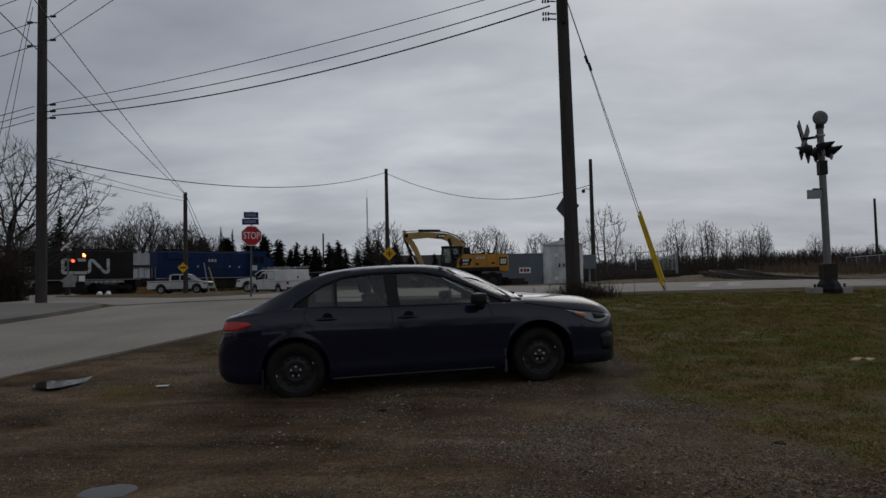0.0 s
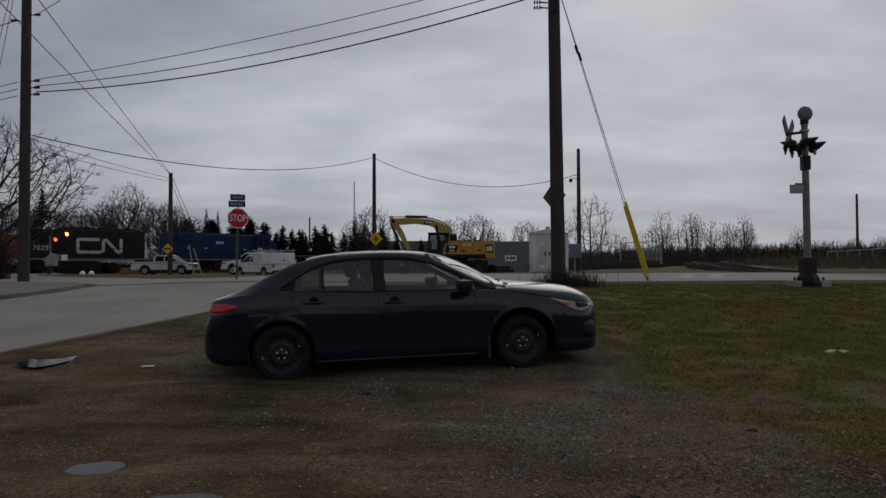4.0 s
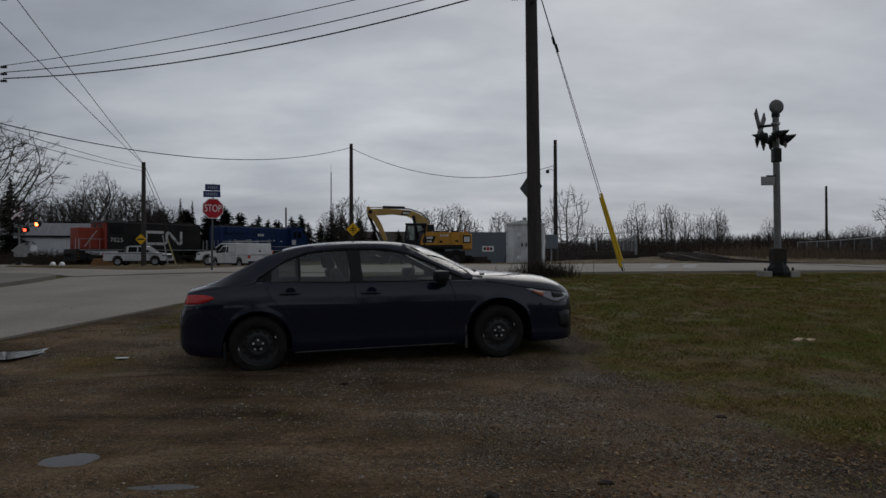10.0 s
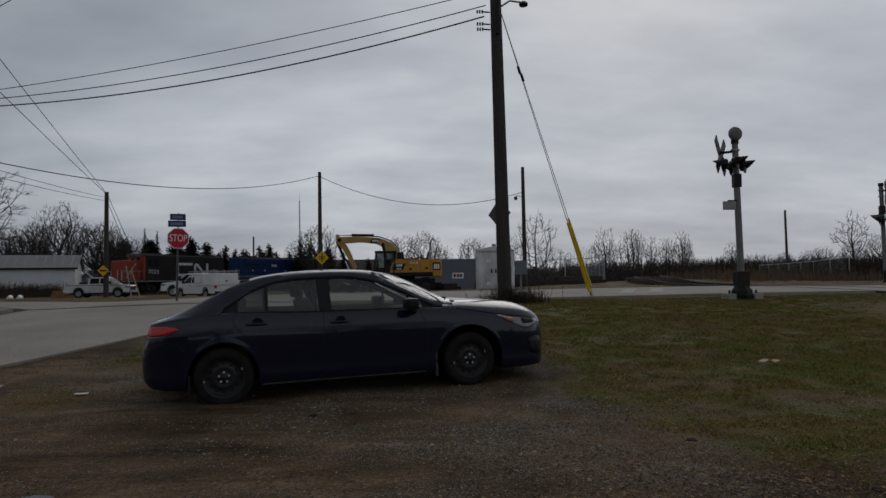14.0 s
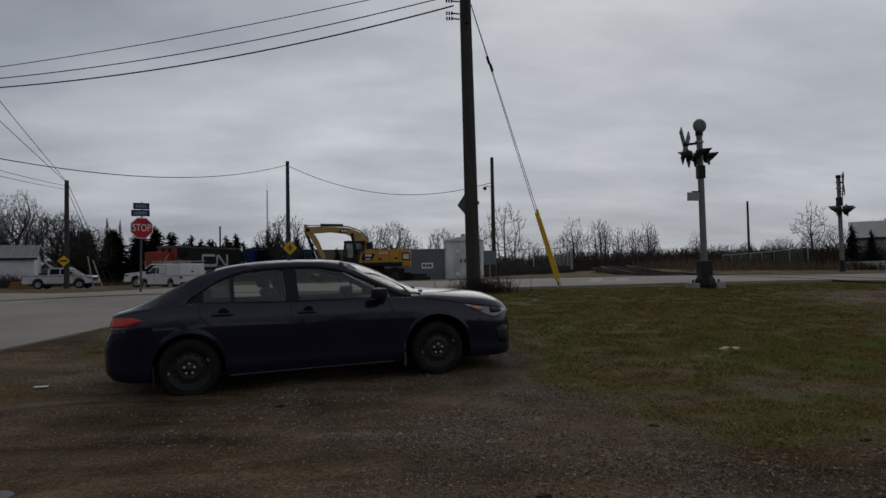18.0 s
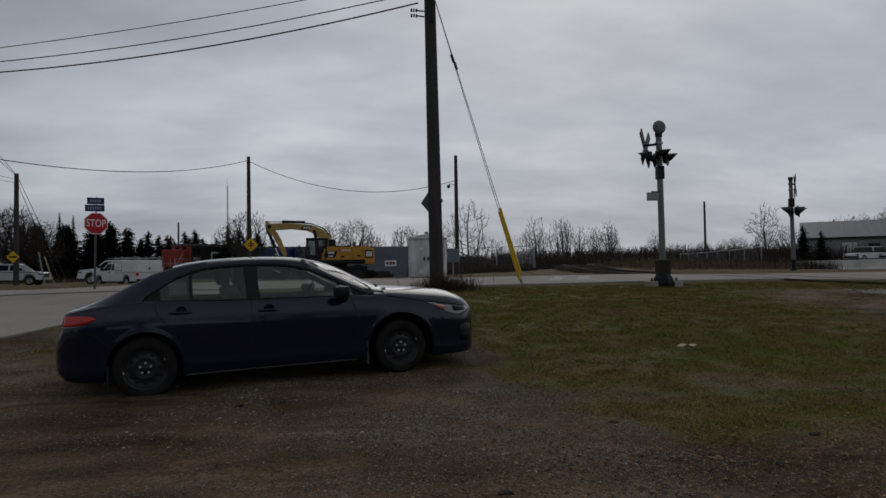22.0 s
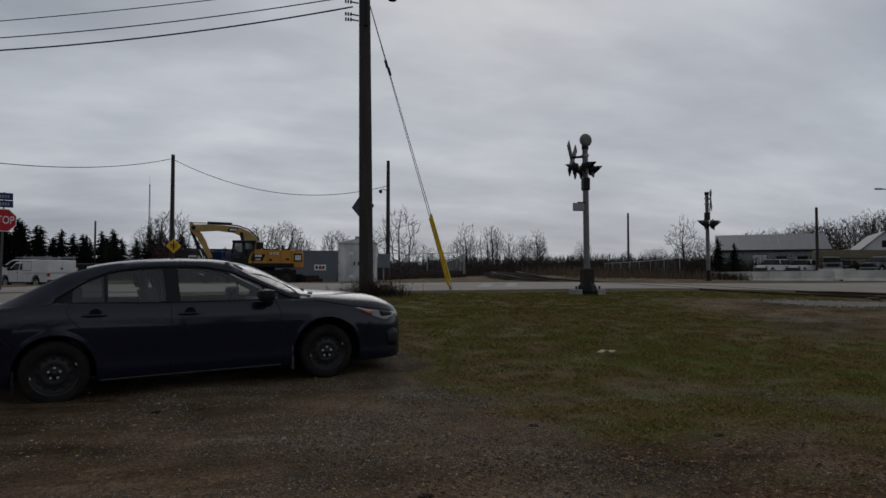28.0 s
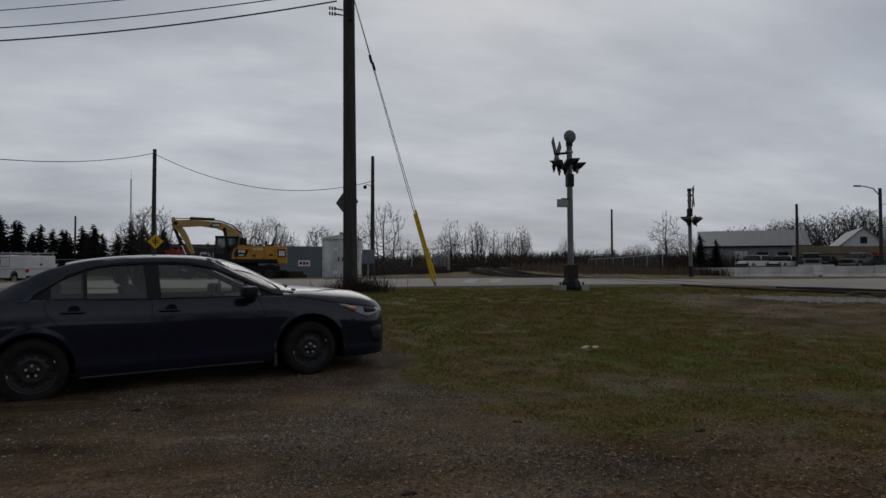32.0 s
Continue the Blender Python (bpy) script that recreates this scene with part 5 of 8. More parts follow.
def pickup(m, label, paint, length=5.5, crew=True, cap=False, name="pickup_truck"):
    """A pickup: nose to local -x, ground at z 0, 1.9 wide."""
    t = thing(name, m, label, "pickup truck", "service vehicles")
    L, w = length, 0.93
    nose, cowl, roof0, roof1, cabend = 0.0, 1.25, 1.95, (3.15 if crew else 2.75), (3.45 if crew else 3.05)
    wheels = (0.95, L - 1.25)
    low = 0.45

    def arch(x0):
        return [(x0 - 0.46, low), (x0 - 0.44, 0.62), (x0 - 0.30, 0.84), (x0, 0.93), (x0 + 0.30, 0.84), (x0 + 0.44, 0.62), (x0 + 0.46, low)]
    out_body = [(nose + 0.06, low), (nose, 0.6), (nose + 0.03, 0.95), (nose + 0.14, 1.07), (cowl, 1.18), (cabend, 1.19), (cabend, low)] + arch(wheels[0])[::-1]
    part("body", prism(bmesh.new(), out_body, -w, w), paint, t)
    bed = [(cabend + 0.03, low), (cabend + 0.03, 1.19), (L, 1.19), (L, low)] + arch(wheels[1])[::-1]
    part("cargo_bed", prism(bmesh.new(), bed, -w, w), paint, t)
    cabs = [(cowl + 0.0, 1.18), (roof0, 1.74), (roof0 + 0.2, 1.79), (roof1, 1.78), (cabend - 0.02, 1.70), (cabend, 1.18)]
    b = bmesh.new()
    a = [b.verts.new((x, -(w - 0.02 - (z - 1.18) * 0.22), z)) for x, z in cabs]
    c = [b.verts.new((x, (w - 0.02 - (z - 1.18) * 0.22), z)) for x, z in cabs]
    b.faces.new(a)
    b.faces.new(c[::-1])
    for i in range(len(a)):
        j = (i + 1) % len(a)
        b.faces.new((a[i], c[i], c[j], a[j]))
    part("cab", b, paint, t)
    for side in (-1, 1):
        def pane(x0, x1, x0t, x1t):
            zb, zt = 1.22, 1.68
            f = lambda z: side * (w - 0.012 - (z - 1.18) * 0.22)
            b = bmesh.new()
            b.faces.new([b.verts.new(p) for p in ((x0, f(zb), zb), (x1, f(zb), zb), (x1t, f(zt), zt), (x0t, f(zt), zt))])
            part("side_window", b, M["veh_glass"], t)
        if crew:
            pane(1.42, 2.42, 1.98, 2.42)
            pane(2.52, 3.30, 2.52, 3.24)
        else:
            pane(1.42, 2.5, 1.98, 2.5)
            pane(2.58, 2.96, 2.58, 2.92)
        part("wing_mirror", bx(1.50, 1.62, side * 1.02 - 0.1, side * 1.02 + 0.1, 1.20, 1.42, bevel=0.03), M["plastic_black"], t)
        part("headlamp", bx(nose - 0.005, nose + 0.35, side * 0.80 - 0.14, side * 0.80 + 0.14, 0.84, 0.99, bevel=0.03), M["lamp_clear"], t)
        part("tail_lamp", bx(L - 0.06, L + 0.01, side * 0.83 - 0.1, side * 0.83 + 0.106, 0.80, 1.14, bevel=0.02), M["lamp_red"], t)
        part("door_handle", bx(2.3, 2.48, side * 0.935 - 0.02, side * 0.935 + 0.02, 1.05, 1.09), M["plastic_black"], t)
        part("running_board", bx(1.5, L - 1.75, side * 0.90 - 0.08, side * 0.90 + 0.08, 0.34, 0.42, bevel=0.02), M["plastic_black"], t)
        for x in wheels:
            road_wheel(t, x, side * 0.80, 0.39, 0.39, 0.24, side, 0.23, M["galv"], False, False)
        for x in (cowl + 0.1, 2.46):
            part("door_gap", bx(x - 0.008, x + 0.008, side * 0.932 - 0.003, side * 0.932 + 0.003, 0.5, 1.18), M["plastic_black"], t)
    b = bmesh.new()
    b.faces.new([b.verts.new(p) for p in ((cowl + 0.03, -0.86, 1.23), (cowl + 0.03, 0.86, 1.23), (roof0 - 0.03, 0.76, 1.73), (roof0 - 0.03, -0.76, 1.73))])
    for v in b.verts:
        v.co.x -= 0.02
    part("windscreen", b, M["veh_glass"], t)
    part("grille", bx(nose - 0.02, nose + 0.05, -0.62, 0.62, 0.62, 0.98, bevel=0.02), M["plastic_black"], t)
    part("front_bumper", bx(nose - 0.12, nose + 0.1, -0.9, 0.9, 0.42, 0.62, bevel=0.04), M["galv"], t)
    part("rear_bumper", bx(L - 0.05, L + 0.14, -0.9, 0.9, 0.42, 0.60, bevel=0.03), M["plastic_black"], t)
    part("chassis", bx(0.4, L - 0.3, -0.5, 0.5, 0.32, 0.5), M["plastic_black"], t)
    if cap:
        cp = part("service_cap", bx(cabend + 0.02, L + 0.05, -0.98, 0.98, 1.02, 1.90, bevel=0.05), paint, t, "white service cap with side hatches")
        for side in (-1, 1):
            part("hatch", bx(cabend + 0.15, cabend + 1.05, side * 0.985 - 0.01, side * 0.985 + 0.01, 1.22, 1.78, bevel=0.004), M["white_paint"], cp)
            part("hatch_frame", bx(cabend + 0.12, cabend + 1.08, side * 0.98 - 0.008, side * 0.98 + 0.008, 1.19, 1.81), M["plastic_black"], cp)
        for y in (-0.47, 0.47):
            d = part("rear_door", bx(L + 0.045, L + 0.075, y - 0.44, y + 0.44, 1.08, 1.84, bevel=0.01), M["white_paint"], cp)
        part("latch", bx(L + 0.07, L + 0.10, -0.08, 0.08, 1.28, 1.38), M["plastic_black"], cp)
        for x in (cabend + 0.1, cabend + 1.0, L - 0.1):
            part("rack_bar", bx(x - 0.03, x + 0.03, -1.0, 1.0, 2.02, 2.07), M["galv"], cp)
        for y in (-0.9, 0.9):
            part("rack_rail", bx(cabend - 0.9, L + 0.3, y - 0.025, y + 0.025, 2.07, 2.12), M["galv"], cp)
            for x in (cabend + 0.1, cabend + 1.0, L - 0.1):
                part("rack_post", bx(x - 0.025, x + 0.025, y - 0.025, y + 0.025, 1.88, 2.2), M["galv"], cp)
    return t


# nose to the right: turned half round
p = pickup(pose(-21.45, 52.0, land(-21.2, 52), 0, 0, 180 + 3) @ Matrix.Scale(0.88, 4), "silver-white pickup truck with a dark side stripe on gravel", M["silver_paint"], 5.45)
for side in (-1, 1):
    part("side_stripe", bx(0.3, 5.3, side * 0.936 - 0.003, side * 0.936 + 0.003, 1.06, 1.10), M["plastic_black"], p)
part("bed_rack", tube(bmesh.new(), [(3.7, -0.8, 1.15), (3.7, -0.8, 1.62), (3.7, 0.8, 1.62), (3.7, 0.8, 1.15)], 0.04, 6), M["dark_metal"], p)
part("toolbox", bx(3.6, 4.2, -0.8, 0.8, 1.12, 1.36, bevel=0.02), M["dark_metal"], p)
pickup(pose(-16.1, 48.0, land(-14.2, 46.2), 0, 0, -43) @ Matrix.Scale(0.92, 4), "white service truck with a cap and ladder rack", M["white_paint"], 5.8, False, True, "service_truck")
pickup(pose(-19.2, 52.8, land(-17, 52), 0, 0, -6), "white pickup truck parked beyond the service truck", M["white_paint"], 5.6, True)
vest = thing("warning_vest", pose(-14.75, 46.9, 1.72), "orange warning vest lying behind a truck windscreen", "vest")
part("cloth", bx(-0.16, 0.16, -0.05, 0.05, 0, 0.2, bevel=0.03), mat("orange_vest_cloth", (0.8, 0.16, 0.06), 0.8, 0, 0.2, 8, 0.2, 60), vest)


# ---- locomotives ----
def truck_set(t, x):
    """A two-axle bogie as one sub-assembly."""
    g = part("bogie", bx(x - 1.75, x + 1.75, -1.2, 1.2, 0.45, 0.85, bevel=0.05), M["loco_under"], t, "grimy two-axle bogie")
    for dx in (-1.35, 1.35):
        for s in (-1, 1):
            part("wheel", lathe(bmesh.new(), [(0, 0.07), (0.2, 0.07), (0.42, 0.04), (0.50, 0.05), (0.50, -0.05), (0.54, -0.07), (0, -0.07)], pose(x + dx, s * 0.86, 0.56, -90 * s), 24), M["loco_under"], g)
            part("axle_box", bx(x + dx - 0.2, x + dx + 0.2, s * 1.22 - 0.08, s * 1.22 + 0.08, 0.38, 0.78, bevel=0.03), M["loco_under"], g)
    for s in (-1, 1):
        part("brake_cylinder", cyl(bmesh.new(), (x - 0.4, s * 1.28, 0.75), (x + 0.4, s * 1.28, 0.75), 0.13, n=10), M["loco_under"], g)


def handrail(t, pts, z0, h, mat_, n):
    p = [Vector((x, y, z0 + h)) for x, y in pts]
    r = part("handrail", tube(bmesh.new(), p, 0.028, 5), mat_, t)
    for i in range(n):
        f = i / (n - 1)
        a = Vector((pts[0][0] + (pts[-1][0] - pts[0][0]) * f, pts[0][1], z0))
        part("stanchion", cyl(bmesh.new(), a, a + Vector((0, 0, h)), 0.024, n=5), mat_, r)


def stroke(parent, name, pts, width, y, mat_):
    """A flat painted band along a line of x, z points on the plane y."""
    n = len(pts)
    a, c = [], []
    for i in range(n):
        p0, p1 = Vector(pts[max(0, i - 1)]), Vector(pts[min(n - 1, i + 1)])
        d = (p1 - p0).normalized()
        o = Vector((-d.y, d.x)) * width / 2
        q = Vector(pts[i])
        a.append((q.x + o.x, y, q.y + o.y))
        c.append((q.x - o.x, y, q.y - o.y))
    ob = part(name, sheet(bmesh.new(), a, c), mat_, parent)
    ob.modifiers.new("thickness", "SOLIDIFY").thickness = 0.006
    return ob


def bend(pts, r, n=5):
    """Rounds the corners of a line."""
    out = [pts[0]]
    for i in range(1, len(pts) - 1):
        p, q, s = Vector(pts[i - 1]), Vector(pts[i]), Vector(pts[i + 1])
        a, c = q + (p - q).normalized() * r, q + (s - q).normalized() * r
        for k in range(n + 1):
            f = k / n
            out.append(tuple((a.lerp(q, f)).lerp(q.lerp(c, f), f)))
    return out + [pts[-1]]


def running_gear(t, L):
    part("walkway", bx(0.15, L - 0.15, -1.5, 1.5, 1.32, 1.50, bevel=0.02), M["loco_black"], t)
    for s in (-1, 1):
        part("sill_stripe", bx(0.25, L - 0.25, s * 1.505 - 0.004, s * 1.505 + 0.004, 1.38, 1.45), M["grey_paint"], t)
    part("fuel_tank", bx(L / 2 - 1.9, L / 2 + 1.9, -1.25, 1.25, 0.35, 1.25, bevel=0.12), M["loco_under"], t)
    for x in (2.7, L - 2.7):
        truck_set(t, x)
    for x, d in ((0.0, -1), (L, 1)):
        part("coupler", bx(min(x, x + d * 0.5), max(x, x + d * 0.5), -0.16, 0.16, 0.75, 1.05, bevel=0.04), M["loco_under"], t)
        part("pilot", bx(x - 0.12 * d - 0.06, x - 0.12 * d + 0.06, -1.45, 1.45, 0.3, 1.35, bevel=0.03), M["loco_black"], t)
        for s in (-1, 1):
            part("step_well", bx(x - d * 0.55 - 0.3, x - d * 0.55 + 0.3, s * 1.35 - 0.12, s * 1.35 + 0.12, 0.45, 1.33, bevel=0.02), M["loco_black"], t)


def louvre(t, x0, x1, z0, z1, n, side=-1, y=0.9, m=None):
    for i in range(n):
        z = z0 + (z1 - z0) * i / n
        part("louvre", bx(x0, x1, side * y - 0.015, side * y + 0.015, z, z + (z1 - z0) / n * 0.6), m or M["loco_under"], t)


def black_loco():
    L = 14.6
    t = thing("black_locomotive", Matrix(), "black diesel switcher with orange nose and cab end", "locomotive", "locomotives")
    running_gear(t, L)
    part("short_hood", bx(0.45, 2.75, -0.95, 0.95, 1.5, 3.65, bevel=0.10), M["loco_orange"], t, "faded orange short hood")
    part("cab_end", bx(2.70, 2.95, -1.48, 1.48, 1.5, 4.15, bevel=0.06), M["loco_orange"], t, "orange cab end wall")
    cab = part("cab", bx(2.92, 4.9, -1.48, 1.48, 1.5, 4.20, bevel=0.06), M["loco_black"], t, "black cab with side windows")
    b = prism(bmesh.new(), [(2.55, 4.18), (2.7, 4.42), (4.95, 4.45), (5.05, 4.18)], -1.55, 1.55)
    part("cab_roof", b, M["roof_grey"], cab, "cab roof in paler grey for the sky light on top")
    for s in (-1, 1):
        for x in (3.2, 3.95):
            w = part("cab_window", bx(x, x + 0.6, s * 1.49 - 0.012, s * 1.49 + 0.012, 3.05, 3.8), M["veh_glass"], cab)
            part("window_frame", bx(x - 0.05, x + 0.65, s * 1.484 - 0.006, s * 1.484 + 0.006, 2.99, 3.86), M["loco_under"], w)
    for y in (-0.55, 0.55):
        part("end_window", bx(2.685, 2.705, y - 0.3, y + 0.3, 3.68, 4.05), M["veh_glass"], t)
    hood = part("long_hood", bx(4.85, L - 0.8, -0.95, 0.95, 1.5, 4.28, bevel=0.12), M["loco_black"], t, "sooty black long hood")
    part("hood_top", bx(5.9, L - 1.1, -0.55, 0.55, 4.25, 4.45, bevel=0.06), M["loco_under"], hood)
    for x in (7.2, 8.6, 11.4, 12.6):
        part("roof_fan", cyl(bmesh.new(), (x, 0, 4.42), (x, 0, 4.56), 0.42, 0.38, 16), M["loco_under"], hood)
    for x in [5.9 + 0.85 * i for i in range(9)]:
        part("hood_door_seam", bx(x - 0.012, x + 0.012, -0.958, -0.946, 1.6, 4.1), M["loco_under"], hood)
    louvre(hood, L - 2.6, L - 1.2, 2.6, 3.9, 7)
    # the railway's winding letter band on the flank, drawn as plain bands
    y, z0, z1, w = -0.962, 2.10, 3.34, 0.28
    x0 = 7.3
    stroke(hood, "letter_band", bend([(x0 + 2.0, z1), (x0, z1), (x0, z0), (x0 + 2.05, z0), (x0 + 2.35, z0 + 0.15), (x0 + 2.35, z1 - 0.1), (x0 + 2.6, z1), (x0 + 3.75, z0), (x0 + 4.05, z0 + 0.05), (x0 + 4.05, z1 + 0.12)], 0.14), w, y, M["loco_white"])
    letters("fleet_number", "7025", 0.62, M["loco_white"], cab, pose(3.92, -1.492, 2.42, 90, 0, 0), 0.004, 1.1)
    for s in (-1, 1):
        handrail(t, [(5.7, s * 1.42), (L - 0.5, s * 1.42)], 1.5, 1.0, M["loco_black"], 8)
        handrail(t, [(0.35, s * 1.4), (3.2, s * 1.4)], 1.5, 1.0, M["grey_paint"], 4)
    for x in (0.3, L - 0.3):
        for yy in (-1.3, -0.6, 0.6, 1.3):
            part("end_stanchion", cyl(bmesh.new(), (x, yy, 1.5), (x, yy, 2.6), 0.03, n=5), M["loco_white"], t)
    for k in range(3):
        part("end_step", bx(0.18, 0.32, -1.45, -1.0, 0.45 + 0.3 * k, 0.5 + 0.3 * k), M["sign_yellow"], t)
    part("nose_stripe", bx(0.735, 0.75, -0.5, -0.35, 1.7, 3.4, m=pose(0, 0, 0)), M["loco_white"], t)
    stroke(t, "nose_marking", [(1.0, 1.75), (1.9, 3.0), (2.2, 3.35)], 0.07, -0.962, M["loco_white"])
    return t


def blue_loco():
    L = 16.2
    t = thing("blue_locomotive", Matrix(), "dark blue diesel road switcher with rooftop cab", "locomotive", "locomotives")
    running_gear(t, L)
    hood = part("long_hood", bx(0.8, 11.9, -0.95, 0.95, 1.5, 4.30, bevel=0.12), M["loco_blue"], t, "dull blue long hood")
    part("hood_top", bx(1.2, 11.5, -0.55, 0.55, 4.27, 4.46, bevel=0.06), M["loco_under"], hood)
    part("radiator_flare", prism(bmesh.new(), [(1.6, 3.5), (1.8, 4.25), (4.4, 4.25), (4.6, 3.5)], -1.12, 1.12), M["loco_blue"], hood)
    for x in (2.2, 3.2, 4.2, 7.0):
        part("roof_fan", cyl(bmesh.new(), (x, 0, 4.42), (x, 0, 4.6), 0.45, 0.4, 16), M["loco_under"], hood)
    for x in [1.4 + 0.9 * i for i in range(12)]:
        part("hood_door_seam", bx(x - 0.012, x + 0.012, -0.958, -0.946, 1.6, 4.1), M["loco_under"], hood)
    louvre(hood, 1.7, 4.4, 2.7, 3.5, 5)
    cab = part("cab", bx(11.85, 13.9, -1.48, 1.48, 1.5, 4.25, bevel=0.07), M["loco_blue"], t, "blue cab")
    part("cab_roof", prism(bmesh.new(), [(11.7, 4.2), (11.9, 4.52), (13.9, 4.52), (14.1, 4.2)], -1.5, 1.5), M["loco_blue"], cab)
    for s in (-1, 1):
        for x in (12.15, 12.95):
            part("cab_window", bx(x, x + 0.6, s * 1.49 - 0.012, s * 1.49 + 0.012, 3.1, 3.85), M["veh_glass"], cab)
    part("short_hood", prism(bmesh.new(), [(13.8, 1.5), (13.8, 4.1), (14.6, 3.75), (15.3, 3.4), (15.4, 1.5)], -0.95, 0.95), M["loco_blue"], t, "sloping blue nose")
    part("notice_patch", bx(11.9, 12.6, -1.496, -1.486, 2.2, 2.8), M["loco_white"], cab)
    # lettering too small to read
    for x in (6.6, 6.95, 7.3):
        part("bar", bx(x, x + 0.25, -0.968, -0.955, 3.2, 3.5), M["loco_white"], hood)
    for x in (3.0, 5.2, 9.2, 10.4):
        part("notice", bx(x, x + 0.2, -0.968, -0.955, 2.5 + 0.1 * (x % 2), 2.65 + 0.1 * (x % 2)), M["loco_white"], hood)
    for s in (-1, 1):
        handrail(t, [(0.5, s * 1.42), (11.8, s * 1.42)], 1.5, 1.0, M["loco_blue"], 9)
    for x in (0.3, L - 0.3):
        for yy in (-1.3, -0.6, 0.6, 1.3):
            part("end_stanchion", cyl(bmesh.new(), (x, yy, 1.5), (x, yy, 2.6), 0.03, n=5), M["grey_paint"], t)
    return t


TRACK = (-37.5637, 63.2431, 0.8781, 0.0050)


def along(s):
    """Place and heading on the main track, s metres along its gentle curve."""
    x, y, a0, c = TRACK
    n = 40
    for i in range(n):
        a = a0 + c * (s * (i + 0.5) / n)
        x += math.cos(a) * s / n
        y += math.sin(a) * s / n
    return x, y, a0 + c * s


RAIL_Z = 0.42
TRAIN = [(0, -10.72), (1, -10.35), (2, -9.75), (3, -8.9), (4, -7.9), (5, -6.75), (6, -5.4), (7.5, -3.05), (9, -0.34), (11, 3.6), (13, 7.6), (16, 13.9),
         (19, 20.4), (21, 24.8), (23, 29.1), (25.5, 34.0), (28, 39.0), (30, 43.0), (32, 47.0)]
loco_a, loco_b = black_loco(), blue_loco()


# ---- the yellow excavator ----
def build_excavator():
    z = 0.52
    t = thing("excavator", pose(-0.32, 40, z), "yellow wheeled excavator parked with its boom folded", "excavator")
    und = part("undercarriage", bx(-1.2, 1.9, -1.1, 1.1, 0.55, 0.95, bevel=0.06), M["loco_under"], t)
    for x in (-0.7, 1.35):
        for s in (-1, 1):
            road_wheel(t, x, s * 0.95, 0.52, 0.52, 0.42, s, 0.26, M["steel_black"], False, False)
    for x in (1.95, 2.25):
        part("rail_wheel", cyl(bmesh.new(), (x, -0.9, 0.40), (x, -0.75, 0.40), 0.22, n=14), M["loco_under"], t)
    part("rail_arm", bx(1.6, 2.3, -0.85, -0.6, 0.42, 0.7, bevel=0.03), M["loco_under"], t)
    part("stabiliser_blade", bx(-2.0, -1.8, -1.2, 1.2, 0.1, 0.75, bevel=0.03), M["loco_under"], t)
    part("slew_ring", cyl(bmesh.new(), (0, 0, 0.95), (0, 0, 1.12), 0.7, n=20), M["loco_under"], t)
    part("deck", bx(-1.7, 2.0, -1.25, 1.25, 1.08, 1.3, bevel=0.05), M["dark_metal"], t)
    house = prism(bmesh.new(), [(-0.82, 1.20), (-0.78, 1.55), (-0.56, 2.02), (-0.45, 2.08), (2.05, 2.08), (2.18, 1.98), (2.18, 1.25), (2.05, 1.15)], -1.25, 1.25)
    bmesh.ops.bevel(house, geom=[e for e in house.edges if abs(e.verts[0].co.y - e.verts[1].co.y) < 0.01], offset=0.035, segments=2, affect="EDGES")
    h = part("engine_house", house, M["cat_yellow"], t, "ochre-yellow engine house with black maker's panels")
    part("counterweight", bx(1.72, 2.30, -1.27, 1.27, 1.02, 2.0, bevel=0.12), M["cat_yellow"], t, "rounded yellow counterweight")
    part("badge_panel", prism(bmesh.new(), [(-0.63, 1.45), (-0.62, 1.66), (-0.52, 1.85), (0.18, 1.84), (0.0, 1.45)], -1.266, -1.248), M["sign_black"], h)
    part("badge_panel", prism(bmesh.new(), [(1.76, 1.42), (1.76, 1.89), (2.2, 1.89), (2.22, 1.42)], -1.284, -1.262), M["sign_black"], h)
    for x0, z0, w, hh, y in ((-0.40, 1.68, 0.38, 0.13, -1.27), (-0.38, 1.50, 0.30, 0.08, -1.27), (1.83, 1.50, 0.34, 0.30, -1.288)):
        for k in range(3):
            part("badge_mark", prism(bmesh.new(), [(x0 + w * k / 3, z0), (x0 + w * (k + 0.12) / 3, z0 + hh), (x0 + w * (k + 0.8) / 3, z0 + hh), (x0 + w * (k + 0.8) / 3, z0)], y - 0.004, y), M["sign_white"], h)
    for x in (0.42, 0.60, 0.78):
        part("warning_mark", bx(x, x + 0.12, -1.262, -1.25, 1.82, 1.94), M["concrete_white"], h)
    part("belt_line", bx(-0.80, 1.75, -1.262, -1.25, 1.22, 1.32), M["dark_metal"], h)
    for x in (0.28, 1.02, 1.62):
        part("panel_line", bx(x - 0.008, x + 0.008, -1.258, -1.25, 1.34, 2.02), M["dark_metal"], h)
    part("access_hatch", bx(0.36, 0.54, -1.262, -1.25, 1.45, 1.57), M["sign_black"], h)
    part("access_hatch", bx(1.3, 1.5, -1.262, -1.25, 1.5, 1.6), M["dark_metal"], h)
    for x in (0.0, 0.55, 1.1):
        part("roof_box", bx(x, x + 0.42, -0.9, 0.9, 2.06, 2.17, bevel=0.02), M["dark_metal"], h)
    part("exhaust", cyl(bmesh.new(), (1.15, 0.2, 2.1), (1.15, 0.2, 2.42), 0.06, n=10), M["dark_metal"], h)
    part("beacon", cyl(bmesh.new(), (1.9, -0.8, 2.06), (1.9, -0.8, 2.24), 0.06, n=8), M["lamp_amber"], h)
    part("guard_rail", tube(bmesh.new(), [(-0.3, -1.15, 2.08), (-0.3, -1.15, 2.35), (0.35, -1.15, 2.35), (0.35, -1.15, 2.08)], 0.02, 5), M["dark_metal"], h)
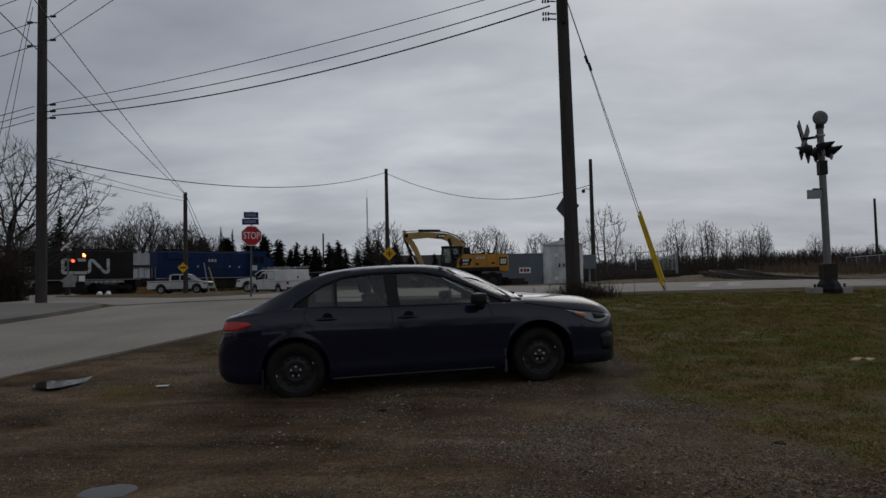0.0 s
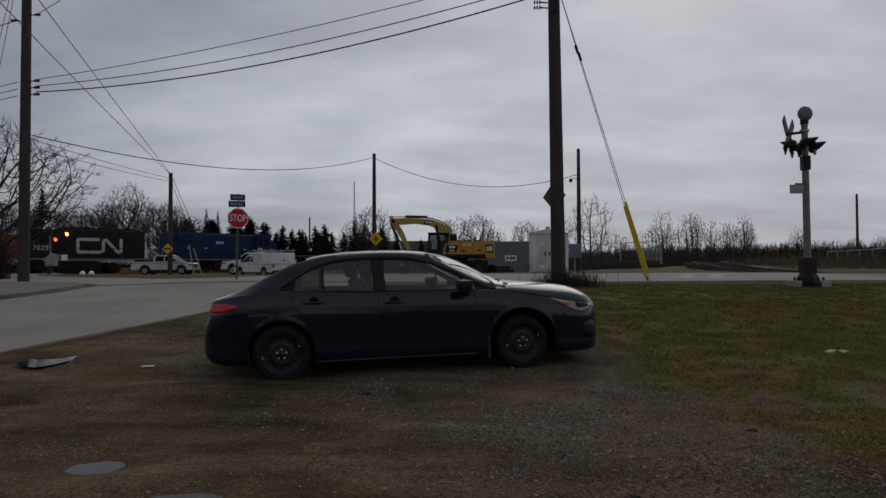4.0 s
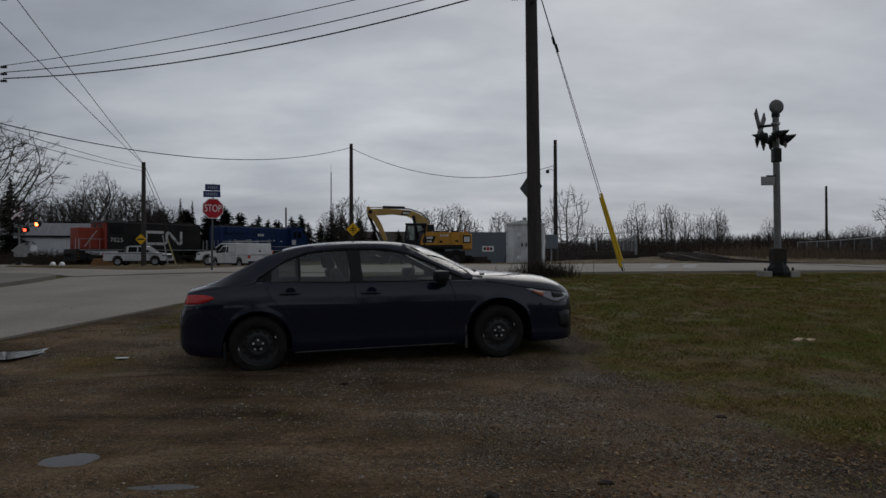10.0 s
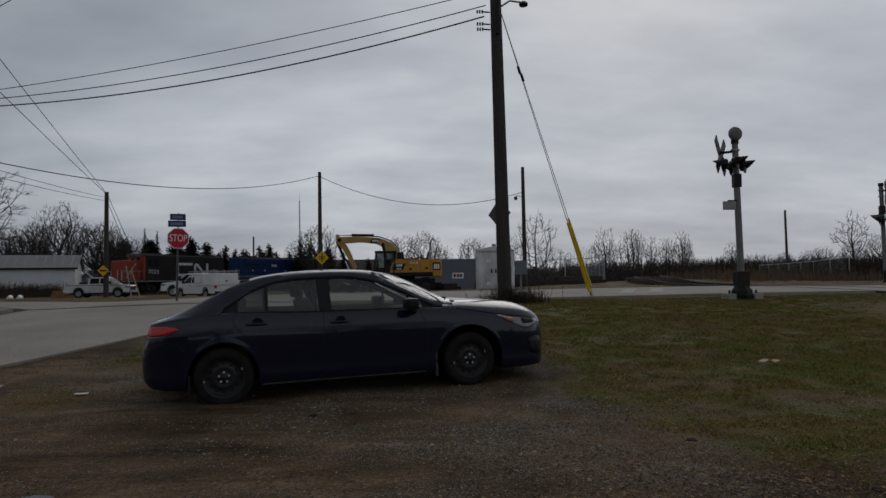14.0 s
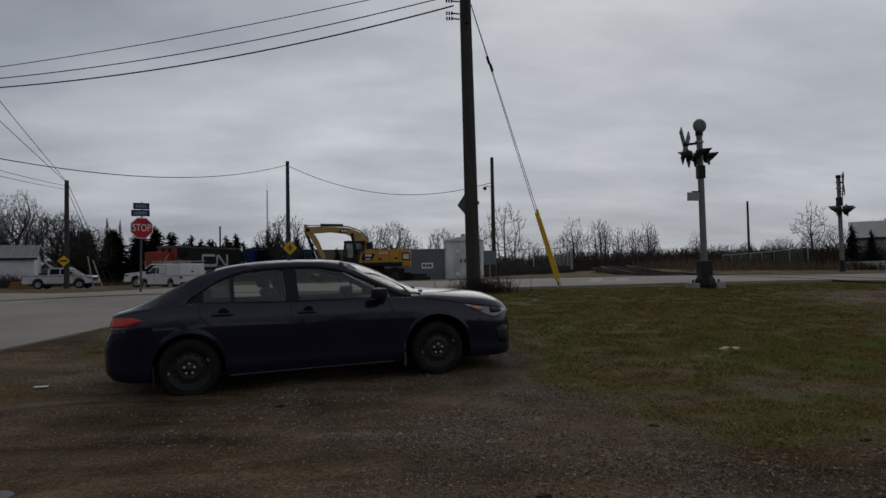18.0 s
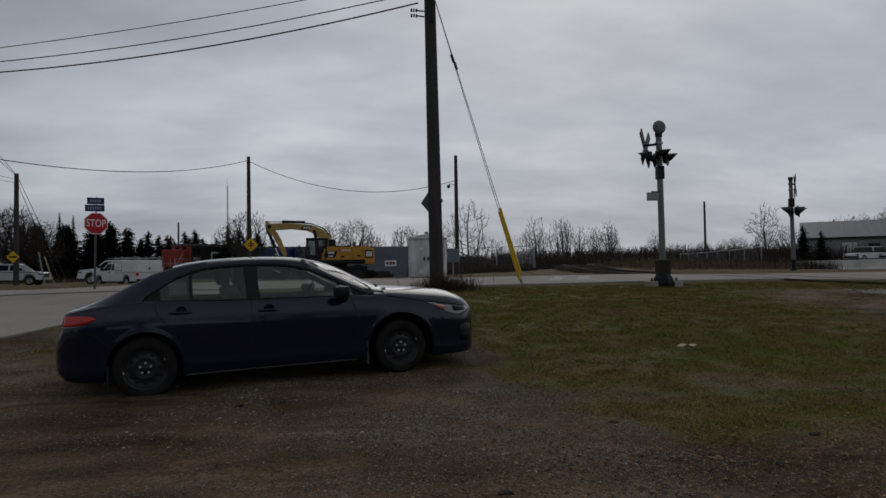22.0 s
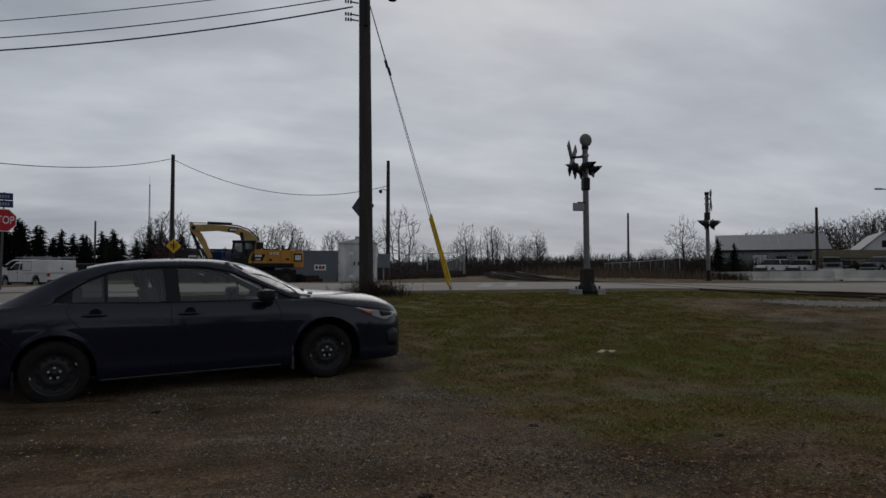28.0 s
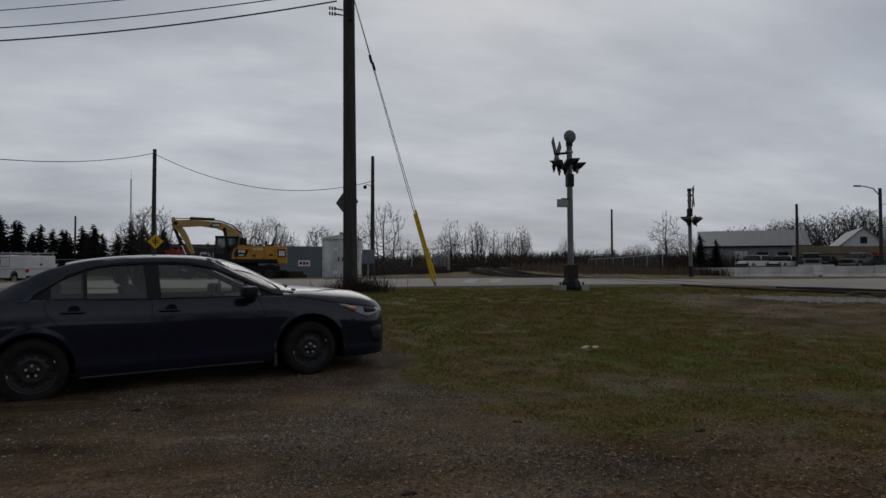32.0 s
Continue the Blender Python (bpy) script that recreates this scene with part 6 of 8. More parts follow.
    # cab
    cab = part("cab_floor", bx(-1.70, -0.5, -1.22, -0.3, 1.1, 1.2), M["dark_metal"], t)
    for x, top in ((-1.66, -1.58), (-1.08, -1.06), (-0.52, -0.46)):
        for y in (-1.22, -0.3):
            part("cab_post", tube(bmesh.new(), [(x, y, 1.2), (x, y, 1.75), (top, y, 2.52)], 0.05, 6), M["dark_metal"], cab)
    part("cab_roof", bx(-1.66, -0.36, -1.28, -0.25, 2.49, 2.62, bevel=0.05), M["dark_metal"], cab)
    part("cab_door", bx(-1.68, -0.55, -1.24, -1.2, 1.15, 1.62, bevel=0.01), M["dark_metal"], cab)
    part("cab_glass", bx(-1.60, -0.50, -1.21, -0.31, 1.62, 2.49), M["car_glass_dark"], cab)
    part("cab_seat", bx(-1.0, -0.55, -1.0, -0.5, 1.2, 2.15, bevel=0.08), M["plastic_black"], cab)
    part("cab_mirror", bx(-0.34, 0.06, -1.22, -1.16, 2.12, 2.52, bevel=0.03), M["dark_metal"], cab)
    # boom: a bent box girder, thick at the elbow
    boom = [(-0.15, 1.7), (-0.08, 2.3), (-0.36, 2.85), (-0.77, 3.19), (-1.10, 3.35), (-1.43, 3.45), (-2.32, 3.53), (-3.09, 3.56), (-3.86, 3.54), (-4.0, 3.42), (-3.80, 3.17), (-3.43, 3.16), (-2.54, 3.22), (-1.66, 3.11), (-1.22, 2.92), (-0.80, 2.5), (-0.60, 1.7)]
    b = prism(bmesh.new(), boom, -0.24, 0.24)
    bo = part("boom", b, M["boom_yellow"], t, "bent dusty yellow boom")
    part("boom_badge", prism(bmesh.new(), [(-2.02, 3.16), (-1.86, 3.40), (-1.36, 3.40), (-1.52, 3.16)], -0.254, -0.243), M["sign_black"], bo)
    for k in range(3):
        part("badge_mark", bx(-1.84 + 0.13 * k, -1.74 + 0.13 * k, -0.262, -0.253, 3.22, 3.34), M["sign_white"], bo)
    for y in (-0.27, 0.27):
        part("boom_pin", cyl(bmesh.new(), (-3.83, y - 0.02, 3.36), (-3.83, y + 0.02, 3.36), 0.12, n=12), M["dark_metal"], bo)
        part("boom_pin", cyl(bmesh.new(), (-1.2, y - 0.02, 3.05), (-1.2, y + 0.02, 3.05), 0.10, n=12), M["dark_metal"], bo)
    st = prism(bmesh.new(), [(-4.08, 3.68), (-3.92, 3.70), (-3.74, 3.40), (-3.40, 3.02), (-3.18, 2.62), (-2.82, 1.66), (-3.0, 1.58), (-3.28, 2.12), (-3.62, 2.75), (-3.98, 3.18)], -0.17, 0.17)
    s = part("stick", st, M["boom_yellow"], t, "dusty yellow dipper stick")
    part("stick_ram", cyl(bmesh.new(), (-1.75, 0, 3.62), (-3.10, 0, 3.66), 0.085, n=10), M["dark_metal"], t, "dark hydraulic ram")
    part("ram_rod", cyl(bmesh.new(), (-3.10, 0, 3.66), (-4.0, 0, 3.66), 0.04, n=8), M["chrome"], t)
    part("hose_run", tube(bmesh.new(), [(-0.2, -0.15, 2.75), (-0.75, -0.15, 3.28), (-1.4, -0.15, 3.52), (-2.3, -0.15, 3.60), (-3.0, -0.15, 3.64)], 0.04, 6), M["plastic_black"], t)
    part("bucket_ram", cyl(bmesh.new(), (-4.0, -0.0, 3.3), (-3.52, 0, 2.1), 0.085, n=8), M["dark_metal"], s)
    part("ram_rod", cyl(bmesh.new(), (-3.52, 0, 2.1), (-3.3, 0, 1.55), 0.04, n=8), M["chrome"], s)
    part("linkage", bx(-3.5, -3.0, -0.2, 0.2, 1.25, 1.6, bevel=0.05), M["dark_metal"], s)
    for y in (-0.55, 0.55):
        part("lift_ram", cyl(bmesh.new(), (-0.9, y * 0.6, 1.4), (-1.2, y * 0.6, 3.05), 0.09, n=8), M["dark_metal"], t)
    bk = prism(bmesh.new(), [(-3.5, 1.3), (-2.75, 1.35), (-2.5, 0.8), (-2.7, 0.3), (-3.2, 0.15), (-3.7, 0.5), (-3.55, 0.75), (-3.2, 0.6), (-3.0, 0.9)], -0.55, 0.55)
    part("bucket", bk, M["dark_metal"], t, "dark toothed bucket resting near the ground")
    return t


build_excavator()


# ---- boxes, cabinets, fences ----
def build_cabinet():
    z = land(4.2, 32)
    t = thing("relay_cabinet", pose(4.2, 32.0, z, 0, 0, -14), "weathered silver-grey signal relay cabinet with double doors", "cabinet")
    part("housing", bx(-0.78, 0.98, -0.62, 0.62, 0.0, 1.86, bevel=0.015), M["relay"], t)
    roof = prism(bmesh.new(), [(-0.84, 1.86), (-0.84, 1.90), (0.1, 2.08), (1.04, 1.90), (1.04, 1.86)], -0.7, 0.7)
    part("roof", roof, M["relay"], t)
    part("vent", cyl(bmesh.new(), (0.05, 0, 2.05), (0.05, 0, 2.22), 0.10, n=10), M["galv"], t)
    for x0, x1 in ((-0.74, 0.09), (0.11, 0.94)):
        d = part("door", bx(x0, x1, -0.645, -0.615, 0.06, 1.62, bevel=0.008), M["relay"], t)
        part("handle", bx(x1 - 0.12 if x0 < 0 else x0 + 0.06, x1 - 0.06 if x0 < 0 else x0 + 0.12, -0.68, -0.64, 0.8, 0.98), M["dark_metal"], d)
        for zz in (0.3, 0.9, 1.45):
            part("hinge", bx(x0 - 0.01 if x0 < 0 else x1 - 0.04, x0 + 0.04 if x0 < 0 else x1 + 0.01, -0.655, -0.64, zz, zz + 0.09), M["galv"], d)
        for zz in (1.30, 0.2):
            for k in range(2):
                part("notice", bx(x0 + 0.5 + 0.1 * k, x0 + 0.58 + 0.1 * k, -0.652, -0.644, zz, zz + 0.16), M["sign_white"], d)
    part("plinth", bx(-0.85, 1.05, -0.7, 0.7, -0.2, 0.02, bevel=0.01), M["concrete"], t)


M["relay"] = mat("weathered_silver_cabinet_paint", (0.74, 0.75, 0.755), 0.5, 0.05, 0.18, 1.6, 0.15, 30, (0.24, 0.24, 0.235), 0.7, stretch=(1.5, 1.5, 0.5))
build_cabinet()
jb = thing("meter_box", pose(6.9, 40, land(7, 40)), "small grey meter box on a post", "utility box")
part("box", bx(-0.35, 0.35, -0.2, 0.2, 0.75, 1.6, bevel=0.03), M["container"], jb)
part("post", cyl(bmesh.new(), (0, 0.1, 0), (0, 0.1, 1.0), 0.05), M["galv"], jb)


def build_container(m, L, h, label):
    t = thing("storage_container", m, label, "container", "storage containers")
    part("body", bx(0, L, 0, 2.44, 0.1, h, bevel=0.02), M["container"], t)
    n = int(L / 0.28)
    b0 = bx(-0.06, 0.06, -0.035, 0.0, 0.22, h - 0.12, bevel=0.0)
    first = part("rib", b0, M["container"], t, m=pose(0.14, 0, 0))
    for i in range(1, n):
        o = first.copy()
        scene.collection.objects.link(o)
        o.matrix_basis = pose(0.14 + i * 0.28, 0, 0)
    part("top_rail", bx(0, L, -0.05, 0.0, h - 0.12, h), M["container"], t)
    part("bottom_rail", bx(0, L, -0.05, 0.0, 0.1, 0.24), M["container"], t)
    for x in (0, L):
        part("corner_post", bx(x - 0.07, x + 0.07, -0.06, 0.08, 0.08, h + 0.02), M["container"], t)
    return t


c1 = build_container(pose(0.2, 52, land(2, 52), 0, 0, -2), 6.1, 2.55, "slate grey-blue shipping container behind a fence")
part("notice_board", bx(3.2, 4.1, -0.075, -0.055, 1.0, 1.45), M["sign_white"], c1)
for x in (3.3, 3.8):
    part("bar", bx(x, x + 0.18, -0.085, -0.076, 1.12, 1.34), M["sign_black"], c1)
part("bar", bx(3.55, 3.75, -0.085, -0.076, 1.1, 1.36), M["sign_red"], c1)


def chain_fence(pts, h, label, step_=3.0, name="chain_link_fence"):
    t = thing(name, pose(pts[0][0], pts[0][1], land(*pts[0])), label, "fence", "chain link fences")
    o = Vector((pts[0][0], pts[0][1], land(*pts[0])))
    top, b = [], bmesh.new()
    for (x0, y0), (x1, y1) in zip(pts, pts[1:]):
        d = math.hypot(x1 - x0, y1 - y0)
        n = max(1, round(d / step_))
        for i in range(n + 1):
            x, y = x0 + (x1 - x0) * i / n, y0 + (y1 - y0) * i / n
            p = Vector((x, y, land(x, y))) - o
            part("post", cyl(bmesh.new(), p - Vector((0, 0, 0.1)), p + Vector((0, 0, h + 0.05)), 0.035, n=6), M["galv"], t)
            top.append(p + Vector((0, 0, h)))
        # wire mesh: crossing thin strands
        m = int(d / 0.14)
        for i in range(m):
            for s in (1, -1):
                f0, f1 = i / m, (i + s * h / 0.14 * 0.6) / m
                if not 0 <= f1 <= 1:
                    continue
                xa, ya, xb, yb = x0 + (x1 - x0) * f0, y0 + (y1 - y0) * f0, x0 + (x1 - x0) * f1, y0 + (y1 - y0) * f1
                pa, pb = Vector((xa, ya, land(xa, ya))) - o, Vector((xb, yb, land(xb, yb) + h)) - o
                cyl(b, pa, pb, 0.0022, n=3, caps=False)
    part("top_rail", tube(bmesh.new(), top, 0.028, 6), M["galv"], t)
    tagged(part("mesh", b, M["galv"], t, "grey wire mesh"), kind="stuff")
    return t


chain_fence([(5.6, 46), (13.8, 46)], 1.95, "galvanised chain link fence before the scrub")
g = chain_fence([(13.9, 46), (16.2, 60)], 1.9, "galvanised chain link fence running away into scrub")
chain_fence([(31.2, 45), (33.0, 52), (36.1, 66)], 1.9, "galvanised chain link fence running beside the dry scrub")
chain_fence([(-17, 64), (-5, 60), (4, 57)], 1.7, "galvanised chain link fence behind the parked trucks")


def jersey(m, label, L=3.0, group="concrete barriers"):
    t = tagged(part("concrete_barrier", prism(bmesh.new(), [(-0.3, 0), (-0.3, 0.1), (-0.12, 0.34), (-0.09, 0.82), (0.09, 0.82), (0.12, 0.34), (0.3, 0.1), (0.3, 0)], 0.015, L - 0.015, pose(0, 0, 0, 0, 0, 0)), M["concrete_white"], m=m), label, "barrier", group)
    for y in (0.5, L - 0.8):
        for s in (-1, 1):
            part("lifting_slot", bx(min(s * 0.312, s * 0.25), max(s * 0.312, s * 0.25), y, y + 0.3, 0.0, 0.11), M["sign_black"], t)
    return t


for i in range(4):
    x, y = 31.2 + 0.98 * i, 41.2 - 1.74 * i
    jersey(pose(x, y, land(x, y) - 0.14, 0, 0, 209.4), "pale concrete traffic barrier with lifting slots", 2.0)
for i in range(5):
    x, y = 35.1 + 0.62 * i, 33.4 - 3.04 * i
    jersey(pose(x, y, land(x, y) - 0.14, 0, 0, 191.5), "pale concrete traffic barrier with lifting slots", 3.1)
jersey(pose(35.6, 36.0, land(35.6, 36), 0, 0, 205), "grey concrete barrier set back in a gap", 2.2)

# leaning posts beside the gravel lot
lp = thing("leaning_posts", pose(-19.0, 46.5, land(-19, 46.5)), "pale leaning timber posts with a base board beside gravel", "posts")
part("post", cyl(bmesh.new(), (-0.25, 0, 0.0), (-0.65, 0, 2.25), 0.05, n=8), M["grey_paint"], lp)
part("post", cyl(bmesh.new(), (0.35, 0, 0.0), (-0.3, 0, 1.95), 0.05, n=8), mat("yellowed_post", (0.34, 0.30, 0.14), 0.8, 0, 0.2, 4, 0.2, 30), lp)
part("base_board", bx(-0.4, 0.6, -0.15, 0.15, 0.0, 0.08, bevel=0.01), M["concrete"], lp)


# ---- trees ----
def bare_tree(seed, height, width, thin=0.03, clear=0.18, fill=1500, step_len=0.022, lobes=5, shell=0.5, low=0.05):
    """A leafless tree that grows towards points spread through a lobed crown. Two lists of tapered pieces: thick wood and twigs."""
    rg = np.random.default_rng(seed)
    z0, rz, rx = height * clear, height * (1 - clear) / 2, width / 2
    d = rg.normal(size=(fill, 3))
    d /= np.linalg.norm(d, axis=1)[:, None]
    r = rg.random(fill) ** (1 / (3 + 3 * shell))
    az = np.arctan2(d[:, 1], d[:, 0])
    ph = rg.uniform(0, 6.28, 3)
    bulge = 0.84 + 0.10 * np.sin(az * 2 + ph[0]) + 0.09 * np.sin(az * lobes + ph[1] + 3 * d[:, 2]) + 0.07 * np.sin(d[:, 2] * 6 + ph[2])
    pts = d * (r * bulge)[:, None] * np.array((rx, rx, rz)) + np.array((0, 0, z0 + rz))
    pts = pts[pts[:, 2] > height * low]
    reach, kill, D = height * 0.20, height * step_len * 1.5, height * step_len
    n0 = max(2, int(height * (clear + 0.08) / D))
    nodes = [np.array((0.25 * D * math.sin(i * 0.7 + seed), 0.25 * D * math.cos(i * 0.9), -0.2 + D * i)) for i in range(n0 + 1)]
    parent = [-1] + list(range(n0))
    P = np.array(nodes)
    dist = np.linalg.norm(pts[:, None] - P[None], axis=2)
    near, dmin = dist.argmin(1), dist.min(1)
    for it in range(120):
        act = dmin < (reach if it > 12 else height)
        if not act.any() or len(nodes) > 5200:
            break
        ids = near[act]
        v = pts[act] - P[ids]
        v /= np.linalg.norm(v, axis=1)[:, None]
        uniq, inv = np.unique(ids, return_inverse=True)
        acc = np.zeros((len(uniq), 3))
        np.add.at(acc, inv, v)
        acc += rg.normal(scale=0.10, size=acc.shape)
        acc /= np.linalg.norm(acc, axis=1)[:, None]
        fresh = P[uniq] + acc * D
        base = len(nodes)
        nodes += list(fresh)
        parent += [int(u) for u in uniq]
        P = np.vstack((P, fresh))
        nd = np.linalg.norm(pts[:, None] - fresh[None], axis=2)
        k, m = nd.argmin(1), nd.min(1)
        better = m < dmin
        near[better], dmin[better] = base + k[better], m[better]
        keep = dmin > kill
        pts, near, dmin = pts[keep], near[keep], dmin[keep]
        if not len(pts):
            break
    n = len(nodes)
    tall, wide = max(p[2] for p in nodes), sorted(math.hypot(p[0], p[1]) for p in nodes)[int(n * 0.97)]
    nodes = [np.array((p[0] * width * 0.47 / wide, p[1] * width * 0.47 / wide, p[2] * height * 0.97 / tall)) for p in nodes]
    heart = np.array((0, 0, height * (clear + 0.1)))
    kids = [0] * n
    area = [0.0] * n
    for i in range(n - 1, 0, -1):
        if not kids[i]:
            area[i] = thin ** 2.2
        kids[parent[i]] += 1
        area[parent[i]] += area[i]
    rad = [max(a, 1e-9) ** (1 / 2.2) for a in area]
    wood, twigs = ([], []), ([], [])

    def limb(p, q, r0, r1):
        thick = r0 > thin * 3
        vs, fs = wood if thick else twigs
        m = 6 if thick else 3
        p, q = Vector(p), Vector(q)
        s, w = frame_at(p, q - p)
        o = len(vs)
        for c, rr in ((p, r0), (q, r1)):
            for k in range(m):
                a = 2 * math.pi * k / m
                vs.append(tuple(c + (s * math.cos(a) + w * math.sin(a)) * rr))
        for k in range(m):
            fs.append((o + k, o + (k + 1) % m, o + m + (k + 1) % m, o + m + k))
    for i in range(1, n):
        j = parent[i]
        limb(nodes[j], nodes[i], min(rad[j], rad[i] * 1.35), rad[i])
        if not kids[i]:
            go = nodes[i] - heart
            go = go / np.linalg.norm(go) * D + 0.5 * (nodes[i] - nodes[j])
            for _ in range(5):
                limb(nodes[i], nodes[i] + go * rg.uniform(0.5, 1.7) + rg.normal(scale=0.62 * D, size=3), rad[i] * 0.8, rad[i] * 0.45)
    return wood, twigs


def tree_thing(seed, height, m, label, **kw):
    wood, twigs = bare_tree(seed, height, **kw)
    t = thing("bare_tree", m, label, "tree", "bare trees")
    part("trunk", wood, M["bark"], t)
    part("crown", twigs, M["twig"], t, "leafless crown of fine twigs")
    return t


def plant(proto, rows, full):
    """Copies of a tree: x, y, height and turn."""
    for x, y, h, turn in rows:
        k = h / full
        copy_thing(proto, pose(x, y, gz(x, y), 0, 0, turn) @ Matrix.Scale(k, 4))


def conifer(seed, height, width, m, label, gaps=0.2):
    rg = rnd(seed)
    t = thing("conifer", m, label, "tree", "conifers")
    part("trunk", cyl(bmesh.new(), (0, 0, -0.2), (0, 0, height * 0.97), height * 0.018, 0.015, 7), M["bark"], t)
    vs, fs = [], []
    lev = int(height * 4.2)
    for i in range(lev):
        f = i / lev
        z = height * (0.10 + 0.90 * f)
        reach = width * (1 - f) ** 0.8 * rg.uniform(0.8, 1.1) + 0.12
        for k in range(10):
            if rg.random() < gaps:
                continue
            a = rg.uniform(0, 2 * math.pi)
            rr = reach * rg.uniform(0.45, 1.15)
            z = height * (0.10 + 0.90 * f) + rg.uniform(-0.35, 0.35)
            d = Vector((math.cos(a), math.sin(a), 0))
            for j in range(7):
                g = (j + rg.random()) / 7
                c = d * rr * g + Vector((0, 0, z - 0.22 * rr * g + 0.06))
                s = rr * 0.17 * (1.15 - g * 0.6) + 0.07
                for _ in range(2):
                    o = len(vs)
                    u = Vector((rg.uniform(-1, 1), rg.uniform(-1, 1), rg.uniform(-0.5, 0.3))).normalized() * s
                    w = Vector((rg.uniform(-1, 1), rg.uniform(-1, 1), rg.uniform(-0.6, 0.6))).normalized() * s * 0.6
                    vs += [tuple(c + u), tuple(c - u * 0.4 + w), tuple(c - u * 0.4 - w)]
                    fs.append((o, o + 1, o + 2))
    part("crown", (vs, fs), M["needles"], t, "dark needled crown")
    return t


def gz(x, y):
    return land(x, y)


T_A = tree_thing(11, 13.4, pose(-49.7, 95, gz(-49, 95)), "large leafless broad-crowned tree behind the railway", width=9.8, thin=0.018, clear=0.16, fill=3000, step_len=0.019)
T_A2 = tree_thing(13, 10.4, pose(-55.4, 97, gz(-55, 97)), "leafless round-crowned tree behind the railway", width=8.4, thin=0.019, clear=0.14, fill=2200, step_len=0.020)
plant(T_A2, ((-58.6, 98, 9.4, 70), (-62, 96, 9.8, 200), (-66, 101, 10.4, 300), (-70.5, 98, 11.0, 40), (-75, 103, 11.4, 150), (-44.6, 97, 10.2, 110), (-41.9, 99, 8.6, 260), (-46.6, 99, 10.6, 20), (-52.8, 100, 10.8, 330), (-60.2, 104, 9.4, 95), (-57.0, 101, 9.4, 15), (-64.0, 98, 9.0, 240), (-46.0, 103, 8.6, 170)), 10.4)
T_B = tree_thing(23, 9.0, pose(-12.6, 90, gz(-13, 90)), "leafless spreading tree behind the excavator", width=7.2, thin=0.016, clear=0.12, fill=2000, step_len=0.021)
plant(T_B, ((-1.5, 95, 7.8, 60), (2.0, 92, 8.1, 160), (-15.6, 96, 7.4, 250), (9.6, 100, 7.5, 310), (4.4, 98, 6.4, 10)), 9.0)
T_C = tree_thing(37, 6.5, pose(10.8, 55, gz(10, 55)), "slender leafless young tree beside the fence", width=3.6, thin=0.014, clear=0.14, fill=420, step_len=0.030)
plant(T_C, ((8.9, 57, 4.8, 50), (12.6, 60, 4.2, 120), (14.6, 63, 3.8, 210)), 6.5)
T_D = tree_thing(41, 9.6, pose(33.2, 110, gz(33, 110)), "tall narrow leafless tree at the edge of the scrub", width=4.4, thin=0.019, clear=0.20, fill=900, step_len=0.024, shell=0.1)
T_D2 = tree_thing(43, 9.2, pose(38.4, 111, gz(38, 111)), "tall thin leafless poplar at the edge of the scrub", width=3.2, thin=0.019, clear=0.18, fill=600, step_len=0.026, shell=0.1)
plant(T_D, ((30.4, 112, 6.2, 50), (37.2, 110, 8.6, 20), (44.2, 111, 7.2, 220), (46.6, 110, 8.0, 260), (49.0, 114, 6.0, 30), (55.2, 110, 6.0, 70), (26.0, 108, 5.4, 10), (28.2, 113, 5.6, 200), (35.0, 114, 6.8, 140)), 9.6)
plant(T_D2, ((39.9, 113, 8.4, 300), (41.8, 112, 7.6, 240), (45.4, 113, 7.0, 80), (47.8, 112, 7.2, 150), (43.0, 115, 6.0, 90), (57.4, 112, 5.4, 170), (31.8, 111, 7.0, 40), (22.6, 112, 5.0, 90)), 9.2)
T_E = tree_thing(53, 6.4, pose(40.6, 58, gz(40.6, 58)), "lone leafless sapling behind the fence", width=3.8, thin=0.015, clear=0.30, fill=300, step_len=0.034, shell=0.0)
T_F = tree_thing(67, 11.5, pose(116, 124, gz(95, 122)), "leafless tree behind the long building", width=9.6, thin=0.021, clear=0.12, fill=1900, step_len=0.021)
for k, (x, y, s) in enumerate(((88, 126, 0.62), (94, 127, 0.68), (99, 122, 0.76), (105, 124, 0.85), (111, 126, 0.9), (121, 122, 1.0), (127, 124, 1.12), (134, 120, 1.28), (140, 123, 1.3), (146, 118, 1.2), (152, 116, 1.15), (83, 128, 0.5), (124, 130, 1.05), (74, 126, 0.42), (78, 124, 0.45), (82.0, 100, 0.58), (88.4, 99, 0.66), (94, 100, 0.74), (100.5, 101, 0.88), (107, 100, 0.96), (115, 99, 1.0))):
    copy_thing(T_F, pose(x, y, gz(x, y), 0, 0, 47 * k) @ Matrix.Scale(s, 4))
T_G = tree_thing(71, 8.4, pose(-23.6, 32, gz(-25, 32)), "leafless tree with long twiggy branches beside the road", width=10.5, thin=0.010, clear=0.10, fill=3400, step_len=0.021)
copy_thing(T_G, pose(-33.5, 36, gz(-33, 36), 0, 0, 130) @ Matrix.Scale(1.0, 4))

C_A = conifer(5, 10.8, 2.6, pose(-52.6, 80, gz(-52, 80)), "dark open-branched spruce beside the crossing", 0.35)
C_B = conifer(8, 7.4, 3.0, pose(-46, 116, gz(-46, 116)), "dense dark conifer in a row")
rr = rnd(4)
for i in range(34):
    x = -50.5 + i * 0.95 + rr.uniform(-0.5, 0.5) + (0 if i < 20 else (i - 20) * 0.55)
    y = 116 + rr.uniform(-4, 6)
    s = rr.uniform(1.10, 1.28) if i < 17 else rr.uniform(0.86, 1.06)
    copy_thing(C_B, pose(x, y, gz(x, y), 0, 0, rr.uniform(0, 360)) @ Matrix.Diagonal((s * 1.15, s * 1.15, s, 1)))
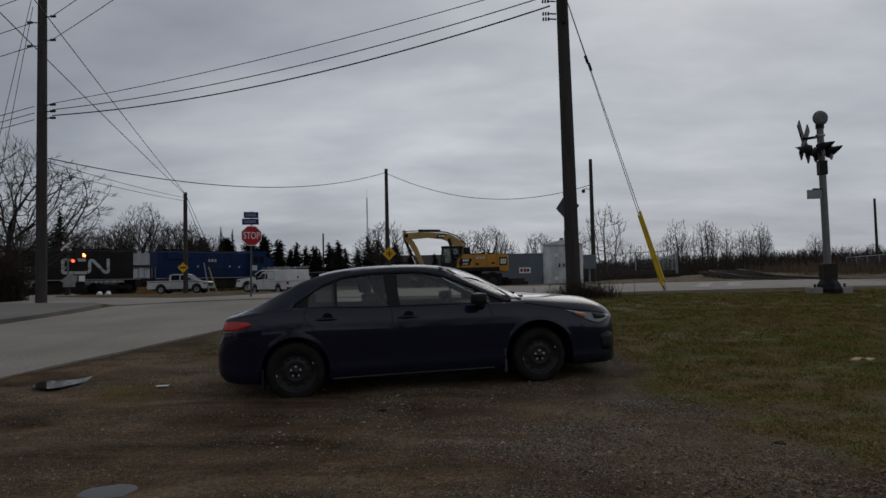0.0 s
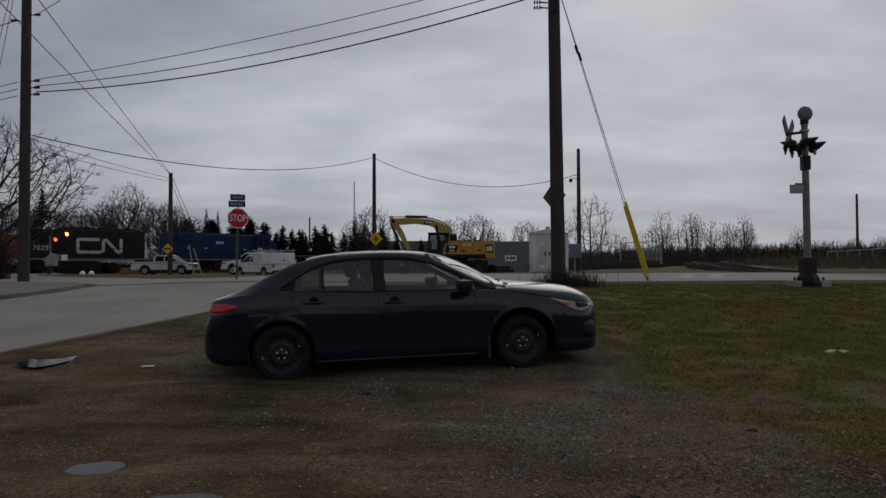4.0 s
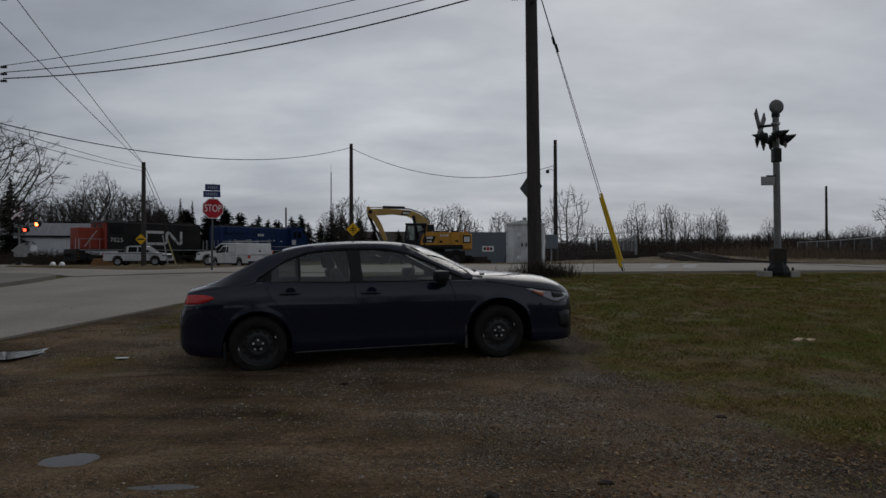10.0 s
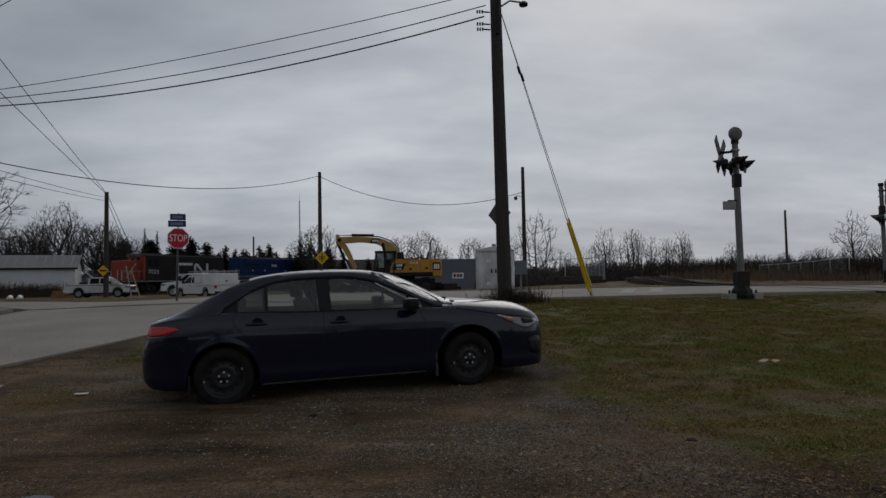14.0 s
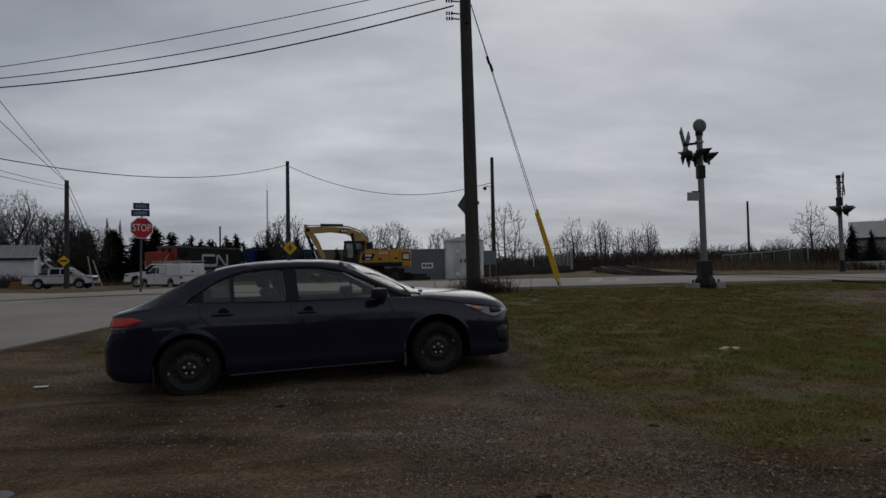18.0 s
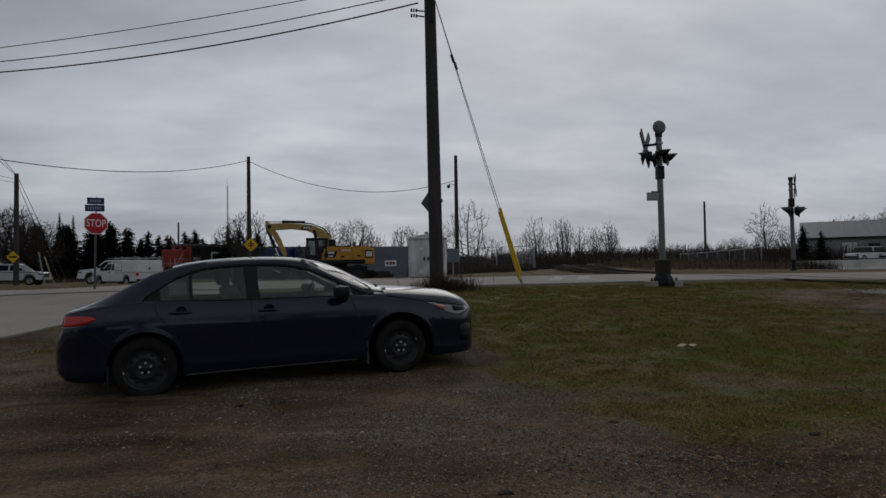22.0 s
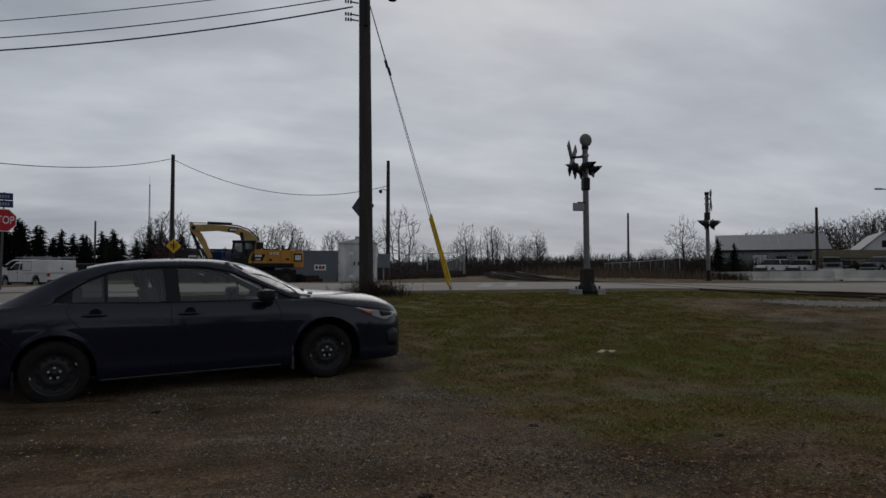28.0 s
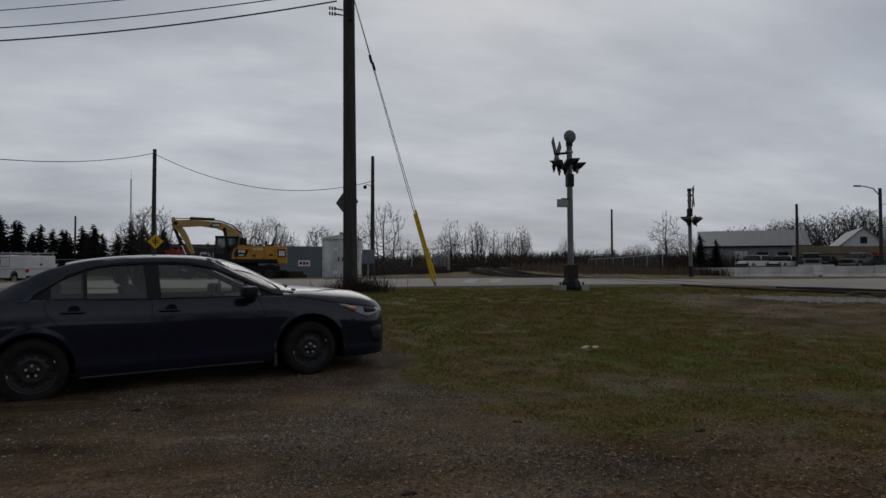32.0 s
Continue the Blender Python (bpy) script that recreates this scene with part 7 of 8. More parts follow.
copy_thing(C_A, pose(-44.6, 112, gz(-44, 112), 0, 0, 60) @ Matrix.Diagonal((0.62, 0.62, 0.98, 1)))
copy_thing(C_A, pose(-42.9, 113, gz(-43, 113), 0, 0, 160) @ Matrix.Diagonal((0.55, 0.55, 0.95, 1)))
copy_thing(C_B, pose(-23.3, 110, gz(-23, 110), 0, 0, 60) @ Matrix.Diagonal((0.78, 0.78, 0.98, 1)))
copy_thing(C_B, pose(-27.2, 112, gz(-27, 110), 0, 0, 160) @ Matrix.Diagonal((0.6, 0.6, 0.84, 1)))
plant(T_D, ((-23.6, 110, 6.2, 60),), 9.6)
copy_thing(C_A, pose(-15.4, 92, gz(-15, 92), 0, 0, 60) @ Matrix.Diagonal((0.9, 0.9, 0.66, 1)))
copy_thing(C_B, pose(-7.6, 118, gz(-8, 118), 0, 0, 20) @ Matrix.Diagonal((0.8, 0.8, 0.72, 1)))
for x, y, s in ((43.1, 56, 0.52), (46.6, 58, 0.44)):
    copy_thing(C_B, pose(x, y, gz(x, y), 0, 0, 33 * s) @ Matrix.Diagonal((s * 0.9, s * 0.9, s, 1)))


# ---- scrub, reeds, bushes: uncounted growth ----
def stalks(name, material, label, category, count, place, hmin, hmax, lean, w, seed, kids=2):
    """Many thin three-sided stalks with side twigs."""
    rg = rnd(seed)
    vs, fs = [], []
    for _ in range(count):
        x, y, k = place(rg)
        h = rg.uniform(hmin, hmax) * k
        base = Vector((x, y, gz(x, y) - 0.02))
        d = Vector((rg.uniform(-lean, lean), rg.uniform(-lean, lean), 1))
        tip = base + d * h
        todo = [(base, tip, w)]
        for _k in range(kids):
            f = rg.uniform(0.3, 0.85)
            p = base.lerp(tip, f)
            todo.append((p, p + Vector((rg.uniform(-.5, .5), rg.uniform(-.5, .5), rg.uniform(0.2, 0.7))) * h * 0.4, w * 0.7))
        for p, q, ww in todo:
            o = len(vs)
            a = rg.uniform(0, math.pi)
            sx, sy = math.cos(a) * ww, math.sin(a) * ww
            vs += [(p.x - sx, p.y - sy, p.z), (p.x + sx, p.y + sy, p.z), tuple(q)]
            fs.append((o, o + 1, o + 2))
    ob = part(name, (vs, fs), material)
    return tagged(ob, label, category, kind="stuff")


def band(x0, x1, y0, y1):
    def f(rg):
        return rg.uniform(x0, x1), rg.uniform(y0, y1), rg.uniform(0.5, 1.2)
    return f


stalks("scrub", M["scrub"], "dry brown leafless scrub behind the fence", "scrub", 8000, band(5, 34, 50, 66), 0.5, 1.4, 0.25, 0.022, 3, 4)
stalks("scrub", M["scrub"], "dry brown scrub across the far ground", "scrub", 15000, band(-10, 75, 66, 105), 1.0, 2.6, 0.25, 0.05, 4, 4)
stalks("reeds", M["reed"], "tawny dry reeds beside the siding", "reeds", 4200, lambda rg: (lambda y: (rg.uniform(15.5, 24) if y < 40 else rg.uniform(20, 30), y, rg.uniform(0.5, 1.1)))(rg.uniform(30, 48)), 0.35, 0.85, 0.2, 0.016, 5, 1)
stalks("scrub", M["scrub"], "brown weeds along the barriers", "scrub", 5000, lambda rg: (lambda f: (21 + 12 * f + rg.uniform(-1, 1), 37.5 - 4 * f + rg.uniform(-1, 1.5), rg.uniform(0.5, 1.1)))(0.62 * rg.random() ** 1.2), 0.3, 0.8, 0.3, 0.014, 6, 3)
stalks("scrub", M["scrub"], "brown weeds in front of the white shed", "scrub", 7000, band(-62, -40, 72, 82), 0.6, 1.7, 0.25, 0.03, 7, 3)
stalks("scrub", M["scrub"], "brown weeds along the railway", "scrub", 7000, lambda rg: (lambda s, o: (along(s)[0] + o * 0.7, along(s)[1] - o * 0.7 + 6, rg.uniform(0.4, 1)))(rg.uniform(-40, 70), rg.uniform(-3, 3)), 0.4, 1.2, 0.3, 0.025, 8, 3)
stalks("hedge", M["scrub"], "dense brown leafless hedge", "hedge", 9000, band(-26, -19.6, 24.8, 28), 0.9, 2.5, 0.35, 0.014, 9, 6)
stalks("shrub", M["scrub"], "leafless brown shrub at the foot of the pole", "shrub", 900, lambda rg: (2.88 + rg.gauss(0, 0.40), 17.2 + rg.gauss(0, 0.3), rg.uniform(0.4, 1.0)), 0.3, 0.62, 0.35, 0.007, 10, 4)
stalks("far_woods", M["twig"], "distant leafless woods on the horizon", "woods", 16000, lambda rg: (lambda x: (x, 150 + rg.uniform(-12, 45), 0.55 + 0.6 * (0.5 + 0.5 * noise.noise(Vector((x * 0.045, 0, 3))))))(rg.uniform(-190, 230)), 3.0, 5.6, 0.12, 0.12, 12, 6)


# ---- buildings ----
def gable_shed(x0, x1, y0, y1, eave, ridge, label, wall, roof_m, along_x=True, z=None, turn=0, seams=True, windows=(), verge=False):
    z = gz((x0 + x1) / 2, y0) if z is None else z
    t = thing("shed", pose(x0, y0, z, 0, 0, turn), label, "building", "sheds")
    L, D = x1 - x0, y1 - y0
    if along_x:
        out = [(0, 0), (D, 0), (D, eave), (D / 2, ridge - 0.05), (0, eave)]
        b = bmesh.new()
        a = [b.verts.new((0, y, h)) for y, h in out]
        c = [b.verts.new((L, y, h)) for y, h in out]
    else:
        out = [(0, 0), (L, 0), (L, eave), (L / 2, ridge - 0.05), (0, eave)]
        b = bmesh.new()
        a = [b.verts.new((x, 0, h)) for x, h in out]
        c = [b.verts.new((x, D, h)) for x, h in out]
    b.faces.new(a)
    b.faces.new(c[::-1])
    for i in range(5):
        b.faces.new((a[i], c[i], c[(i + 1) % 5], a[(i + 1) % 5]))
    part("wall", b, wall, t)
    o, th = 0.35, 0.12
    for s in (0, 1):
        b = bmesh.new()
        if along_x:
            e, r = (-o, D / 2) if s == 0 else (D + o, D / 2)
            drop = eave - (ridge - eave) / (D / 2) * o
            pts = [(-o, e, drop), (L + o, e, drop), (L + o, r, ridge), (-o, r, ridge)]
        else:
            e, r = (-o, L / 2) if s == 0 else (L + o, L / 2)
            drop = eave - (ridge - eave) / (L / 2) * o
            pts = [(e, -o, drop), (e, D + o, drop), (r, D + o, ridge), (r, -o, ridge)]
        lo = [b.verts.new(p) for p in pts]
        hi = [b.verts.new((p[0], p[1], p[2] + th)) for p in pts]
        b.faces.new(lo)
        b.faces.new(hi[::-1])
        for i in range(4):
            b.faces.new((lo[i], lo[(i + 1) % 4], hi[(i + 1) % 4], hi[i]))
        rf = part("roof", b, roof_m, t)
        if seams and along_x and s == 0:
            n = int(L / 1.0)
            for i in range(n):
                x = L * (i + 0.5) / n
                part("roof_seam", tube(bmesh.new(), [(x, -o, drop + th), (x, D / 2, ridge + th)], 0.03, 4), roof_m, rf)
    part("fascia", bx(-o, L + o, -o - 0.03, -o, eave - (ridge - eave) / max(0.1, (D / 2 if along_x else L / 2)) * o - 0.12, eave - (ridge - eave) / max(0.1, (D / 2 if along_x else L / 2)) * o + 0.12), M["dark_metal"], t) if along_x else None
    for (wx, wz, ww, wh, mm) in windows:
        f = part("window" if mm == "veh_glass" else "door", bx(wx, wx + ww, -0.03, 0.02, wz, wz + wh), M[mm], t)
        part("frame", bx(wx - 0.08, wx + ww + 0.08, -0.015, 0.01, wz - 0.08, wz + wh + 0.08), M["dark_metal"], f)
    if verge:
        for e in (-0.38, L + 0.38):
            part("verge_board", prism(bmesh.new(), [(e, eave - 0.22), (e, eave + 0.08), (L / 2, ridge + 0.16), (L / 2, ridge - 0.14)], -0.42, -0.37), M["sign_white"], t)
    n = int(L / 0.6)
    if seams:
        for i in range(min(n, 60)):
            part("siding_rib", bx(L * i / n - 0.02, L * i / n + 0.02, -0.025, 0.0, 0.0, eave - 0.15), wall, t)
    return t


gable_shed(-64.4, -40.8, 76.5, 84.5, 3.5, 5.1, "white metal-sided shed with a grey roof", M["shed_white"], M["shed_roof"], turn=21, windows=((2, 0.2, 2.6, 2.6, "dark_metal"), (12, 0.2, 1.0, 2.1, "dark_metal")))
gable_shed(-47.7, -44.8, 96, 102, 1.7, 3.1, "small grey gabled outbuilding with white verge boards", M["siding_grey"], M["dark_metal"], along_x=False, seams=False, verge=True)
gable_shed(-18.5, -6.5, 122, 130, 2.7, 5.2, "low brown house roof behind trees", mat("brown_brick", (0.16, 0.10, 0.075), 0.9, 0, 0.2, 1, 0.2, 12), mat("brown_shingles", (0.07, 0.055, 0.047), 0.9, 0, 0.25, 1, 0.3, 12), seams=False)
gable_shed(61.5, 75.2, 80, 92, 3.3, 5.6, "long grey-green metal industrial building", M["siding_grey"], M["shed_roof"], turn=-37, windows=((4.4, 0.2, 1.8, 2.4, "shed_white"), (7.4, 1.4, 1.2, 0.9, "veh_glass"), (10.0, 1.4, 1.2, 0.9, "veh_glass")))
gable_shed(72.0, 76.6, 66, 80, 3.2, 5.2, "pale gabled workshop with a louvred vent", M["shed_white"], M["shed_roof"], along_x=False, seams=False, turn=-40, windows=((2.0, 3.3, 0.6, 0.7, "dark_metal"),))
gable_shed(75.9, 96, 62.6, 74, 3.2, 5.2, "grey workshop wing with a metal roof", M["siding_grey"], M["shed_roof"], turn=-40)


# ---- vehicles in the far parking lot ----
def small_car(m, label, paint, L=4.5, h=1.45, suv=False):
    t = thing("parked_vehicle", m, label, "car", "far parked vehicles")
    w = 0.88
    z0, zb = 0.3, h * 0.60
    wh = (0.85, L - 0.85)

    def arch(x0):
        return [(x0 - 0.38, z0), (x0 - 0.34, 0.52), (x0, 0.70), (x0 + 0.34, 0.52), (x0 + 0.38, z0)]
    out = [(0.05, z0), (0, 0.5), (0.1, zb - 0.12), (L * 0.27, zb), (L * 0.86 if not suv else L - 0.05, zb), (L - 0.03, zb - 0.1), (L, 0.5), (L - 0.05, z0)] + arch(wh[1])[::-1] + arch(wh[0])[::-1]
    part("body", prism(bmesh.new(), out, -w, w), paint, t)
    top = [(L * 0.24, zb), (L * 0.40, h), (L * 0.70 if not suv else L * 0.92, h), (L * 0.88 if not suv else L * 0.99, zb)]
    b = bmesh.new()
    a = [b.verts.new((x, -(w - 0.03 - (z - zb) * 0.3), z)) for x, z in top]
    c = [b.verts.new((x, w - 0.03 - (z - zb) * 0.3, z)) for x, z in top]
    b.faces.new(a)
    b.faces.new(c[::-1])
    for i in range(4):
        b.faces.new((a[i], c[i], c[(i + 1) % 4], a[(i + 1) % 4]))
    part("glasshouse", b, M["veh_glass"], t)
    part("roof", bx(L * 0.40, top[2][0], -(w - 0.2), w - 0.2, h - 0.02, h + 0.05, bevel=0.02), paint, t)
    for s in (-1, 1):
        for x in wh:
            road_wheel(t, x, s * 0.78, 0.33, 0.33, 0.2, s, 0.2, M["galv"], False, False)
        part("headlamp", bx(-0.01, 0.2, s * 0.68 - 0.14, s * 0.68 + 0.14, 0.62, 0.75, bevel=0.02), M["lamp_clear"], t)
        for x in (L * 0.55,):
            part("pillar", bx(x - 0.04, x + 0.04, s * (w - 0.12) - 0.06, s * (w - 0.12) + 0.05, zb, h), paint, t)
    part("bumper", bx(-0.06, 0.08, -0.8, 0.8, 0.36, 0.56, bevel=0.03), M["plastic_black"], t)
    return t


dark = mat("black_vehicle_paint", (0.02, 0.02, 0.022), 0.3, 0, 0.1, 1.5, 0.02, 60, coat=0.4)
grey = mat("grey_vehicle_paint", (0.075, 0.078, 0.082), 0.3, 0.2, 0.1, 1.5, 0.02, 60, coat=0.4)
small_car(pose(52.8, 61.5, gz(54, 61), 0, 0, 15), "white hatchback parked behind concrete barriers", M["white_paint"], 4.3, 1.5, True)
small_car(pose(56.3, 60.6, gz(57, 60), 0, 0, 20), "white saloon parked behind concrete barriers", M["white_paint"], 4.4, 1.45)
small_car(pose(58.2, 61.5, gz(59, 61), 0, 0, 30), "black car parked behind concrete barriers", dark, 4.4, 1.42)
pickup(pose(59.5, 58.4, gz(60, 59), 0, 0, 48), "grey pickup truck parked nose-on behind barriers", grey, 5.4, True)
small_car(pose(61.5, 59.6, gz(62, 59), 0, 0, 25), "black estate car parked behind concrete barriers", dark, 4.5, 1.4)
pickup(pose(63.2, 57.4, gz(65, 58), 0, 0, 12), "large black pickup truck parked behind barriers", dark, 5.6, True)
small_car(pose(67.0, 57.7, gz(67, 57), 0, 0, 20), "dark grey car parked behind concrete barriers", grey, 4.5, 1.45)
small_car(pose(69.5, 56.0, gz(69, 56), 0, 0, 20), "black car at the end of the parked row", dark, 4.5, 1.45)
M["tan"] = mat("faded_tan_trailer", (0.20, 0.165, 0.10), 0.6, 0, 0.15, 0.8, 0.05, 20, (0.13, 0.11, 0.075), 0.6)
for x, y, L in ((63.0, 64.0, 6.0), (69.0, 62.5, 9.0)):
    tr = thing("box_trailer", pose(x, y, gz(x, y), 0, 0, -30), "faded tan box trailer in the parking lot", "trailer", "box trailers")
    part("box", bx(0, L, 0, 2.4, 0.9, 2.75, bevel=0.04), M["tan"], tr)
    part("panel_line", bx(0, L, -0.02, 0.0, 1.7, 1.8), M["dark_metal"], tr)
    part("chassis", bx(0, L, 0.3, 2.1, 0.6, 0.9), M["dark_metal"], tr)
    for k in (L - 1.6, L - 0.8):
        for s in (-1, 1):
            road_wheel(tr, k, 1.2 + s * 0.95, 0.45, 0.45, 0.3, s, 0.25, M["steel_black"], False, False)
orange = thing("orange_machine", pose(71.5, 60.5, gz(71, 60)), "orange machine hood beyond parked vehicles", "machine")
part("hood", bx(-1.0, 1.0, -0.7, 0.7, 1.3, 2.0, bevel=0.1), M["loco_orange"], orange)
part("base", bx(-1.2, 1.2, -0.8, 0.8, 0.0, 1.3, bevel=0.1), M["dark_metal"], orange)

# radio mast on the skyline
rm = thing("radio_mast", pose(-26.9, 160, gz(-27, 160)), "thin lattice radio mast on the skyline", "mast")
for k in range(3):
    a = 2 * math.pi * k / 3
    part("leg", cyl(bmesh.new(), (math.cos(a) * 0.28, math.sin(a) * 0.28, 0), (math.cos(a) * 0.1, math.sin(a) * 0.1, 21.0), 0.05, n=4), M["galv"], rm)
lat = bmesh.new()
for i in range(30):
    z = i * 0.7
    r0, r1 = 0.28 - 0.18 * z / 21, 0.28 - 0.18 * (z + 0.7) / 21
    for k in range(3):
        a, c = 2 * math.pi * k / 3, 2 * math.pi * (k + 1) / 3
        cyl(lat, (math.cos(a) * r0, math.sin(a) * r0, z), (math.cos(c) * r1, math.sin(c) * r1, z + 0.7), 0.025, n=3, caps=False)
part("lattice", lat, M["galv"], rm)
part("tip", cyl(bmesh.new(), (0, 0, 21), (0, 0, 23), 0.03, n=5), M["galv"], rm)


# ---- railway tracks ----
def in_road(x, y):
    return 15.8 < y < 26.0 and 8 < x < 16.7


def bank(y):
    return 0.16 * step(28, 32, y)


def track(name, pts, label, lift=0.0, ties=True, ballast=True, sunk=False):
    """Two rails on ties along a line of x, y points."""
    line = spread(pts, max(8, int(sum(math.hypot(b[0] - a[0], b[1] - a[1]) for a, b in zip(pts, pts[1:])) / 0.6)))
    t = thing(name, pose(0, 0, 0), label, "railway track", kind="structure")

    def off(i, o):
        a, b = line[max(0, i - 1)], line[min(len(line) - 1, i + 1)]
        d = Vector((b[0] - a[0], b[1] - a[1])).normalized()
        return line[i][0] - d.y * o, line[i][1] + d.x * o, math.atan2(d.y, d.x)
    for s in (-1, 1):
        lo, b = [], bmesh.new()
        rows = []
        for i in range(len(line)):
            x, y, _ = off(i, s * 0.755)
            x2, y2, _ = off(i, s * 0.685)
            z = land(x, y) + (lift + bank(y) * sunk if not (sunk and in_road(x, y)) else -0.092)
            rows.append([b.verts.new((x, y, z)), b.verts.new((x, y, z + 0.155)), b.verts.new((x2, y2, z + 0.155)), b.verts.new((x2, y2, z))])
        for r, q in zip(rows, rows[1:]):
            for k in range(3):
                b.faces.new((r[k], r[k + 1], q[k + 1], q[k]))
        part("rail", b, M["rust"], t)
    if ties:
        me = None
        for i in range(0, len(line), 1):
            x, y, a = off(i, 0)
            if sunk and in_road(x, y):
                continue
            m = pose(x, y, land(x, y) + lift + bank(y) * sunk - 0.045, 0, 0, math.degrees(a))
            if me is None:
                first = part("tie", bx(-0.11, 0.11, -1.25, 1.25, 0, 0.13, bevel=0.015), M["tie"], t, m=m)
                me = first.data
            else:
                o = new("tie", me)
                o.parent = t
                o.matrix_basis = m
    return t


MAIN = [along(s)[:2] for s in range(-40, 120, 8)]
main_track = track("track_main", MAIN, "rusty main railway track on ties", RAIL_Z - 0.40 - 0.12)
SIDING = [(48, -2.0), (34, 6.0), (26, 10.4), (20.5, 13.5), (17.6, 15.2), (15.9, 16.3), (14.4, 17.8), (13.4, 20), (12.8, 23), (12.5, 26.5), (12.35, 29.5), (12.6, 33), (13.6, 36.8), (16.6, 41.5), (21.6, 47), (28, 53), (36, 60)]
siding = track("track_siding", SIDING, "rusty curved siding track crossing the road", -0.075, sunk=True)


# ---- ground cover near the camera ----
def field(f, x0, x1, y0, y1, d):
    """A quick look-up of f(x, y) on a grid, for arrays."""
    nx, ny = int((x1 - x0) / d) + 2, int((y1 - y0) / d) + 2
    g = np.array([[f(x0 + i * d, y0 + j * d) for i in range(nx)] for j in range(ny)])

    def at(x, y):
        u, v = np.clip((x - x0) / d, 0, nx - 1.001), np.clip((y - y0) / d, 0, ny - 1.001)
        i, j = u.astype(int), v.astype(int)
        a, b = u - i, v - j
        return (g[j, i] * (1 - a) + g[j, i + 1] * a) * (1 - b) + (g[j + 1, i] * (1 - a) + g[j + 1, i + 1] * a) * b
    return at


grass_at = field(grassy, -7, 17, 2.4, 18.6, 0.1)
height_at = field(rough_land, -7, 17, 2.4, 18.6, 0.06)
clump_at = field(lambda x, y: noise.fractal(Vector((x * 2.6, y * 2.6, 21)), 1.0, 2.0, 3), -7, 17, 2.4, 18.6, 0.08)


def scatter_blades():
    """Short winter grass: thin bent blades, green among straw-coloured ones."""
    rg = np.random.default_rng(7)
    for name, mat_, label, count, hmin, hmax, keep, wide in (
            ("grass", M["grass_green"], "short patchy green winter grass", 300000, 0.016, 0.042, 0.08, 0.0030),
            ("dead_grass", M["grass_dead"], "straw-brown dead grass and thatch", 130000, 0.010, 0.030, 0.08, 0.0030)):
        n = count * 4
        y = 3.2 + (17.75 - 3.2) * rg.random(n) ** 1.2
        x = rg.uniform(-6.0, 15.5, n)
        road = (x < -2) & ((y < 9.3) | (x < -5.2 + (y - 9.5) * 0.42 + 0.35))
        under = (x >= -2.9) & (x < 1.85) & (y < 8.95)
        c = clump_at(x, y)
        g = grass_at(x, y) + 0.45 * c
        ok = ~road & ~under & (g * np.abs(g) >= keep + (rg.random(n) - 0.2) * (0.9 if name == "grass" else 1.15))
        x, y, g, c = x[ok][:count], y[ok][:count], g[ok][:count], c[ok][:count]
        n = len(x)
        h = rg.uniform(hmin, hmax, n) * np.clip(0.55 + 0.4 * g + 0.9 * c, 0.3, 2.2)
        z = height_at(x, y) - 0.004
        w = wide * (0.7 + y * 0.085)
        a = rg.uniform(0, 6.283, n)
        lx, ly = rg.uniform(-1.3, 1.3, n) * h, rg.uniform(-1.3, 1.3, n) * h
        vs = np.stack([np.stack([x - np.cos(a) * w, y - np.sin(a) * w, z], 1), np.stack([x + np.cos(a) * w, y + np.sin(a) * w, z], 1), np.stack([x + lx, y + ly, z + h], 1)], 1).reshape(-1, 3)
        tagged(part(name, (vs.tolist(), np.arange(3 * n).reshape(-1, 3).tolist()), mat_), label, "grass", kind="stuff")


M["grass_green"] = mat("winter_grass_blades", (0.132, 0.150, 0.028), 0.95, 0, 0.7, 1.6, 0, 14, (0.195, 0.145, 0.050), 0.30, spec=0.03)
M["grass_dead"] = mat("dead_grass_blades", (0.330, 0.235, 0.115), 0.95, 0, 0.6, 0.9, 0, 25, (0.140, 0.090, 0.040), 0.45, spec=0.03)
scatter_blades()


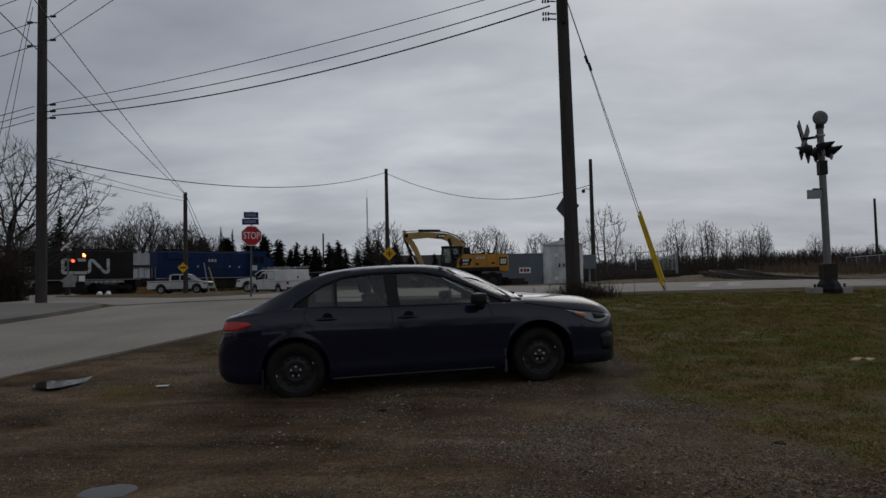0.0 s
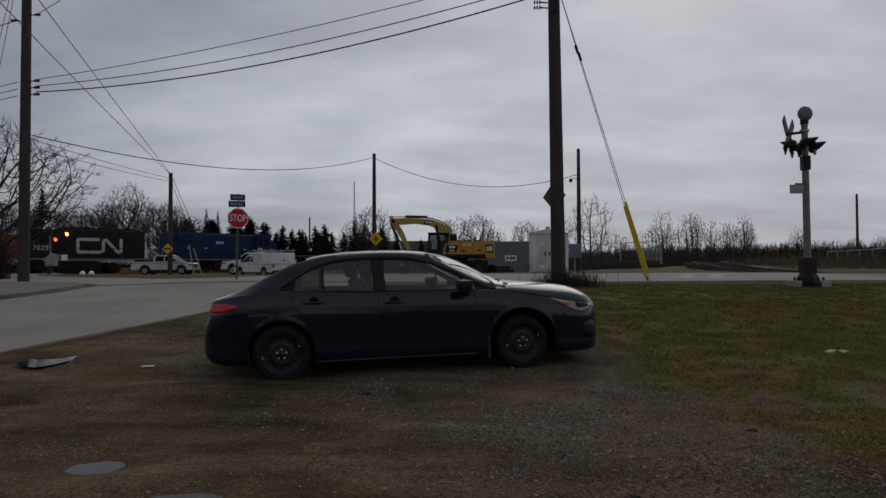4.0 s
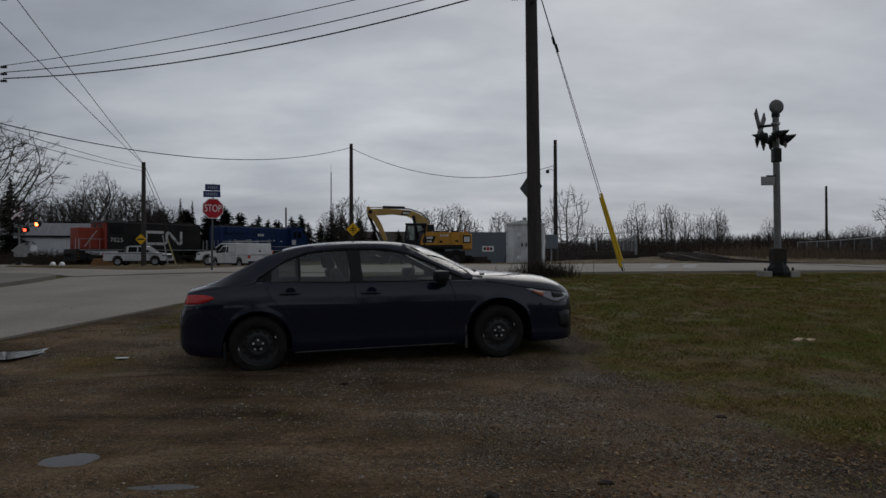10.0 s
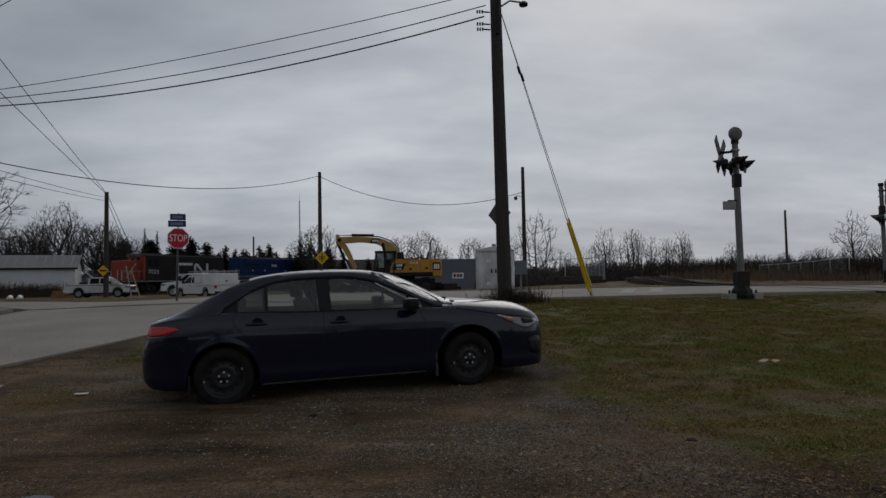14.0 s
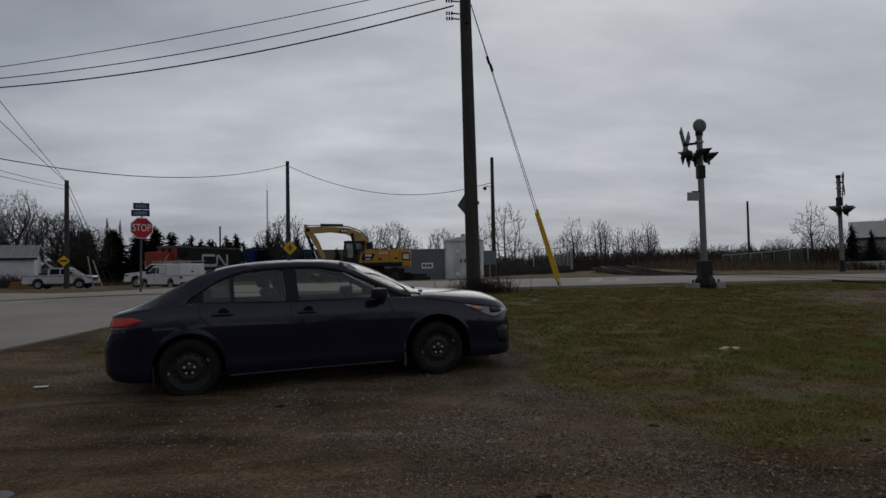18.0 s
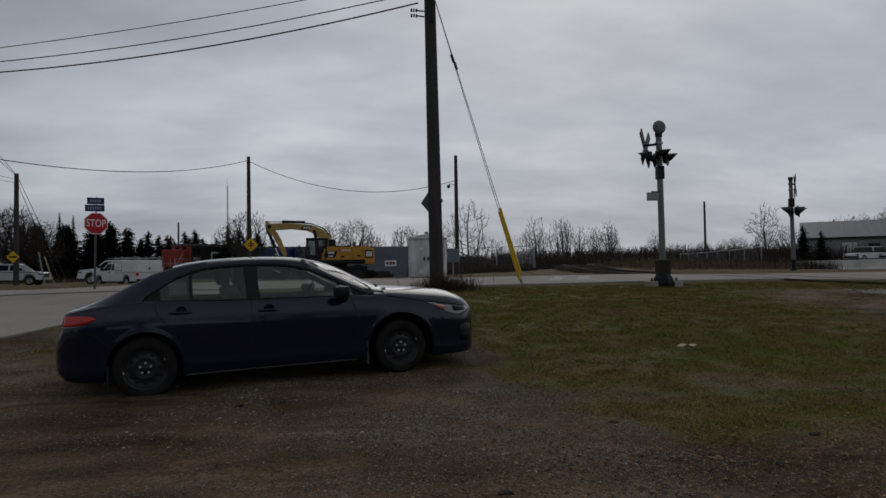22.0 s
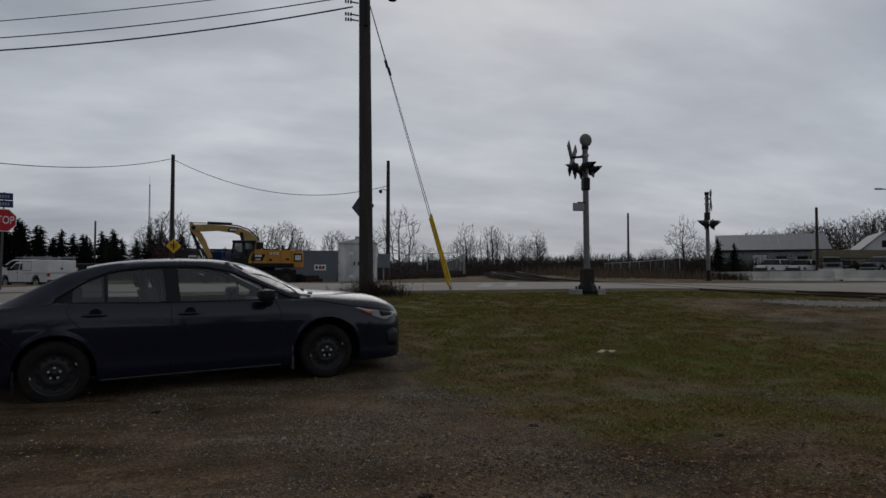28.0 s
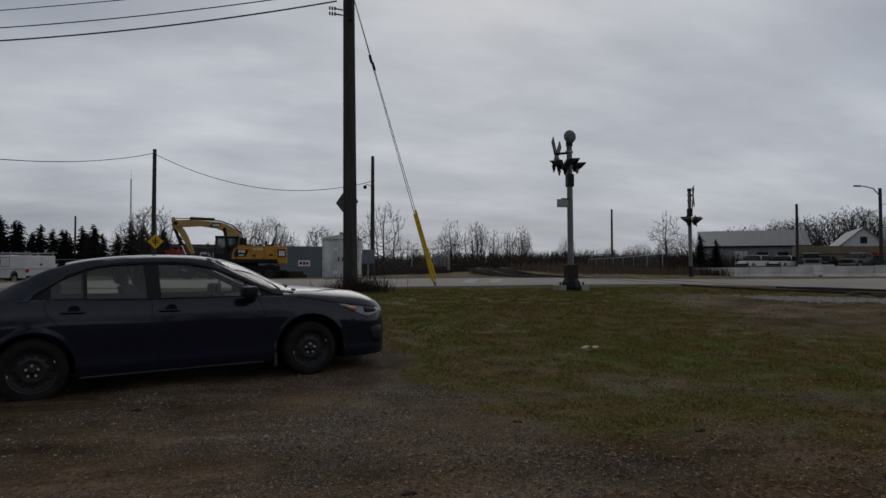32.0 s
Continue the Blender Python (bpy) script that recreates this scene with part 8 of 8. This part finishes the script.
def scatter_stones():
    """Loose gravel: small uneven stones pressed into the mud, paler where the lot is worn."""
    rg = np.random.default_rng(21)
    base = np.array([(1, 0, 0), (-1, 0, 0), (0, 1, 0), (0, -1, 0), (0, 0, 1), (0, 0, -0.6)], float)
    tri = np.array(((0, 2, 4), (2, 1, 4), (1, 3, 4), (3, 0, 4), (2, 0, 5), (1, 2, 5), (3, 1, 5), (0, 3, 5)))
    stone_at = field(stony, -7, 17, 2.4, 18.6, 0.12)
    patch_at = field(lambda x, y: noise.fractal(Vector((x * 0.8, y * 1.7, 7)), 1.0, 2.0, 4), -7, 17, 2.4, 18.6, 0.1)
    for name, mat_, label, count, smin, smax, bias in (("gravel", M["stone_pale"], "pale loose gravel stones in the mud", 30000, 0.0028, 0.0095, 0.12),
                                                       ("gravel", M["stone_dark"], "dark wet gravel stones in the mud", 16000, 0.004, 0.015, 0.20),
                                                       ("gravel", M["stone_pale"], "single larger pale stones on the lot", 260, 0.010, 0.022, 0.10),
                                                       ("ballast", M["stone_ballast"], "pale broken ballast stones beside the siding", 2600, 0.016, 0.045, -1)):
        n = count * 16
        if bias < 0:
            x, y = rg.uniform(9.5, 16.8, n), rg.uniform(11.0, 16.5, n)
            ok = rg.random(n) < np.exp(-((y - (14.3 - 0.42 * (x - 13))) / 0.42) ** 2) * np.clip((x - 12.7) / 1.0, 0, 1)
        else:
            y = 2.6 + 8.2 * rg.random(n) ** 1.25
            x = rg.uniform(-1, 1, n) * (1.8 + y * 0.72) + 0.1 * y
            d = (1 - grass_at(x, y)) * (bias + 0.75 * stone_at(x, y)) * np.clip(0.35 + 1.5 * patch_at(x, y), 0.03, 1.6)
            ok = (x > -5.3) & (rg.random(n) < d)
        x, y = x[ok][:count], y[ok][:count]
        n = len(x)
        s = rg.uniform(smax ** -1.5, smin ** -1.5, n) ** (-1 / 1.5) * (0.75 + 0.07 * y)
        a = rg.uniform(0, 6.28, n)
        k = rg.uniform(0.6, 1.25, (n, 3)) * s[:, None]
        k[:, 2] *= 0.6
        p = base[None] * k[:, None, :] * rg.uniform(0.75, 1.2, (n, 6, 1))
        c, sn = np.cos(a)[:, None], np.sin(a)[:, None]
        z = height_at(x, y) + 0.1 * s
        vs = np.stack([x[:, None] + p[..., 0] * c - p[..., 1] * sn, y[:, None] + p[..., 0] * sn + p[..., 1] * c, z[:, None] + p[..., 2]], 2).reshape(-1, 3)
        fs = (tri[None] + 6 * np.arange(n)[:, None, None]).reshape(-1, 3)
        tagged(part(name, (vs.tolist(), fs.tolist()), mat_), label, "gravel", kind="stuff")


M["stone_pale"] = mat("pale_gravel", (0.40, 0.35, 0.29), 0.85, 0, 0.35, 30, 0.2, 120, (0.12, 0.098, 0.076), 0.7, spec=0.2)
M["stone_dark"] = mat("dark_gravel", (0.098, 0.076, 0.057), 0.7, 0, 0.35, 30, 0.2, 120, (0.035, 0.031, 0.027), 0.6, spec=0.3)
M["stone_ballast"] = mat("pale_ballast", (0.37, 0.335, 0.290), 0.85, 0, 0.25, 12, 0.2, 80, (0.19, 0.18, 0.165), 0.6, spec=0.25)
scatter_stones()


def scatter_leaves():
    rg = np.random.default_rng(33)
    verts, faces = [], []
    for _ in range(30000):
        y = 2.6 + 11 * rg.random() ** 1.5
        x = rg.uniform(-1, 1) * (1.6 + y * 0.72) + 0.15 * y
        if x < 0.2 + 0.9 * rg.standard_normal() and y < 9:
            continue
        if x < 1.9 and 6.0 < y < 9.2:
            continue
        z = rough_land(x, y) + 0.008
        s = 0.0045 + 0.020 * rg.random() ** 2.5
        a, b2 = rg.uniform(0, 6.28), rg.uniform(-0.5, 0.5)
        c, sn = math.cos(a) * s, math.sin(a) * s
        o = len(verts)
        verts += [(x - c, y - sn, z), (x + sn * 0.5, y - c * 0.5, z + abs(b2) * s), (x + c, y + sn, z + 0.4 * s), (x - sn * 0.5, y + c * 0.5, z + 0.2 * s)]
        faces.append((o, o + 1, o + 2, o + 3))
    tagged(part("leaf_litter", (verts, faces), M["leaf"]), "brown fallen leaves and bark chips on the ground", "leaf litter", kind="stuff")


def scatter_mulch():
    """Reddish-brown leaf mulch and straw trodden into the soil where the grass gives out."""
    rg = np.random.default_rng(51)
    for material, label, count, lo, hi in ((M["mulch"], "dark red-brown leaf mulch trodden into the soil", 26000, 0.006, 0.020),
                                           (M["straw"], "pale straw and leaf scraps among the grass", 9000, 0.004, 0.014)):
        n = count * 4
        y = 2.7 + 11.5 * rg.random(n) ** 1.7
        x = rg.uniform(-1, 1, n) * (1.6 + y * 0.75) + 0.15 * y
        g = grass_at(x, y)
        if material == M["mulch"]:
            want = np.clip((x - 0.2) / 1.6, 0, 1) * (1 - 0.8 * g) * np.clip(0.55 + 1.4 * clump_at(x * 0.5 + 3, y * 0.8 + 2), 0.05, 1)
        else:
            want = np.clip(0.25 + 0.8 * g, 0, 1) * np.clip(0.45 + 1.2 * clump_at(x, y), 0.1, 1)
        ok = (rg.random(n) < want) & ~((x < 1.9) & (y > 6.0) & (y < 9.2)) & (x > -1.5)
        x, y = x[ok][:count], y[ok][:count]
        n = len(x)
        s = lo + (hi - lo) * rg.random(n) ** 2
        a, t = rg.uniform(0, 6.28, n), rg.uniform(0.1, 0.7, n)
        c, sn, z = np.cos(a) * s, np.sin(a) * s, height_at(x, y) + 0.006 + (0.012 if material == M["straw"] else 0)
        k = rg.uniform(0.2, 0.6, n)
        vs = np.stack([np.stack([x - c, y - sn, z], 1), np.stack([x + sn * k, y - c * k, z + t * s], 1), np.stack([x + c, y + sn, z + 0.4 * s], 1), np.stack([x - sn * k, y + c * k, z + 0.1 * s], 1)], 1).reshape(-1, 3)
        tagged(part("leaf_mulch", (vs.tolist(), np.arange(4 * n).reshape(-1, 4).tolist()), material), label, "leaf litter", kind="stuff")


M["mulch"] = mat("leaf_mulch", (0.165, 0.085, 0.044), 0.95, 0, 0.5, 9, 0, 70, (0.045, 0.025, 0.016), 0.5, spec=0.06)
M["straw"] = mat("pale_straw", (0.48, 0.36, 0.20), 0.95, 0, 0.4, 9, 0, 70, (0.22, 0.15, 0.08), 0.5, spec=0.06)
scatter_mulch()
M["leaf"] = mat("fallen_leaves", (0.30, 0.185, 0.090), 0.9, 0, 0.5, 12, 0, 80, (0.06, 0.040, 0.026), 0.5, spec=0.1)
scatter_leaves()


def clod(x, y, sx, sy, sz, seed, material, name, label, category, z=0.0):
    rg = rnd(seed)
    b = bmesh.new()
    bmesh.ops.create_icosphere(b, subdivisions=2, radius=1)
    for v in b.verts:
        k = 1 + 0.35 * noise.noise(v.co * 2.2 + Vector((seed, 0, 0)))
        v.co = Vector((v.co.x * sx * k, v.co.y * sy * k, v.co.z * sz * k))
    ob = part(name, b, material, smooth=False, m=pose(x, y, rough_land(x, y) + z, 0, 0, rg.uniform(0, 180)))
    return tagged(ob, label, category)


M["bark_chunk"] = mat("wet_dark_clods", (0.028, 0.021, 0.016), 0.9, 0, 0.4, 12, 0.5, 60)
for k, (x, y) in enumerate(((2.35, 5.05), (3.6, 4.35), (1.1, 3.6), (-0.75, 6.3), (2.9, 3.75), (0.45, 3.35))):
    clod(x, y, 0.05, 0.035, 0.018, k, M["bark_chunk"], "mud_clod", "dark clod of wet earth on the gravel", "clod")
lit = thing("litter", pose(4.9, 8.5, rough_land(4.9, 8.5) + 0.03, 0, 6, 20), "flattened tan cardboard scrap lying on the grass", "litter")
part("scrap", prism(bmesh.new(), [(-0.14, 0.0), (-0.05, 0.035), (0.06, 0.012), (0.15, 0.04), (0.15, 0.05), (0.06, 0.024), (-0.05, 0.047), (-0.14, 0.012)], -0.05, 0.05), mat("tan_cardboard", (0.50, 0.36, 0.24), 0.85, 0, 0.15, 10, 0.1, 60), lit)
wl = thing("litter", pose(-3.55, 7.65, rough_land(-3.55, 7.65) + 0.012, 0, 0, 10), "small white paper scrap on the gravel", "litter")
part("scrap", bx(-0.07, 0.07, -0.03, 0.03, 0, 0.012, bevel=0.003), M["sign_white"], wl)
# sandbags and a low orange skid by the rails
for x, y in ((-31.6, 53.5), (-30.9, 53.6)):
    clod(x, y, 0.34, 0.24, 0.22, 5, M["sign_white"], "sandbag", "white filled sandbag beside the rails", "sandbag", 0.08)
sk = thing("timber_stack", pose(-27.6, 53.6, gz(-27, 53)), "low stack of orange-brown timbers behind the pickup", "timber stack")
M["timber"] = mat("orange_brown_timber", (0.30, 0.15, 0.065), 0.85, 0, 0.25, 4, 0.3, 40, (0.18, 0.10, 0.05), 0.5)
for r in range(3):
    for k in range(3):
        part("timber", bx(-1.0 + 0.1 * r, 1.0 - 0.08 * k, 0.28 * k, 0.28 * k + 0.25, 0.2 * r, 0.2 * r + 0.17, bevel=0.01), M["timber"], sk)
# white stop line stripes on the road
M["road_white"] = mat("worn_white_road_paint", (0.42, 0.415, 0.40), 0.8, 0, 0.3, 3, 0.2, 40, (0.22, 0.21, 0.20), 0.5)
for k, x in enumerate((6.25, 7.15)):
    b = bmesh.new()
    rows = []
    for i in range(9):
        f = i / 8
        yy = 19.0 + 3.2 * f
        xx = x + 1.3 * f
        rows.append([b.verts.new((xx + d, yy, land(xx + d, yy) + 0.061)) for d in (0, 0.42)])
    for r0, r1 in zip(rows, rows[1:]):
        b.faces.new((r0[0], r0[1], r1[1], r1[0]))
    tagged(part("road_marking", b, M["road_white"]), "worn white stop line painted on the road", "road marking", "road markings", "structure")
# a low bank of old rail and timbers beside the siding
for k, (x, y, r, L) in enumerate(((9.5, 36.5, 3, 3.4), (2.0, 41.5, 4, 2.6))):
    t = thing("old_timber", pose(x, y, gz(x, y), 0, 0, r), "old weathered railway timber lying beside the siding", "timber", "old timbers")
    part("beam", bx(-L / 2, L / 2, -0.13, 0.13, 0.0, 0.24, bevel=0.02), M["tie"], t)
    part("beam", bx(-L / 2 + 0.3, L / 2 - 0.5, 0.16, 0.40, 0.0, 0.22, bevel=0.02), M["tie"], t)
    part("beam", bx(-L / 2 + 0.6, L / 2 - 0.2, 0.02, 0.26, 0.24, 0.44, bevel=0.02), M["tie"], t)

# cracks and patch lines in the road
M["crack"] = mat("dark_road_sealant", (0.035, 0.033, 0.031), 0.9, 0, 0.2, 3, 0, 40)
for k, pts in enumerate((((-11.5, 14.5), (-9.0, 14.9), (-7.4, 15.6), (-5.4, 15.4)), ((-20, 27), (-14, 25.6), (-8.5, 25.2), (-3, 23.0), (4, 22.2)), ((-8.0, 9.2), (-7.0, 10.4), (-6.2, 12.6), (-5.6, 15.0), (-5.2, 18.0)), ((-24, 30), (-15, 28.6), (-6, 27.2)))):
    line = spread(pts, 50)
    a, c = [], []
    for i, (x, y) in enumerate(line):
        o = 0.10 * noise.noise(Vector((x * 1.3, y * 1.3, k)))
        w = 0.012 + 0.008 * abs(noise.noise(Vector((x * 3, y * 3, k + 5))))
        z = land(x, y) + 0.0585
        a.append((x, y + o - w, z))
        c.append((x, y + o + w, z))
    tagged(part("road_crack", sheet(bmesh.new(), a, c), M["crack"]), "dark sealed crack in the road", "crack", "road cracks", "structure")


# ---- unseen house and trees, added behind the camera to darken the car's reflections ----
M["brick_behind"] = mat("dark_brown_brick", (0.10, 0.065, 0.05), 0.9, 0, 0.25, 2, 0.3, 20, (0.06, 0.04, 0.033), 0.5)
M["shingle_behind"] = mat("dark_roof_shingle", (0.045, 0.043, 0.042), 0.9, 0, 0.25, 2, 0.3, 20)
gable_shed(-30, -8, -34, -24.0, 3.2, 6.6, "unseen dark brick house added to block the sky behind the camera", M["brick_behind"], M["shingle_behind"], seams=False, z=0)
# conifers and bare trees, equally made up, break the sky mirrored in the flank
for k, (x, y, s) in enumerate(((-22, -24, 0.9), (-28, -21, 0.9), (14, -25, 0.8), (20, -22, 0.9), (26, -18, 0.9), (-34, -16, 0.9), (32, -14, 0.9))):
    copy_thing(C_B, pose(x, y, 0, 0, 0, 50 * k) @ Matrix.Diagonal((s, s, s, 1)))
plant(T_B, ((-6, -17, 9.5, 20), (1, -20, 10.5, 140), (8, -16, 8.5, 260), (-12, -14, 8.0, 80), (14, -19, 10, 320), (-2, -25, 11, 200)), 9.0)


# ---- what moves: the two coupled locomotives roll away along the curve ----
def motions():
    for ob, off, half in ((loco_a, 0.0, 14.6), (loco_b, 15.45, 16.2)):
        rows = []
        for t, s in TRAIN:
            x0, y0, a0 = along(s + off + 2.7)
            x1, y1, a1 = along(s + off + half - 2.7)
            h = math.atan2(y1 - y0, x1 - x0)
            rows.append((t, pose(x0 - math.cos(h) * 2.7, y0 - math.sin(h) * 2.7, RAIL_Z + 0.02, 0, 0, math.degrees(h))))
        walk(ob, rows)


motions()
